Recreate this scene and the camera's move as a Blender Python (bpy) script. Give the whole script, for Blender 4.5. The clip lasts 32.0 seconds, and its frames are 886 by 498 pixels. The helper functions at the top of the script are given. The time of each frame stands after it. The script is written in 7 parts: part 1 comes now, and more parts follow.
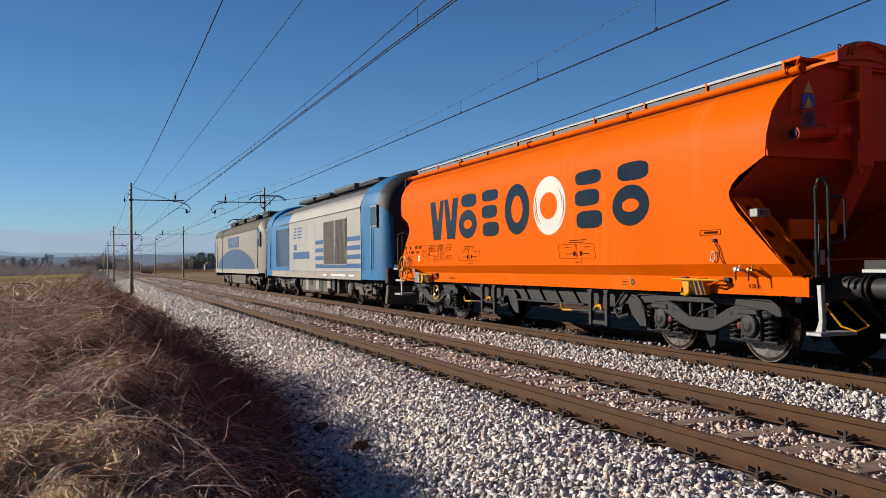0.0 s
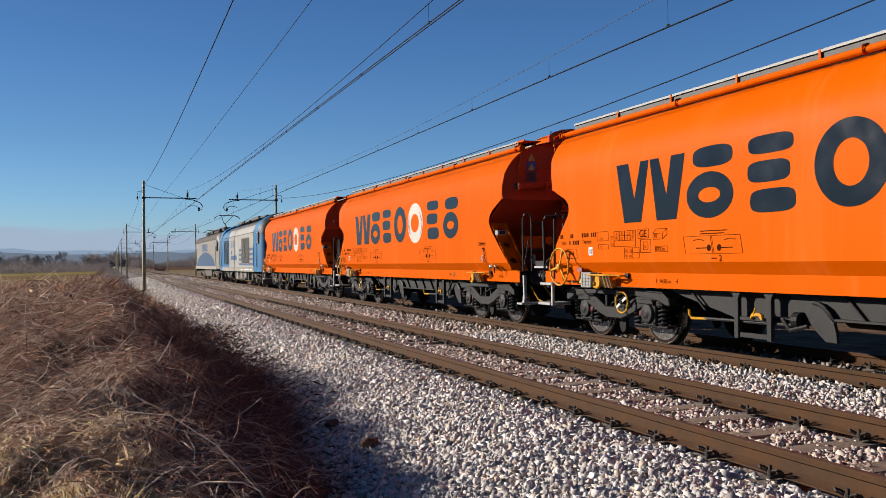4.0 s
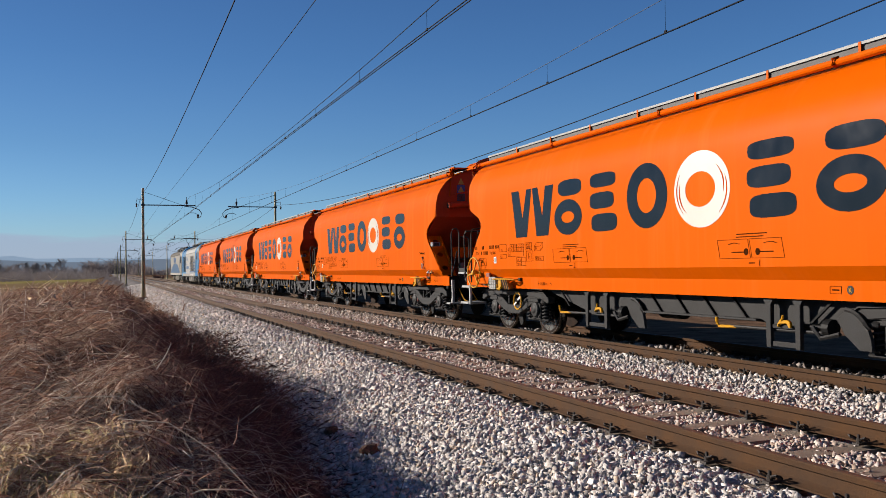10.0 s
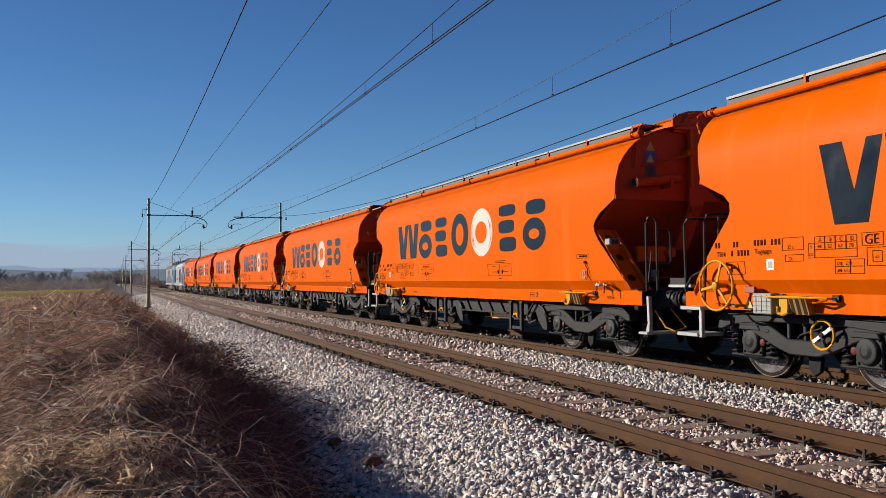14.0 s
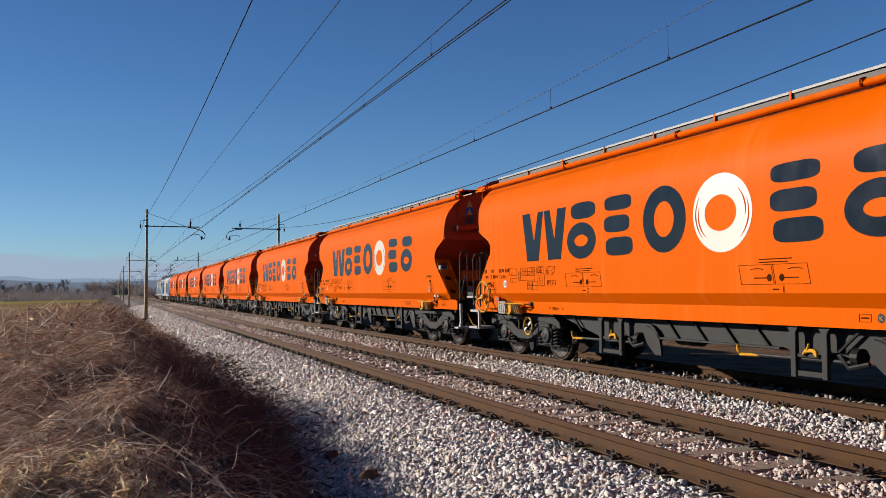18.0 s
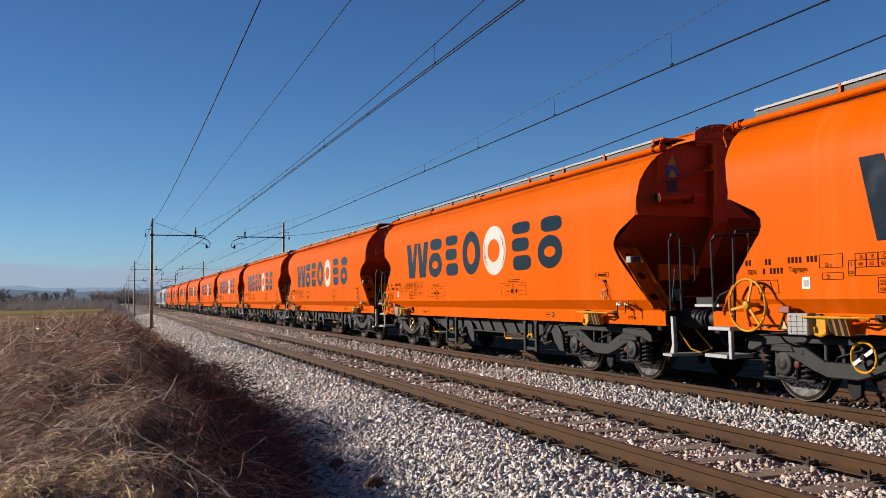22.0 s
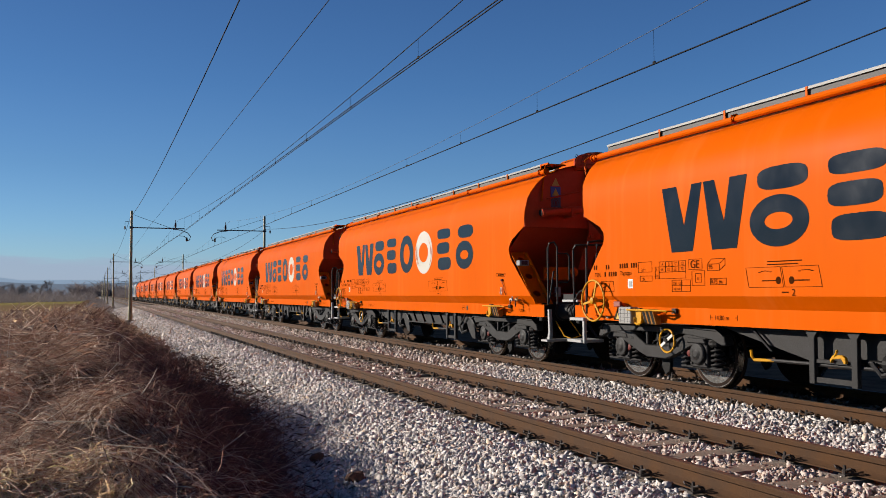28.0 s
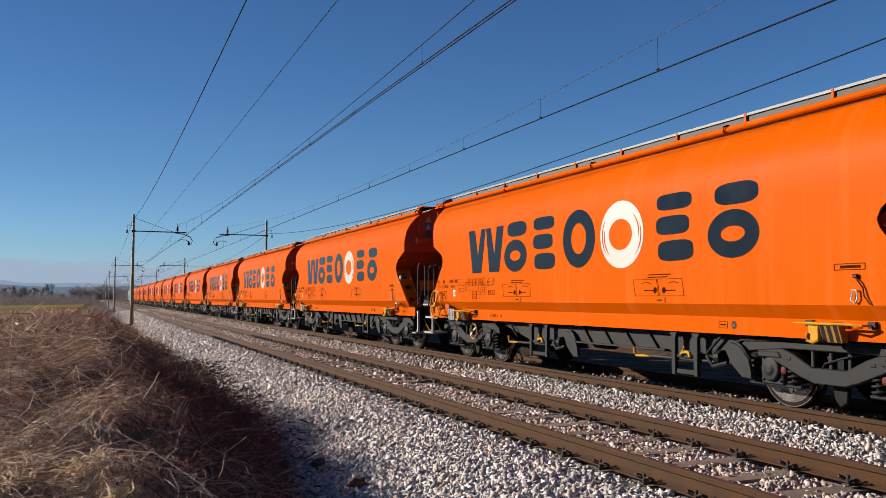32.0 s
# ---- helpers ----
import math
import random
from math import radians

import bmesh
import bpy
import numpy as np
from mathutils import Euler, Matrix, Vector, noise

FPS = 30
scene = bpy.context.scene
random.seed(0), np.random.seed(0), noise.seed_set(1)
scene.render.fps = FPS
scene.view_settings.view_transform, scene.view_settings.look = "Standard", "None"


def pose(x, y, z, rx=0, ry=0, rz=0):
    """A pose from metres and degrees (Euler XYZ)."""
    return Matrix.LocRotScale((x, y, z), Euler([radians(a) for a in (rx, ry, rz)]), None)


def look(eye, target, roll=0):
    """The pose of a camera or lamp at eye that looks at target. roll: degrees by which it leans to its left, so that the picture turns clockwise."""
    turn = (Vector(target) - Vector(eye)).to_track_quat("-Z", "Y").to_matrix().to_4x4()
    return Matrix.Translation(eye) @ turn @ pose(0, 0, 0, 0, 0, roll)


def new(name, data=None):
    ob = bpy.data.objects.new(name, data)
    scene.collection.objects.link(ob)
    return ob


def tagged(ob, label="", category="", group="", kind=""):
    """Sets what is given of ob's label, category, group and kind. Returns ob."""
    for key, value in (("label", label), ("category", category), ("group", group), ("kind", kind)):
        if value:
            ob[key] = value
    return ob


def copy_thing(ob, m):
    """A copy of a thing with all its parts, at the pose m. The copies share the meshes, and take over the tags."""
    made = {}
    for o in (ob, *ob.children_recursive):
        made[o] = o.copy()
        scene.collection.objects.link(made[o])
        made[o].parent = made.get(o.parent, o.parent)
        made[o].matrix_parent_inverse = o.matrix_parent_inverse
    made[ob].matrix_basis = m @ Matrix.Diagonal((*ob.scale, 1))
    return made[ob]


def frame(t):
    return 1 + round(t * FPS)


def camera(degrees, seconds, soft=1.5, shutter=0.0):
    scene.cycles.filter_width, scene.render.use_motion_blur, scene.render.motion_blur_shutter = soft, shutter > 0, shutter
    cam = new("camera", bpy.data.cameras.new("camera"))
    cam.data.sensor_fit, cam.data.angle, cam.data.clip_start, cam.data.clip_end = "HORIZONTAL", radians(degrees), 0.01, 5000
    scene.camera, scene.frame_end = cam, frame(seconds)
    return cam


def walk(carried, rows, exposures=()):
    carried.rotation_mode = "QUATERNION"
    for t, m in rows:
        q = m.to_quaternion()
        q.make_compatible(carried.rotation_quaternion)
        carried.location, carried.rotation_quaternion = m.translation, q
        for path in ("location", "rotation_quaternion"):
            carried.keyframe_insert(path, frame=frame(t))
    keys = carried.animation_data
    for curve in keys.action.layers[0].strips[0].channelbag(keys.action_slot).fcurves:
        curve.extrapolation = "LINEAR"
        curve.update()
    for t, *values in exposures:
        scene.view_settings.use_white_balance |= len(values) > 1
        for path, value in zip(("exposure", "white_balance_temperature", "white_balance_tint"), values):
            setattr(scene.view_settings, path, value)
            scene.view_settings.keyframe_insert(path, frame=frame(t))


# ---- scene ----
cam = camera(55.309, 32.0, soft=0.6, shutter=0.0)

# seconds, turn to the right of the track's line, tilt up, lean (degrees), eye (metres; z from the rail tops)
PATH = [
    (0, 22.272, 0.987, -0.674, -0.017, 0.002, 1.308),
    (0.5, 22.096, 1.041, -0.628, -0.016, 0.002, 1.307),
    (1, 21.944, 1.065, -0.572, -0.013, 0.004, 1.305),
    (1.5, 21.751, 0.943, -0.559, -0.011, 0.007, 1.304),
    (2, 21.557, 0.888, -0.559, -0.009, 0.009, 1.304),
    (2.5, 21.497, 0.836, -0.549, -0.007, 0.010, 1.303),
    (3, 21.515, 0.839, -0.542, -0.006, 0.010, 1.303),
    (3.5, 21.531, 0.829, -0.565, -0.005, 0.010, 1.304),
    (5.5, 21.305, 0.948, -0.891, -0.012, 0.005, 1.302),
    (6, 21.384, 0.951, -0.824, -0.011, 0.005, 1.301),
    (6.5, 21.483, 0.852, -0.735, -0.009, 0.004, 1.301),
    (7, 21.583, 0.797, -0.685, -0.007, 0.002, 1.302),
    (7.5, 21.610, 0.782, -0.650, -0.005, -0.000, 1.303),
    (8, 21.655, 0.814, -0.621, -0.002, -0.000, 1.304),
    (8.5, 21.657, 0.945, -0.568, -0.001, 0.001, 1.304),
    (9, 21.638, 1.039, -0.581, -0.000, 0.003, 1.304),
    (9.5, 21.597, 1.168, -0.728, -0.001, 0.003, 1.305),
    (10, 21.547, 1.265, -0.837, -0.001, 0.002, 1.305),
    (10.5, 21.443, 1.405, -0.898, -0.002, 0.000, 1.306),
    (11, 21.334, 1.511, -0.934, -0.003, -0.002, 1.306),
    (11.5, 21.194, 1.635, -0.925, -0.004, -0.004, 1.307),
    (12, 21.097, 1.718, -0.802, -0.004, -0.004, 1.307),
    (12.5, 21.069, 1.756, -0.700, -0.005, -0.003, 1.308),
    (13, 21.128, 1.804, -0.591, -0.004, -0.001, 1.308),
    (13.5, 21.215, 1.879, -0.609, -0.002, 0.000, 1.309),
    (14, 21.229, 2.035, -0.575, -0.000, 0.001, 1.309),
    (14.5, 21.142, 2.258, -0.638, 0.001, 0.002, 1.310),
    (16.5, 21.160, 2.861, -0.357, 0.005, -0.003, 1.313),
    (17, 21.310, 2.822, -0.266, 0.005, -0.003, 1.314),
    (17.5, 21.366, 2.794, -0.325, 0.005, -0.004, 1.314),
    (18, 21.356, 2.841, -0.394, 0.006, -0.004, 1.314),
    (18.5, 21.326, 2.939, -0.499, 0.006, -0.005, 1.314),
    (19, 21.300, 3.091, -0.662, 0.007, -0.006, 1.315),
    (19.5, 21.239, 3.195, -0.743, 0.006, -0.007, 1.316),
    (20, 21.163, 3.314, -0.793, 0.005, -0.007, 1.316),
    (20.5, 21.090, 3.402, -0.838, 0.004, -0.008, 1.316),
    (21, 21.039, 3.445, -0.804, 0.004, -0.010, 1.317),
    (21.5, 20.993, 3.410, -0.774, 0.004, -0.011, 1.317),
    (22, 21.046, 3.342, -0.673, 0.004, -0.010, 1.316),
    (22.5, 21.148, 3.274, -0.522, 0.002, -0.008, 1.315),
    (23, 21.260, 3.176, -0.397, 0.001, -0.006, 1.314),
    (23.5, 21.423, 3.093, -0.217, 0.001, -0.005, 1.313),
    (24, 21.531, 3.008, -0.122, 0.002, -0.006, 1.313),
    (24.5, 21.649, 2.943, 0.027, 0.001, -0.007, 1.313),
    (25, 21.710, 2.951, 0.117, -0.000, -0.008, 1.313),
    (25.5, 21.751, 2.965, 0.161, -0.002, -0.007, 1.313),
    (27.5, 22.182, 3.046, -0.212, -0.002, -0.015, 1.314),
    (28, 22.294, 3.001, -0.271, -0.003, -0.016, 1.314),
    (28.5, 22.346, 2.901, -0.364, -0.004, -0.017, 1.313),
    (29, 22.455, 2.793, -0.345, -0.006, -0.017, 1.312),
    (29.5, 22.508, 2.702, -0.324, -0.007, -0.015, 1.313),
    (30, 22.558, 2.668, -0.224, -0.008, -0.011, 1.313),
    (30.5, 22.524, 2.793, -0.094, -0.009, -0.007, 1.313),
    (31, 22.417, 2.975, -0.007, -0.011, -0.004, 1.314),
    (31.5, 22.292, 3.189, 0.085, -0.012, -0.001, 1.314),
    (32, 22.191, 3.386, 0.149, -0.013, 0.002, 1.315),]


def eye_pose(turn, tilt, lean, x, y, z):
    a, b, c = radians(turn), radians(tilt), radians(lean)
    f = Vector((math.sin(a) * math.cos(b), math.cos(a) * math.cos(b), math.sin(b)))
    r = Vector((math.cos(a), -math.sin(a), 0))
    u = r.cross(f)
    r2, u2 = r * math.cos(c) + u * math.sin(c), u * math.cos(c) - r * math.sin(c)
    m = Matrix((r2, u2, -f)).transposed().to_4x4()
    m.translation = (x, y, z)
    return m


walk(cam, [(row[0], eye_pose(*row[1:])) for row in PATH], exposures=[(0, 0.84), (6, 0.86), (10, 0.84), (14, 0.80), (32, 0.80)])

# ---- light: clear winter sky, low sun from the field side and ahead ----
SUN_AZ, SUN_EL = radians(-50), radians(18.2)   # azimuth from +y towards +x
world = bpy.data.worlds.new("sky")
scene.world = world
world.use_nodes = True
_n = world.node_tree.nodes
_sky = _n.new("ShaderNodeTexSky")
_sky.sky_type, _sky.sun_disc = "NISHITA", False
_sky.sun_elevation, _sky.sun_rotation = SUN_EL, SUN_AZ
_sky.air_density, _sky.dust_density, _sky.ozone_density = 1.0, 0.15, 3.0
_n["Background"].inputs[1].default_value = 0.06
_tint = _n.new("ShaderNodeMixRGB")
_tint.blend_type, _tint.inputs[0].default_value, _tint.inputs[2].default_value = "MULTIPLY", 1.0, (0.37, 0.57, 0.86, 1)
world.node_tree.links.new(_sky.outputs[0], _tint.inputs[1])
# winter haze: the sky pales towards the horizon, and evens out away from the sun
_tc, _dot, _side, _sep, _ramp, _haze, _even = (_n.new("ShaderNode" + k) for k in ("TexCoord", "VectorMath", "MapRange", "SeparateXYZ", "ValToRGB", "MixRGB", "MixRGB"))
_dot.operation = "DOT_PRODUCT"
_dot.inputs[1].default_value = (math.cos(radians(22)), -math.sin(radians(22)), 0)
_side.inputs["From Min"].default_value, _side.inputs["From Max"].default_value = -0.5, 0.5
_side.inputs["To Min"].default_value, _side.inputs["To Max"].default_value = 0.84, 1.20
_even.blend_type, _haze.blend_type = "MULTIPLY", "MULTIPLY"
_even.inputs[0].default_value = _haze.inputs[0].default_value = 1.0
_ce = _ramp.color_ramp.elements
_ce[0].position, _ce[0].color = 0.0, (1.55, 1.52, 1.52, 1)
_ce[1].position, _ce[1].color = 0.42, (0.95, 0.95, 0.94, 1)
_mid = _ce.new(0.14)
_mid.color = (1.16, 1.18, 1.12, 1)
for a_, b_ in ((_tc.outputs["Generated"], _dot.inputs[0]), (_dot.outputs["Value"], _side.inputs["Value"]), (_tc.outputs["Generated"], _sep.inputs[0]), (_sep.outputs[2], _ramp.inputs[0]),
               (_tint.outputs[0], _haze.inputs[1]), (_ramp.outputs[0], _haze.inputs[2]), (_haze.outputs[0], _even.inputs[1]), (_side.outputs[0], _even.inputs[2]), (_even.outputs[0], _n["Background"].inputs[0])):
    world.node_tree.links.new(a_, b_)
sun = new("sun", bpy.data.lights.new("sun", "SUN"))
sun.data.energy, sun.data.angle, sun.data.color = 5.0, radians(0.55), (1.0, 0.91, 0.80)
sun.matrix_world = look((0, 0, 0), (-math.sin(SUN_AZ) * math.cos(SUN_EL), -math.cos(SUN_AZ) * math.cos(SUN_EL), -math.sin(SUN_EL)))


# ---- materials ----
COLOR_SCALE = 0.63   # scales all these colours down to suit the exposure and deepen shade


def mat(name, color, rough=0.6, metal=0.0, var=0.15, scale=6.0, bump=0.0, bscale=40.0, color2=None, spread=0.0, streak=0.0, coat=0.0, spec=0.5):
    """A surface with variation at two scales: broad stains, fine grain; spread: how far objects of the kind differ."""
    color, color2 = tuple(c * COLOR_SCALE for c in color), color2 and tuple(c * COLOR_SCALE for c in color2)
    m = bpy.data.materials.new(name)
    m.use_nodes = True
    nt = m.node_tree
    b = nt.nodes["Principled BSDF"]
    b.inputs["Roughness"].default_value, b.inputs["Metallic"].default_value = rough, metal
    b.inputs["Coat Weight"].default_value, b.inputs["Specular IOR Level"].default_value = coat, spec
    tc = nt.nodes.new("ShaderNodeTexCoord")
    src = tc.outputs["Object"]
    if streak:
        mp = nt.nodes.new("ShaderNodeMapping")
        mp.inputs["Scale"].default_value = (1, 1, streak)
        nt.links.new(src, mp.inputs[0])
        src = mp.outputs[0]
    n1, n2 = nt.nodes.new("ShaderNodeTexNoise"), nt.nodes.new("ShaderNodeTexNoise")
    n1.inputs["Scale"].default_value, n1.inputs["Detail"].default_value = scale, 5
    n2.inputs["Scale"].default_value, n2.inputs["Detail"].default_value = scale * 9, 4
    for n in (n1, n2):
        nt.links.new(src, n.inputs["Vector"])
    add = nt.nodes.new("ShaderNodeMath")
    add.operation = "MULTIPLY_ADD"
    add.inputs[1].default_value = 0.5
    nt.links.new(n2.outputs["Fac"], add.inputs[0])
    nt.links.new(n1.outputs["Fac"], add.inputs[2])
    ramp = nt.nodes.new("ShaderNodeValToRGB")
    c2 = color2 or tuple(c * (1 - 2.2 * var) for c in color)
    ramp.color_ramp.elements[0].position, ramp.color_ramp.elements[1].position = 0.45, 0.95
    ramp.color_ramp.elements[0].color, ramp.color_ramp.elements[1].color = (*c2, 1), (*color, 1)
    nt.links.new(add.outputs[0], ramp.inputs[0])
    out = ramp.outputs[0]
    if spread:
        oi, hsv, mr = nt.nodes.new("ShaderNodeObjectInfo"), nt.nodes.new("ShaderNodeHueSaturation"), nt.nodes.new("ShaderNodeMapRange")
        mr.inputs["To Min"].default_value, mr.inputs["To Max"].default_value = 1 - spread, 1 + spread
        nt.links.new(oi.outputs["Random"], mr.inputs["Value"])
        nt.links.new(mr.outputs[0], hsv.inputs["Value"])
        nt.links.new(out, hsv.inputs["Color"])
        out = hsv.outputs[0]
    nt.links.new(out, b.inputs["Base Color"])
    rr = nt.nodes.new("ShaderNodeMapRange")
    rr.inputs["To Min"].default_value, rr.inputs["To Max"].default_value = max(0.02, rough - 0.1), min(1, rough + 0.12)
    nt.links.new(n1.outputs["Fac"], rr.inputs["Value"])
    nt.links.new(rr.outputs[0], b.inputs["Roughness"])
    if bump:
        bn, bp = nt.nodes.new("ShaderNodeTexNoise"), nt.nodes.new("ShaderNodeBump")
        bn.inputs["Scale"].default_value, bn.inputs["Detail"].default_value = bscale, 5
        bp.inputs["Strength"].default_value, bp.inputs["Distance"].default_value = bump, 0.02
        nt.links.new(tc.outputs["Object"], bn.inputs["Vector"])
        nt.links.new(bn.outputs["Fac"], bp.inputs["Height"])
        nt.links.new(bp.outputs[0], b.inputs["Normal"])
    return m


def island_mat(name, ramp_colors, rough=0.85, bump=0.3, bscale=60.0, through_light=0.0):
    """For joined small pieces: each loose piece takes its own tone."""
    m = bpy.data.materials.new(name)
    m.use_nodes = True
    nt = m.node_tree
    b = nt.nodes["Principled BSDF"]
    b.inputs["Roughness"].default_value = rough
    g, ramp, mix, ns = (nt.nodes.new(k) for k in ("ShaderNodeNewGeometry", "ShaderNodeValToRGB", "ShaderNodeMixRGB", "ShaderNodeTexNoise"))
    cr = ramp.color_ramp
    while len(cr.elements) < len(ramp_colors):
        cr.elements.new(0.5)
    for i, (e, c) in enumerate(zip(cr.elements, ramp_colors)):
        e.position, e.color = i / max(1, len(ramp_colors) - 1), (*c, 1)
    nt.links.new(g.outputs["Random Per Island"], ramp.inputs[0])
    tc = nt.nodes.new("ShaderNodeTexCoord")
    ns.inputs["Scale"].default_value, ns.inputs["Detail"].default_value = bscale, 4
    nt.links.new(tc.outputs["Object"], ns.inputs["Vector"])
    mix.blend_type, mix.inputs[0].default_value = "MULTIPLY", 0.35
    nt.links.new(ramp.outputs[0], mix.inputs[1])
    nt.links.new(ns.outputs["Fac"], mix.inputs[2])
    nt.links.new(mix.outputs[0], b.inputs["Base Color"])
    if bump:
        bp = nt.nodes.new("ShaderNodeBump")
        bp.inputs["Strength"].default_value, bp.inputs["Distance"].default_value = bump, 0.01
        nt.links.new(ns.outputs["Fac"], bp.inputs["Height"])
        nt.links.new(bp.outputs[0], b.inputs["Normal"])
    if through_light:
        tl, ms = nt.nodes.new("ShaderNodeBsdfTranslucent"), nt.nodes.new("ShaderNodeMixShader")
        ms.inputs[0].default_value = through_light
        nt.links.new(mix.outputs[0], tl.inputs["Color"])
        nt.links.new(b.outputs[0], ms.inputs[1])
        nt.links.new(tl.outputs[0], ms.inputs[2])
        nt.links.new(ms.outputs[0], nt.nodes["Material Output"].inputs[0])
    return m


ORANGE = mat("orange_paint", (0.79, 0.126, 0.0), 0.42, var=0.045, scale=1.2, spread=0.03, streak=0.25, spec=0.018)


def pale_runs(m, pale, amount):
    """Dusty rain runs down a painted side, different on every vehicle."""
    nt = m.node_tree
    b = nt.nodes["Principled BSDF"]
    src = b.inputs["Base Color"].links[0].from_socket
    tc, oi, mp, off, n1, n2, mul, rp, mx = (nt.nodes.new("ShaderNode" + k) for k in ("TexCoord", "ObjectInfo", "Mapping", "VectorMath", "TexNoise", "TexNoise", "Math", "ValToRGB", "MixRGB"))
    mp.inputs["Scale"].default_value = (1.0, 5.0, 0.35)
    off.operation, mul.operation = "ADD", "MULTIPLY"
    nt.links.new(tc.outputs["Object"], mp.inputs[0])
    nt.links.new(mp.outputs[0], off.inputs[0])
    sc = nt.nodes.new("ShaderNodeMath")
    sc.operation, sc.inputs[1].default_value = "MULTIPLY", 40.0
    nt.links.new(oi.outputs["Random"], sc.inputs[0])
    nt.links.new(sc.outputs[0], off.inputs[1])
    n1.inputs["Scale"].default_value, n1.inputs["Detail"].default_value = 1.4, 6
    n2.inputs["Scale"].default_value, n2.inputs["Detail"].default_value = 0.25, 3
    for n in (n1, n2):
        nt.links.new(off.outputs[0], n.inputs["Vector"])
    nt.links.new(n1.outputs["Fac"], mul.inputs[0])
    nt.links.new(n2.outputs["Fac"], mul.inputs[1])
    rp.color_ramp.elements[0].position, rp.color_ramp.elements[1].position = 0.27, 0.47
    rp.color_ramp.elements[0].color, rp.color_ramp.elements[1].color = (0, 0, 0, 1), (amount, amount, amount, 1)
    nt.links.new(mul.outputs[0], rp.inputs[0])
    nt.links.new(rp.outputs[0], mx.inputs[0])
    nt.links.new(src, mx.inputs[1])
    mx.inputs[2].default_value = (*pale, 1)
    nt.links.new(mx.outputs[0], b.inputs["Base Color"])


pale_runs(ORANGE, (0.62, 0.15, 0.03), 0.25)
# the same orange, reddened and darkened in colour for ends facing away from the sun
END_SHADED = mat("shaded_orange_end_paint", (0.70, 0.088, 0.030), 0.55, var=0.10, scale=1.6, spec=0.05)
ORANGE_DULL = mat("orange_primer", (0.62, 0.075, 0.002), 0.6, var=0.12, scale=2.0, spec=0.0)
NAVY = mat("navy_film", (0.008, 0.012, 0.021), 0.12, var=0.12, scale=3, spec=0.25)
WHITE_FILM = mat("white_film", (0.66, 0.61, 0.54), 0.4, var=0.03, scale=2)
BLACK = mat("black_print", (0.07, 0.020, 0.005), 0.8, spec=0.0)
UNDER = mat("underframe_paint", (0.034, 0.033, 0.034), 0.55, var=0.25, scale=5, bump=0.1, color2=(0.020, 0.018, 0.017), spec=0.15)
UNDER_DK = mat("deep_black_steel", (0.014, 0.0135, 0.0135), 0.55, var=0.25, scale=6, bump=0.1, spec=0.1)
STEEL = mat("polished_tread", (0.55, 0.54, 0.52), 0.25, metal=1.0, var=0.08, scale=8)
WHEEL = mat("brake_dust_wheel", (0.040, 0.023, 0.016), 0.8, var=0.3, scale=6, color2=(0.014, 0.009, 0.007), spec=0.08)
GALV = mat("galvanised_grating", (0.42, 0.42, 0.42), 0.55, metal=0.3, var=0.12, scale=9)
YELLOW = mat("yellow_paint", (0.72, 0.34, 0.008), 0.5, var=0.1, scale=6, spec=0.15)
WALK = mat("weathered_walkway_steel", (0.30, 0.295, 0.29), 0.6, metal=0.2, var=0.15, scale=6)
WORN_HEAD = mat("dull_worn_rail_head", (0.10, 0.075, 0.055), 0.6, metal=0.3, var=0.15, scale=5, spec=0.2)
SKIRT_GREY = mat("walkway_skirt_grey", (0.115, 0.105, 0.10), 0.7, var=0.2, scale=5)
GREYBOX = mat("grey_plastic", (0.33, 0.32, 0.30), 0.5, var=0.06)
RUBBER = mat("black_rubber", (0.02, 0.02, 0.022), 0.6, spec=0.2)
RAIL = mat("rusty_rail_side", (0.098, 0.045, 0.017), 0.85, var=0.18, scale=4, bump=0.25, bscale=80, color2=(0.055, 0.028, 0.014), spec=0.2)
RAILTOP = mat("rail_head_running_band", (0.13, 0.075, 0.05), 0.6, metal=0.3, var=0.15, scale=5, color2=(0.09, 0.05, 0.035), spec=0.3)
CLIP = mat("dark_rail_clip", (0.030, 0.017, 0.012), 0.7, var=0.2, scale=20)
CONCRETE = mat("sleeper_concrete", (0.31, 0.235, 0.175), 0.9, var=0.2, scale=5, bump=0.4, bscale=60, color2=(0.17, 0.12, 0.085), spread=0.15)

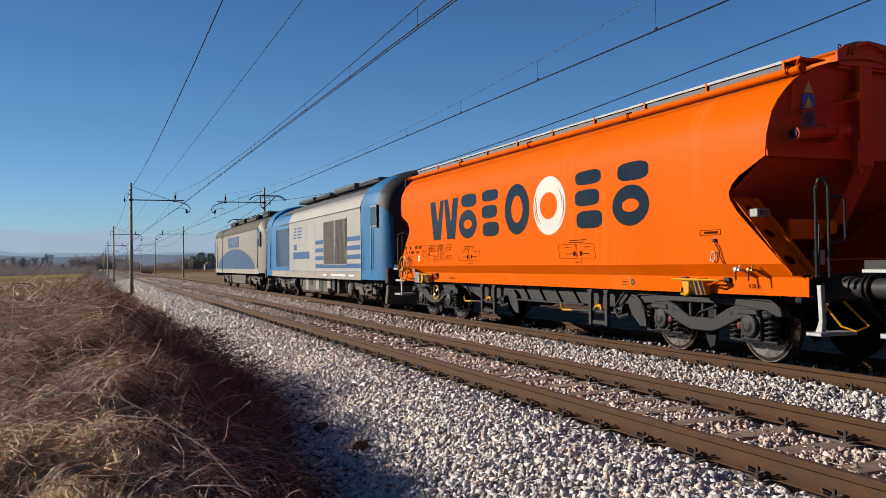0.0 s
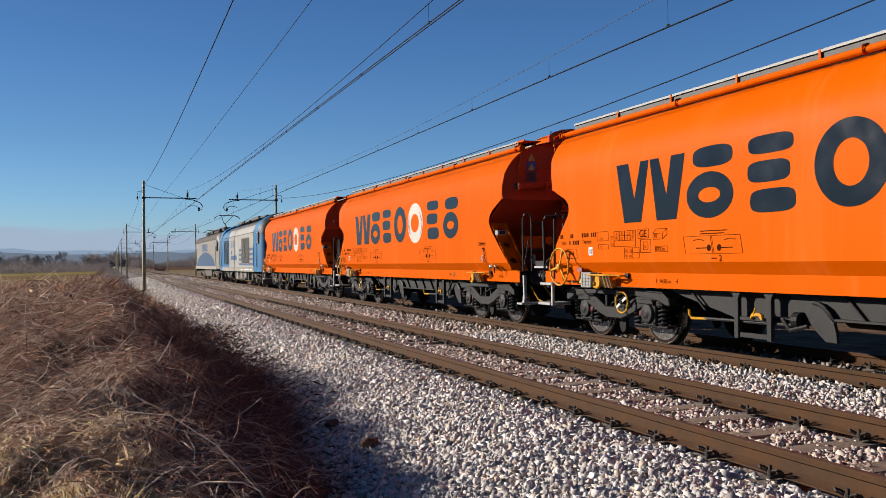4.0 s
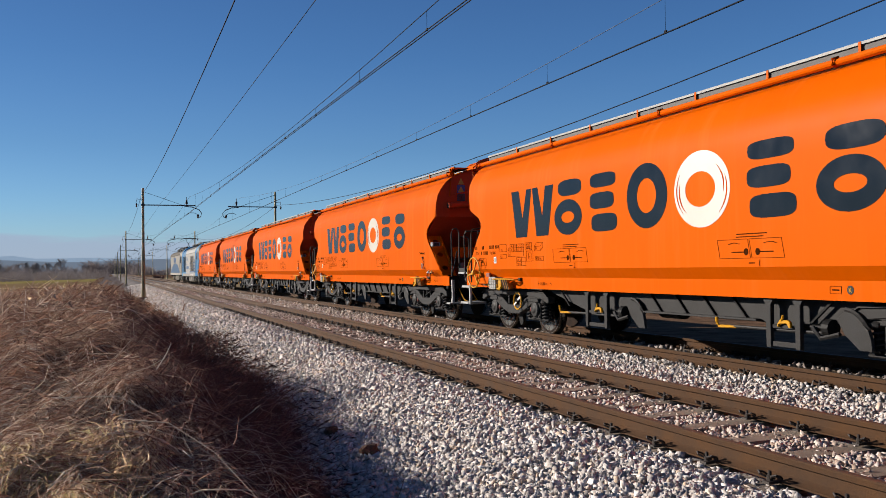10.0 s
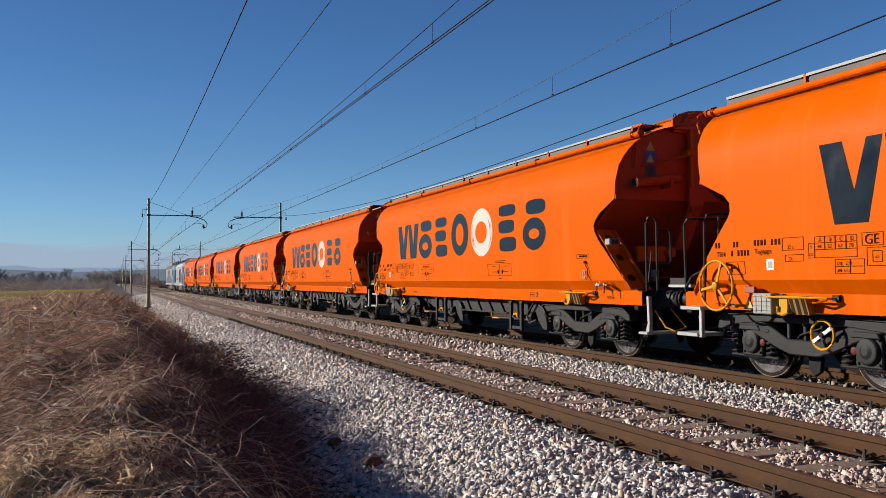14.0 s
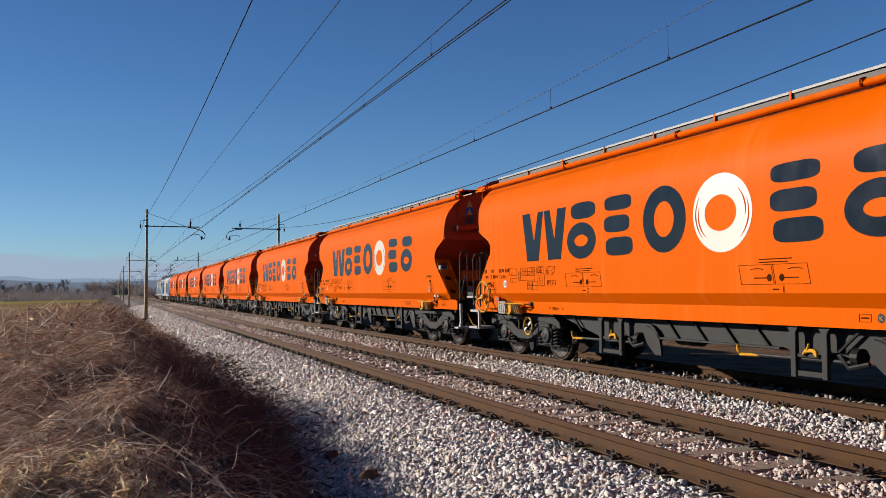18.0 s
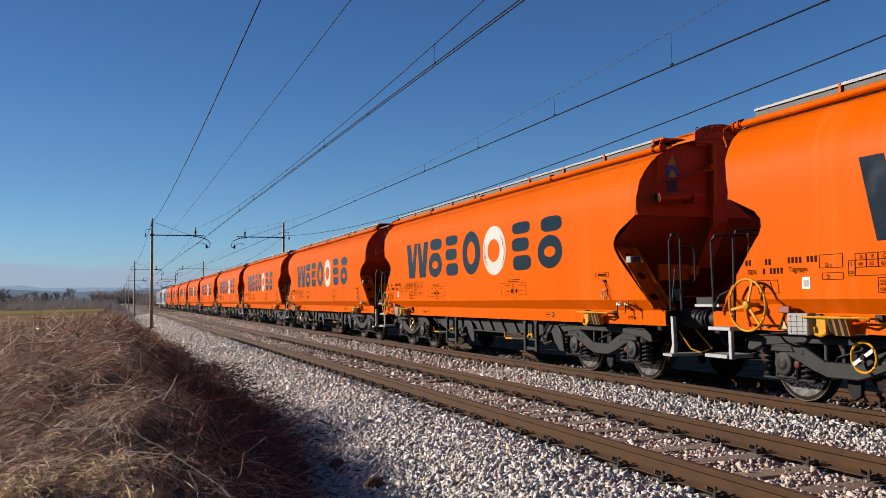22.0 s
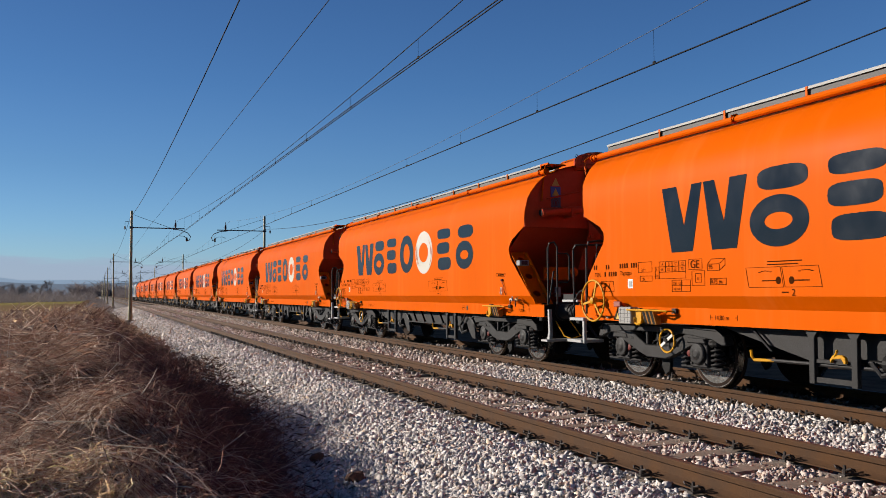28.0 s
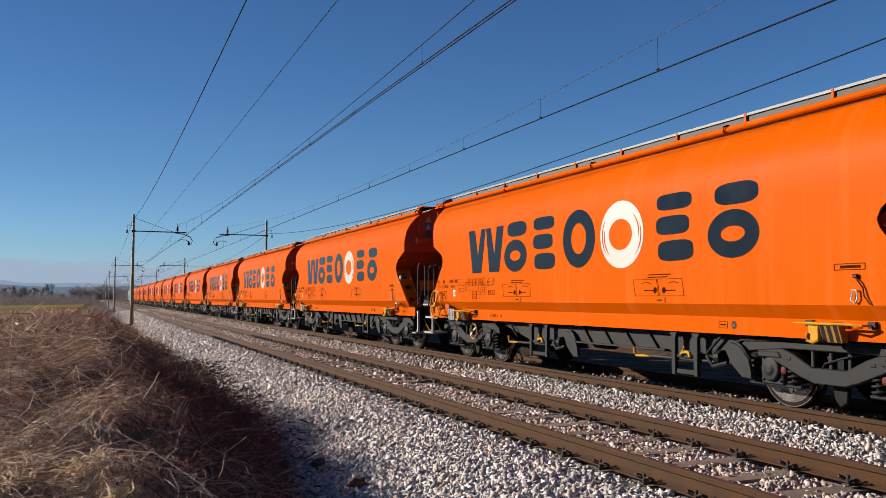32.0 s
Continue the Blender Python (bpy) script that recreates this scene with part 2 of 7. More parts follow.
# ---- mesh helpers ----
class Shape:
    """Collects verts and faces of one mesh."""

    def __init__(self):
        self.v, self.f = [], []

    def add(self, verts, faces):
        k = len(self.v)
        self.v += [tuple(p) for p in verts]
        self.f += [tuple(i + k for i in face) for face in faces]
        return self

    def box(self, x0, x1, y0, y1, z0, z1):
        p = [(x, y, z) for z in (z0, z1) for x, y in ((x0, y0), (x1, y0), (x1, y1), (x0, y1))]
        return self.add(p, [(3, 2, 1, 0), (4, 5, 6, 7), (0, 1, 5, 4), (1, 2, 6, 5), (2, 3, 7, 6), (3, 0, 4, 7)])

    def tube(self, pts, r, n=8, r2=None, closed=False):
        """A round bar along a line of points."""
        pts = [Vector(p) for p in pts]
        k, rings = len(pts), []
        for i, p in enumerate(pts):
            a, b = pts[(i - 1) % k if closed else max(i - 1, 0)], pts[(i + 1) % k if closed else min(i + 1, k - 1)]
            d = (b - a).normalized()
            s = d.cross(Vector((0, 0, 1)) if abs(d.z) < 0.9 else Vector((1, 0, 0))).normalized()
            t = d.cross(s)
            q = r if r2 is None else r + (r2 - r) * i / (k - 1)
            rings.append([p + (s * math.cos(2 * math.pi * j / n) + t * math.sin(2 * math.pi * j / n)) * q for j in range(n)])
        faces = []
        for i in range(k if closed else k - 1):
            o, w = i * n, ((i + 1) % k) * n
            faces += [(o + j, o + (j + 1) % n, w + (j + 1) % n, w + j) for j in range(n)]
        if not closed:
            faces += [tuple(range(n))[::-1], tuple((k - 1) * n + j for j in range(n))]
        return self.add([p for ring in rings for p in ring], faces)

    def lathe(self, origin, axis, profile, n=24):
        """A body turned round an axis: profile of (distance along, radius)."""
        axis = Vector(axis).normalized()
        s = axis.cross(Vector((0, 0, 1)) if abs(axis.z) < 0.9 else Vector((1, 0, 0))).normalized()
        t = axis.cross(s)
        o = Vector(origin)
        verts = [o + axis * d + (s * math.cos(2 * math.pi * j / n) + t * math.sin(2 * math.pi * j / n)) * max(r, 0.0005) for d, r in profile for j in range(n)]
        faces = [(i * n + j, i * n + (j + 1) % n, (i + 1) * n + (j + 1) % n, (i + 1) * n + j) for i in range(len(profile) - 1) for j in range(n)]
        faces += [tuple(range(n))[::-1], tuple((len(profile) - 1) * n + j for j in range(n))]
        return self.add(verts, faces)

    def prism(self, outline, x0, x1, axis="x"):
        """An outline of (a, b) pushed from x0 to x1 along an axis: x: a, b are y, z; y: x, z; z: x, y."""
        put = {"x": lambda a, b, c: (c, a, b), "y": lambda a, b, c: (a, c, b), "z": lambda a, b, c: (a, b, c)}[axis]
        n = len(outline)
        verts = [put(a, b, x0) for a, b in outline] + [put(a, b, x1) for a, b in outline]
        faces = [tuple(range(n))[::-1], tuple(range(n, 2 * n))] + [(i, (i + 1) % n, n + (i + 1) % n, n + i) for i in range(n)]
        return self.add(verts, faces)

    def holed(self, corners, hole, r, n=12, thick=None):
        """A four-cornered plate with one round hole at the share (u, v); corners in space, in order round it."""
        a, b, c, d = (Vector(p) for p in corners)
        u, v = (b - a), (d - a)
        nrm = u.cross(v).normalized()
        uu, vv = u.normalized(), nrm.cross(u).normalized()
        h = a + u * hole[0] + v * hole[1]
        ring = [h + (uu * math.cos(2 * math.pi * j / n) + vv * math.sin(2 * math.pi * j / n)) * r for j in range(n)]
        edge = []
        for p in ring:
            dd = (p - h)
            best = 1e9
            for q0, q1 in ((a, b), (b, c), (c, d), (d, a)):
                e = (q1 - q0)
                nn = nrm.cross(e)
                den = dd.dot(nn)
                if abs(den) > 1e-9:
                    s = (q0 - h).dot(nn) / den
                    if s > 0:
                        best = min(best, s)
            edge.append(h + dd * best)
        t = nrm * (thick or 0.012)
        verts = ring + edge + [p - t for p in ring] + [p - t for p in edge]
        faces = []
        for j in range(n):
            k = (j + 1) % n
            faces += [(j, n + j, n + k, k), (2 * n + j, 2 * n + k, 3 * n + k, 3 * n + j), (j, k, 2 * n + k, 2 * n + j), (n + j, 3 * n + j, 3 * n + k, n + k)]
        for p in (a, b, c, d):
            i, k = sorted(range(n), key=lambda j: (edge[j] - p).length)[:2]
            if (edge[i] - edge[k]).length > 1e-4:
                m = len(verts)
                verts += [p, p - t]
                faces += [(n + i, m, n + k), (3 * n + i, 3 * n + k, m + 1)]
        return self.add(verts, faces)

    def coil(self, centre, r, z0, z1, turns, wire):
        n = int(turns * 10)
        cx, cy = centre
        return self.tube([(cx + r * math.cos(i * 0.2 * math.pi), cy + r * math.sin(i * 0.2 * math.pi), z0 + (z1 - z0) * i / n) for i in range(n + 1)], wire, 6)

    def mesh(self, name, material, bevel=0.0, smooth=False, mats=None):
        me = bpy.data.meshes.new(name)
        bm = bmesh.new()
        vs = [bm.verts.new(p) for p in self.v]
        for face in self.f:
            try:
                bm.faces.new([vs[i] for i in face])
            except ValueError:
                pass
        bmesh.ops.recalc_face_normals(bm, faces=bm.faces)
        if bevel:
            edges = [e for e in bm.edges if len(e.link_faces) == 2 and e.calc_face_angle(0) > 0.5]
            bmesh.ops.bevel(bm, geom=edges, offset=bevel, segments=1, affect="EDGES", profile=0.7)
        if smooth:
            for fc in bm.faces:
                fc.smooth = True
            for e in bm.edges:
                if len(e.link_faces) == 2 and e.calc_face_angle(0) > 0.6:
                    e.smooth = False
        bm.to_mesh(me)
        bm.free()
        me.materials.append(material)
        return me


def part(name, shape, material, parent, label="", bevel=0.0, smooth=False):
    """One mesh object under a thing or a part."""
    me = shape if isinstance(shape, bpy.types.Mesh) else shape.mesh(name, material, bevel, smooth)
    ob = new(name, me)
    ob.parent = parent
    if label:
        tagged(ob, label)
    return ob


def thing(name, label, category, group="", shape=None, material=None, kind="", bevel=0.0, smooth=False):
    ob = new(name, shape.mesh(name, material, bevel, smooth) if shape else None)
    return tagged(ob, label, category, group, kind)


def fast_mesh(name, verts, faces, material, smooth=False):
    me = bpy.data.meshes.new(name)
    verts, faces = np.asarray(verts, np.float32), np.asarray(faces, np.int32)
    n = faces.shape[1]
    me.vertices.add(len(verts))
    me.vertices.foreach_set("co", verts.ravel())
    me.loops.add(faces.size)
    me.loops.foreach_set("vertex_index", faces.ravel())
    me.polygons.add(len(faces))
    me.polygons.foreach_set("loop_start", np.arange(0, faces.size, n, dtype=np.int32))
    me.update(calc_edges=True)
    me.validate()
    if smooth:
        me.polygons.foreach_set("use_smooth", np.ones(len(faces), bool))
    me.materials.append(material)
    return me


# ---- plan: y runs along the track, x across it, z = 0 on the rail tops ----
RAILS = (4.2505, 5.7575, 7.969, 9.476)
NEAR_C, FAR_C = 5.004, 8.7224
STEP = 0.6437
FIRST_SLEEPER = {0: 3.8813, 1: 7.0942 - 5 * 0.6437}

GX = (-900, -60, -8, -3, -0.6, 0.8, 1.7, 2.4, 3.35, 10.35, 11.6, 13.5, 60, 900)
GZ = (-1.5, -1.0, -0.6, -0.42, -0.38, -0.48, -0.52, -0.42, -0.2, -0.2, -0.55, -0.85, -1.0, -1.6)


def ground_z(x, y=0.0):
    return float(np.interp(x, GX, GZ))


# ground: one sheet to the horizon
GRASS_GROUND = mat("dry_field_soil", (0.27, 0.165, 0.105), 0.95, var=0.2, scale=1.6, bump=1.0, bscale=22, color2=(0.085, 0.05, 0.033), spec=0.0)
FIELD_GREEN = mat("winter_meadow", (0.40, 0.33, 0.12), 0.95, var=0.2, scale=0.06, bump=0.5, bscale=6, color2=(0.26, 0.20, 0.085), spec=0.0)
PATHWAY = mat("sunlit_dirt_lane", (0.50, 0.43, 0.34), 0.95, var=0.12, scale=0.8, bump=0.4, spec=0.0)
BALLAST_BED = mat("ballast_bed", (0.40, 0.37, 0.35), 0.95, var=0.28, scale=14, bump=1.0, bscale=18, color2=(0.14, 0.125, 0.12), spec=0.0)

# mounds of cut brush along the foot of the bank: x, y, height, radius across, radius along
MOUNDS = ((-0.9, 8.8, 0.20, 0.45, 0.4), (-1.7, 9.6, 0.20, 0.5, 0.5), (-0.6, 6.6, 0.10, 0.4, 0.35), (-1.2, 11.4, 0.25, 0.5, 0.5), (-2.8, 12.5, 0.2, 1.4, 2.0), (-1.5, 15.5, 0.16, 1.2, 2.0), (-3.5, 20.0, 0.2, 1.5, 3.0))
# crest of the bank of cut brush, in heaps: along the track, across it, height over the field
CREST_Y = (0, 4, 5.5, 6.5, 7.2, 7.9, 8.5, 9.0, 9.6, 10.2, 11.0, 11.6, 12.6, 14.2, 16, 18, 21, 25, 40, 60, 95)
CREST_X = (0.36, 0.36, 0.38, 0.44, 0.42, 0.34, 0.26, 0.16, 0.12, 0.12, 0.1, 0.1, 0.08, 0.05, 0.0, -0.05, -0.1, -0.2, -0.3, 0.2, 0.4)
CREST_H = (0.0, 0.05, 0.18, 0.34, 0.56, 0.80, 0.62, 0.58, 0.84, 1.10, 0.90, 0.84, 1.14, 1.18, 0.94, 0.98, 0.88, 0.96, 0.84, 0.50, 0.15)


def crest_x(y):
    return float(np.interp(y, CREST_Y, CREST_X)) + 0.10 * noise.noise((8.5, y * 0.9, 4))


def brush_edge(y):
    """Where the brush ends and the stones begin."""
    return float(np.interp(y, (0, 5, 8, 12, 20, 40, 90), (0.85, 1.15, 1.55, 2.0, 2.3, 2.35, 1.6))) + 0.18 * noise.noise((0.3, y * 0.6, 7)) + 0.08 * noise.noise((0.3, y * 2.1, 2))


def brush_h(x, y):
    """Thickness of the brush over the soil."""
    e = brush_edge(y) - x
    if e < -0.4:
        return 0.0
    base = 0.24 * min(1.0, max(0.0, (e + 0.3) / 1.4)) * (1 + 0.5 * noise.noise((x * 0.8, y * 0.8, 1)))
    h = base * (1.0 if x > -6 else max(0.35, 1 + (x + 6) / 14))
    rise, c_ = float(np.interp(y, CREST_Y, CREST_H)), crest_x(y)
    h += rise * (math.exp(-((x - c_) / 0.48) ** 2) if x > c_ else 0.05 + 0.95 * math.exp(-((x - c_) / float(np.interp(y, (5, 8, 12, 30, 60), (0.9, 1.1, 3.2, 6.0, 8.0)))) ** 2))
    for mx, my, mh, rx, ry in MOUNDS:
        h += mh * math.exp(-((x - mx) / rx) ** 2 - ((y - my) / ry) ** 2)
    if y < 40:
        h += min(1.0, max(0.0, e * 2)) * (0.17 * noise.noise((x * 1.5, y * 1.5, 6)) + 0.22 * noise.noise((x * 3.0, y * 3.0, 2))) * min(1, y / 7)
    return max(0.0, h) * (1.0 if e > 0 else max(0.0, 1 + e / 0.4))


xs = sorted(set(GX) | set(np.linspace(-5, 3, 65).round(3)) | set(np.linspace(-14, -5, 14).round(3)) | set(np.linspace(3, 13, 21).round(3)) | set(np.linspace(-60, 60, 25)))
ys = list(np.concatenate([[-900, -300, -60, -20, -8], np.linspace(-3, 2.5, 8), np.linspace(2.7, 30, 180), np.linspace(31, 90, 60), np.linspace(100, 300, 21), [450, 900, 2500]]))


def soil_z(x, y):
    lump = (0.06 * noise.noise((x * 0.7, y * 0.7, 3)) + 0.03 * noise.noise((x * 2.7, y * 2.7, 8))) if -30 < x < 1.5 and y < 60 else 0
    return ground_z(x) - 0.05 + lump + (0.72 * brush_h(x, y) if -20 < x < 3 and -3 < y < 95 else 0)


gv = [(x, y, soil_z(x, y)) for y in ys for x in xs]
nx = len(xs)
gf = [(j * nx + i, j * nx + i + 1, (j + 1) * nx + i + 1, (j + 1) * nx + i) for j in range(len(ys) - 1) for i in range(nx - 1)]
tagged(new("ground", fast_mesh("ground", gv, gf, GRASS_GROUND, True)), "dry brown winter field soil beside the railway", "ground", kind="structure")

# ballast bed: one long bank carrying both tracks
bed = Shape()
prof = [(1.6, -0.62), (2.0, -0.5), (2.5, -0.40), (3.0, -0.28), (3.4, -0.21), (3.7, -0.195), (4.0, -0.235), (NEAR_C, -0.24), (6.0, -0.235), (6.35, -0.195), (6.9, -0.2), (7.4, -0.195), (FAR_C, -0.2), (10.1, -0.2), (10.5, -0.24), (11.4, -0.5), (12.0, -0.7)]
# ballast under the far track, with the shade beneath the train in its colour
SHADED_BED = mat("shade_darkened_ballast", (0.17, 0.125, 0.095), 0.95, var=0.28, scale=14, bump=1.0, bscale=18, color2=(0.06, 0.045, 0.035), spec=0.0)
by = list(np.concatenate([np.linspace(-30, 60, 181), np.linspace(64, 300, 60), [400, 900]]))
bv = [(x + 0.05 * noise.noise((x, y * 0.8, 9)), y, z + 0.03 * noise.noise((x * 1.3, y * 1.3, 0)) + 0.012 * noise.noise((x * 6, y * 6, 5))) for y in by for x, z in prof]
m_ = len(prof)
cut = [p[0] for p in prof].index(7.4)
for lo, hi, bm_mat, lab in ((0, cut, BALLAST_BED, "bank of light grey crushed stone under the tracks"), (cut, m_ - 1, SHADED_BED, "crushed stone under the far track, coloured dark for the train's shade")):
    bf = [(j * m_ + i, j * m_ + i + 1, (j + 1) * m_ + i + 1, (j + 1) * m_ + i) for j in range(len(by) - 1) for i in range(lo, hi)]
    tagged(new("ballast_bed", fast_mesh("ballast_bed", bv, bf, bm_mat, True)), lab, "ballast", kind="structure")

# rails: flat-bottomed section, 172 mm high
RAIL_OUT = [(-0.075, -0.172), (0.075, -0.172), (0.075, -0.160), (0.03, -0.143), (0.0085, -0.125), (0.0085, -0.06), (0.034, -0.045), (0.036, -0.012), (0.028, -0.002), (0.016, 0.0), (-0.016, 0.0), (-0.028, -0.002), (-0.036, -0.012), (-0.034, -0.045), (-0.0085, -0.06), (-0.0085, -0.125), (-0.03, -0.143), (-0.075, -0.160)]


def build_track(name, label, rails, start, material_top):
    tr = thing(name, label, "railway track", kind="structure")
    for rx in rails:
        ry = [-60, -5, 0, 5, 10, 20, 40, 80, 160, 320, 900]
        sh = Shape()
        n = len(RAIL_OUT)
        sh.add([(rx + a, y, b) for y in ry for a, b in RAIL_OUT], [(j * n + i, j * n + (i + 1) % n, (j + 1) * n + (i + 1) % n, (j + 1) * n + i) for j in range(len(ry) - 1) for i in range(n)])
        rail = part("rail", sh, RAIL, tr, "brown rusted steel rail", smooth=True)
        rail.data.materials.append(material_top)
        for p in rail.data.polygons:
            if all(rail.data.vertices[i].co.z > -0.004 for i in p.vertices):
                p.material_index = 1
    return tr


track_near = build_track("track_near", "empty rusty-brown railway track on concrete sleepers", RAILS[:2], 0, RAILTOP)
track_far = build_track("track_far", "railway track under the freight train", RAILS[2:], 1, WORN_HEAD)

# ---- overhead line ----
MAST = mat("mast_steel_paint", (0.46, 0.36, 0.17), 0.65, metal=0.1, var=0.2, scale=2, color2=(0.28, 0.20, 0.09))
ARM = mat("cantilever_steel", (0.05, 0.055, 0.065), 0.6, metal=0.2)
WIRE = mat("weathered_wire_dark", (0.014, 0.014, 0.018), 0.8, spec=0.1)
PALE_WIRE = mat("bare_grey_wire", (0.13, 0.14, 0.165), 0.8, spec=0.1)
INSUL = mat("brown_insulator", (0.10, 0.05, 0.035), 0.65, spec=0.15)


def mast(x, y, side, top, base, arm):
    """side: +1 when the arm reaches towards +x."""
    m = thing("catenary_mast", "tall tapered steel catenary mast with a cantilever arm", "mast", "masts along the railway")
    m.location = (x, y, 0)
    foot = ground_z(x)
    s = side
    part("pole", Shape().lathe((0, 0, foot), (0, 0, 1), [(-0.3, 0.13), (0.6, 0.13), (0.62, 0.115), (3.2, 0.105), (3.25, 0.09), (top - foot - 0.05, 0.075), (top - foot, 0.06)], 12), MAST, m, smooth=True)
    part("foundation", Shape().box(-0.3, 0.3, -0.3, 0.3, foot - 0.3, foot + 0.14), CONCRETE, m, "concrete mast footing", bevel=0.02)
    part("cantilever", Shape().tube([(s * 0.05, 0, arm), (s * 3.33, 0, arm)], 0.035, 8), ARM, m)
    part("collar", Shape().box(-0.12, 0.12, -0.12, 0.12, arm - 0.06, arm + 0.06), ARM, m, bevel=0.01)
    part("stay", Shape().tube([(s * 0.08, 0, arm + 0.85), (s * 2.3, 0, arm + 0.08), (s * 2.45, 0, arm + 0.03)], 0.013, 6), WIRE, m)
    part("insulator", Shape().lathe((s * 2.75, 0, arm + 0.03), (0, 0, 1), [(0, 0.03), (0.06, 0.03), (0.08, 0.08), (0.14, 0.05), (0.17, 0.08), (0.23, 0.05), (0.26, 0.08), (0.32, 0.05), (0.35, 0.02), (0.55, 0.02)], 10), INSUL, m, smooth=True)
    part("steady_arm", Shape().tube([(s * 2.6, 0, arm - 0.05), (s * 3.1, 0, arm - 0.1), (s * 3.55, 0, arm - 0.28), (s * 3.72, 0, arm - 0.52), (s * 3.65, 0, arm - 0.75), (s * 3.45, 0, arm - 0.8)], 0.03, 7), ARM, m)
    part("register_arm", Shape().tube([(s * 3.45, 0, arm - 0.62), (s * 3.3, 0, arm - 0.5), (s * 2.95, 0, arm - 0.48), (s * 2.75, 0, arm - 0.58)], 0.018, 6), ARM, m)
    part("drop_insulator", Shape().lathe((s * 3.48, 0, arm - 0.85), (0, 0, 1), [(0, 0.03), (0.05, 0.08), (0.1, 0.05), (0.15, 0.09), (0.22, 0.05), (0.28, 0.03)], 10), INSUL, m, smooth=True)
    part("earth_wire_bracket", Shape().tube([(0, 0, top - 0.75), (-s * 0.38, 0, top - 0.72), (-s * 0.4, 0, top - 0.95)], 0.02, 6), ARM, m)
    part("bracket_insulator", Shape().lathe((-s * 0.4, 0, top - 1.25), (0, 0, 1), [(0, 0.02), (0.05, 0.06), (0.1, 0.04), (0.15, 0.06), (0.25, 0.02)], 8), INSUL, m, smooth=True)
    return m


MAST_Y0, MAST_STEP = 58.64, 61.885
mast_l = [mast(2.066, MAST_Y0, 1, 6.81, 0, 5.7)]
mast_r = [mast(11.184, 61.26, -1, 6.95, 0, 5.86)]
for k in [-1, 1, 2, 3, 4, 5]:
    copy_thing(mast_l[0], pose(2.066, MAST_Y0 + k * MAST_STEP, 0))
    copy_thing(mast_r[0], pose(11.184, 61.26 + k * MAST_STEP, 0))


def sag_line(x, y_mast, z_mast, z_mid, r, name, label, wob=0.0, material=None):
    """One wire over all its spans, hanging between masts."""
    pts = []
    for k in range(-2, 6):
        for i in range(16):
            u = i / 16
            y = y_mast + (k + u) * MAST_STEP
            sg = wob if k % 2 else -wob
            pts.append((x + sg * (1 - 2 * u), y, z_mid + (z_mast - z_mid) * (2 * u - 1) ** 2))
    return thing(name, label, "wire", "overhead wires", Shape().tube(pts, r, 5), material or WIRE)


sag_line(1.98, MAST_Y0, 6.35, 5.72, 0.011, "feeder_wire", "dark overhead feeder wire along the mast tops")
sag_line(3.2, MAST_Y0, 5.86, 5.74, 0.007, "auxiliary_wire", "thin overhead wire beside the near track")
sag_line(5.0, MAST_Y0, 6.28, 5.46, 0.008, "messenger_wire", "catenary messenger wire over the near track")
sag_line(4.96, MAST_Y0, 5.22, 5.30, 0.010, "contact_wire", "contact wire over the near track")
sag_line(5.02, MAST_Y0, 5.22, 5.30, 0.010, "contact_wire", "contact wire over the near track")
sag_line(8.72, 61.26, 6.5, 5.38, 0.006, "messenger_wire", "bare grey catenary messenger wire over the far track", material=PALE_WIRE)
sag_line(8.72, 61.26, 5.18, 5.2, 0.014, "contact_wire", "contact wire over the far track")
sag_line(11.3, 61.26, 6.0, 4.9, 0.013, "feeder_wire", "dark feeder wire along the far masts")
for x, ym, zm, zd, zc in ((5.0, MAST_Y0, 6.28, 5.46, 5.3), (8.72, 61.26, 6.5, 5.38, 5.2)):
    for k in (-1, 0, 1):
        for i in range(1, 15):
            u = i / 15
            y = ym + (k + u) * MAST_STEP
            z = zd + (zm - zd) * (2 * u - 1) ** 2
            if z - zc > 0.1:
                d = thing("dropper", "thin dropper wire with a clamp between messenger and contact wire", "dropper", "wire droppers", Shape().tube([(x, y, z), (x, y, zc)], 0.0035, 4).box(x - 0.012, x + 0.012, y - 0.03, y + 0.03, zc, zc + 0.04), WIRE)

# ---- hopper wagon; its own space: x across (the field side is -x), +y ahead, z = 0 on the rail tops ----
PITCH = 14.92
SIDE = [(1.10, 1.32, -6.95, 6.62), (1.26, 1.45, -6.75, 6.46), (1.6, 1.45, -6.36, 6.2), (1.9, 1.45, -6.02, 5.95), (2.05, 1.45, -5.90, 5.81), (2.14, 1.45, -5.87, 5.77), (2.24, 1.45, -5.92, 5.78), (2.34, 1.45, -6.05, 5.88), (2.54, 1.45, -6.5, 6.33), (2.8, 1.45, -6.53, 6.37), (3.05, 1.415, -6.58, 6.42), (3.2, 1.34, -6.61, 6.45), (3.33, 1.245, -6.64, 6.48), (3.43, 1.14, -6.66, 6.5), (3.5, 1.04, -6.68, 6.52)]
ROOF = [(1.04, 3.5), (0.85, 3.585), (0.62, 3.66), (0.3, 3.73), (0.0, 3.75)]
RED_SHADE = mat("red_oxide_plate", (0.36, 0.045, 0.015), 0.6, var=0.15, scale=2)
STRIPE = mat("yellow_black_plate", (0.50, 0.20, 0.012), 0.5, var=0.2, scale=8)
LAMP_GLASS = mat("dark_lens", (0.03, 0.04, 0.05), 0.15)
PRINT_WHITE = mat("white_print", (0.8, 0.8, 0.78), 0.5)
SIGN_BLUE = mat("blue_sign", (0.03, 0.08, 0.35), 0.5)
WARN = mat("warning_yellow", (0.75, 0.45, 0.03), 0.5)
SIGN_DARK = mat("dark_sign_plate", (0.05, 0.055, 0.08), 0.5)
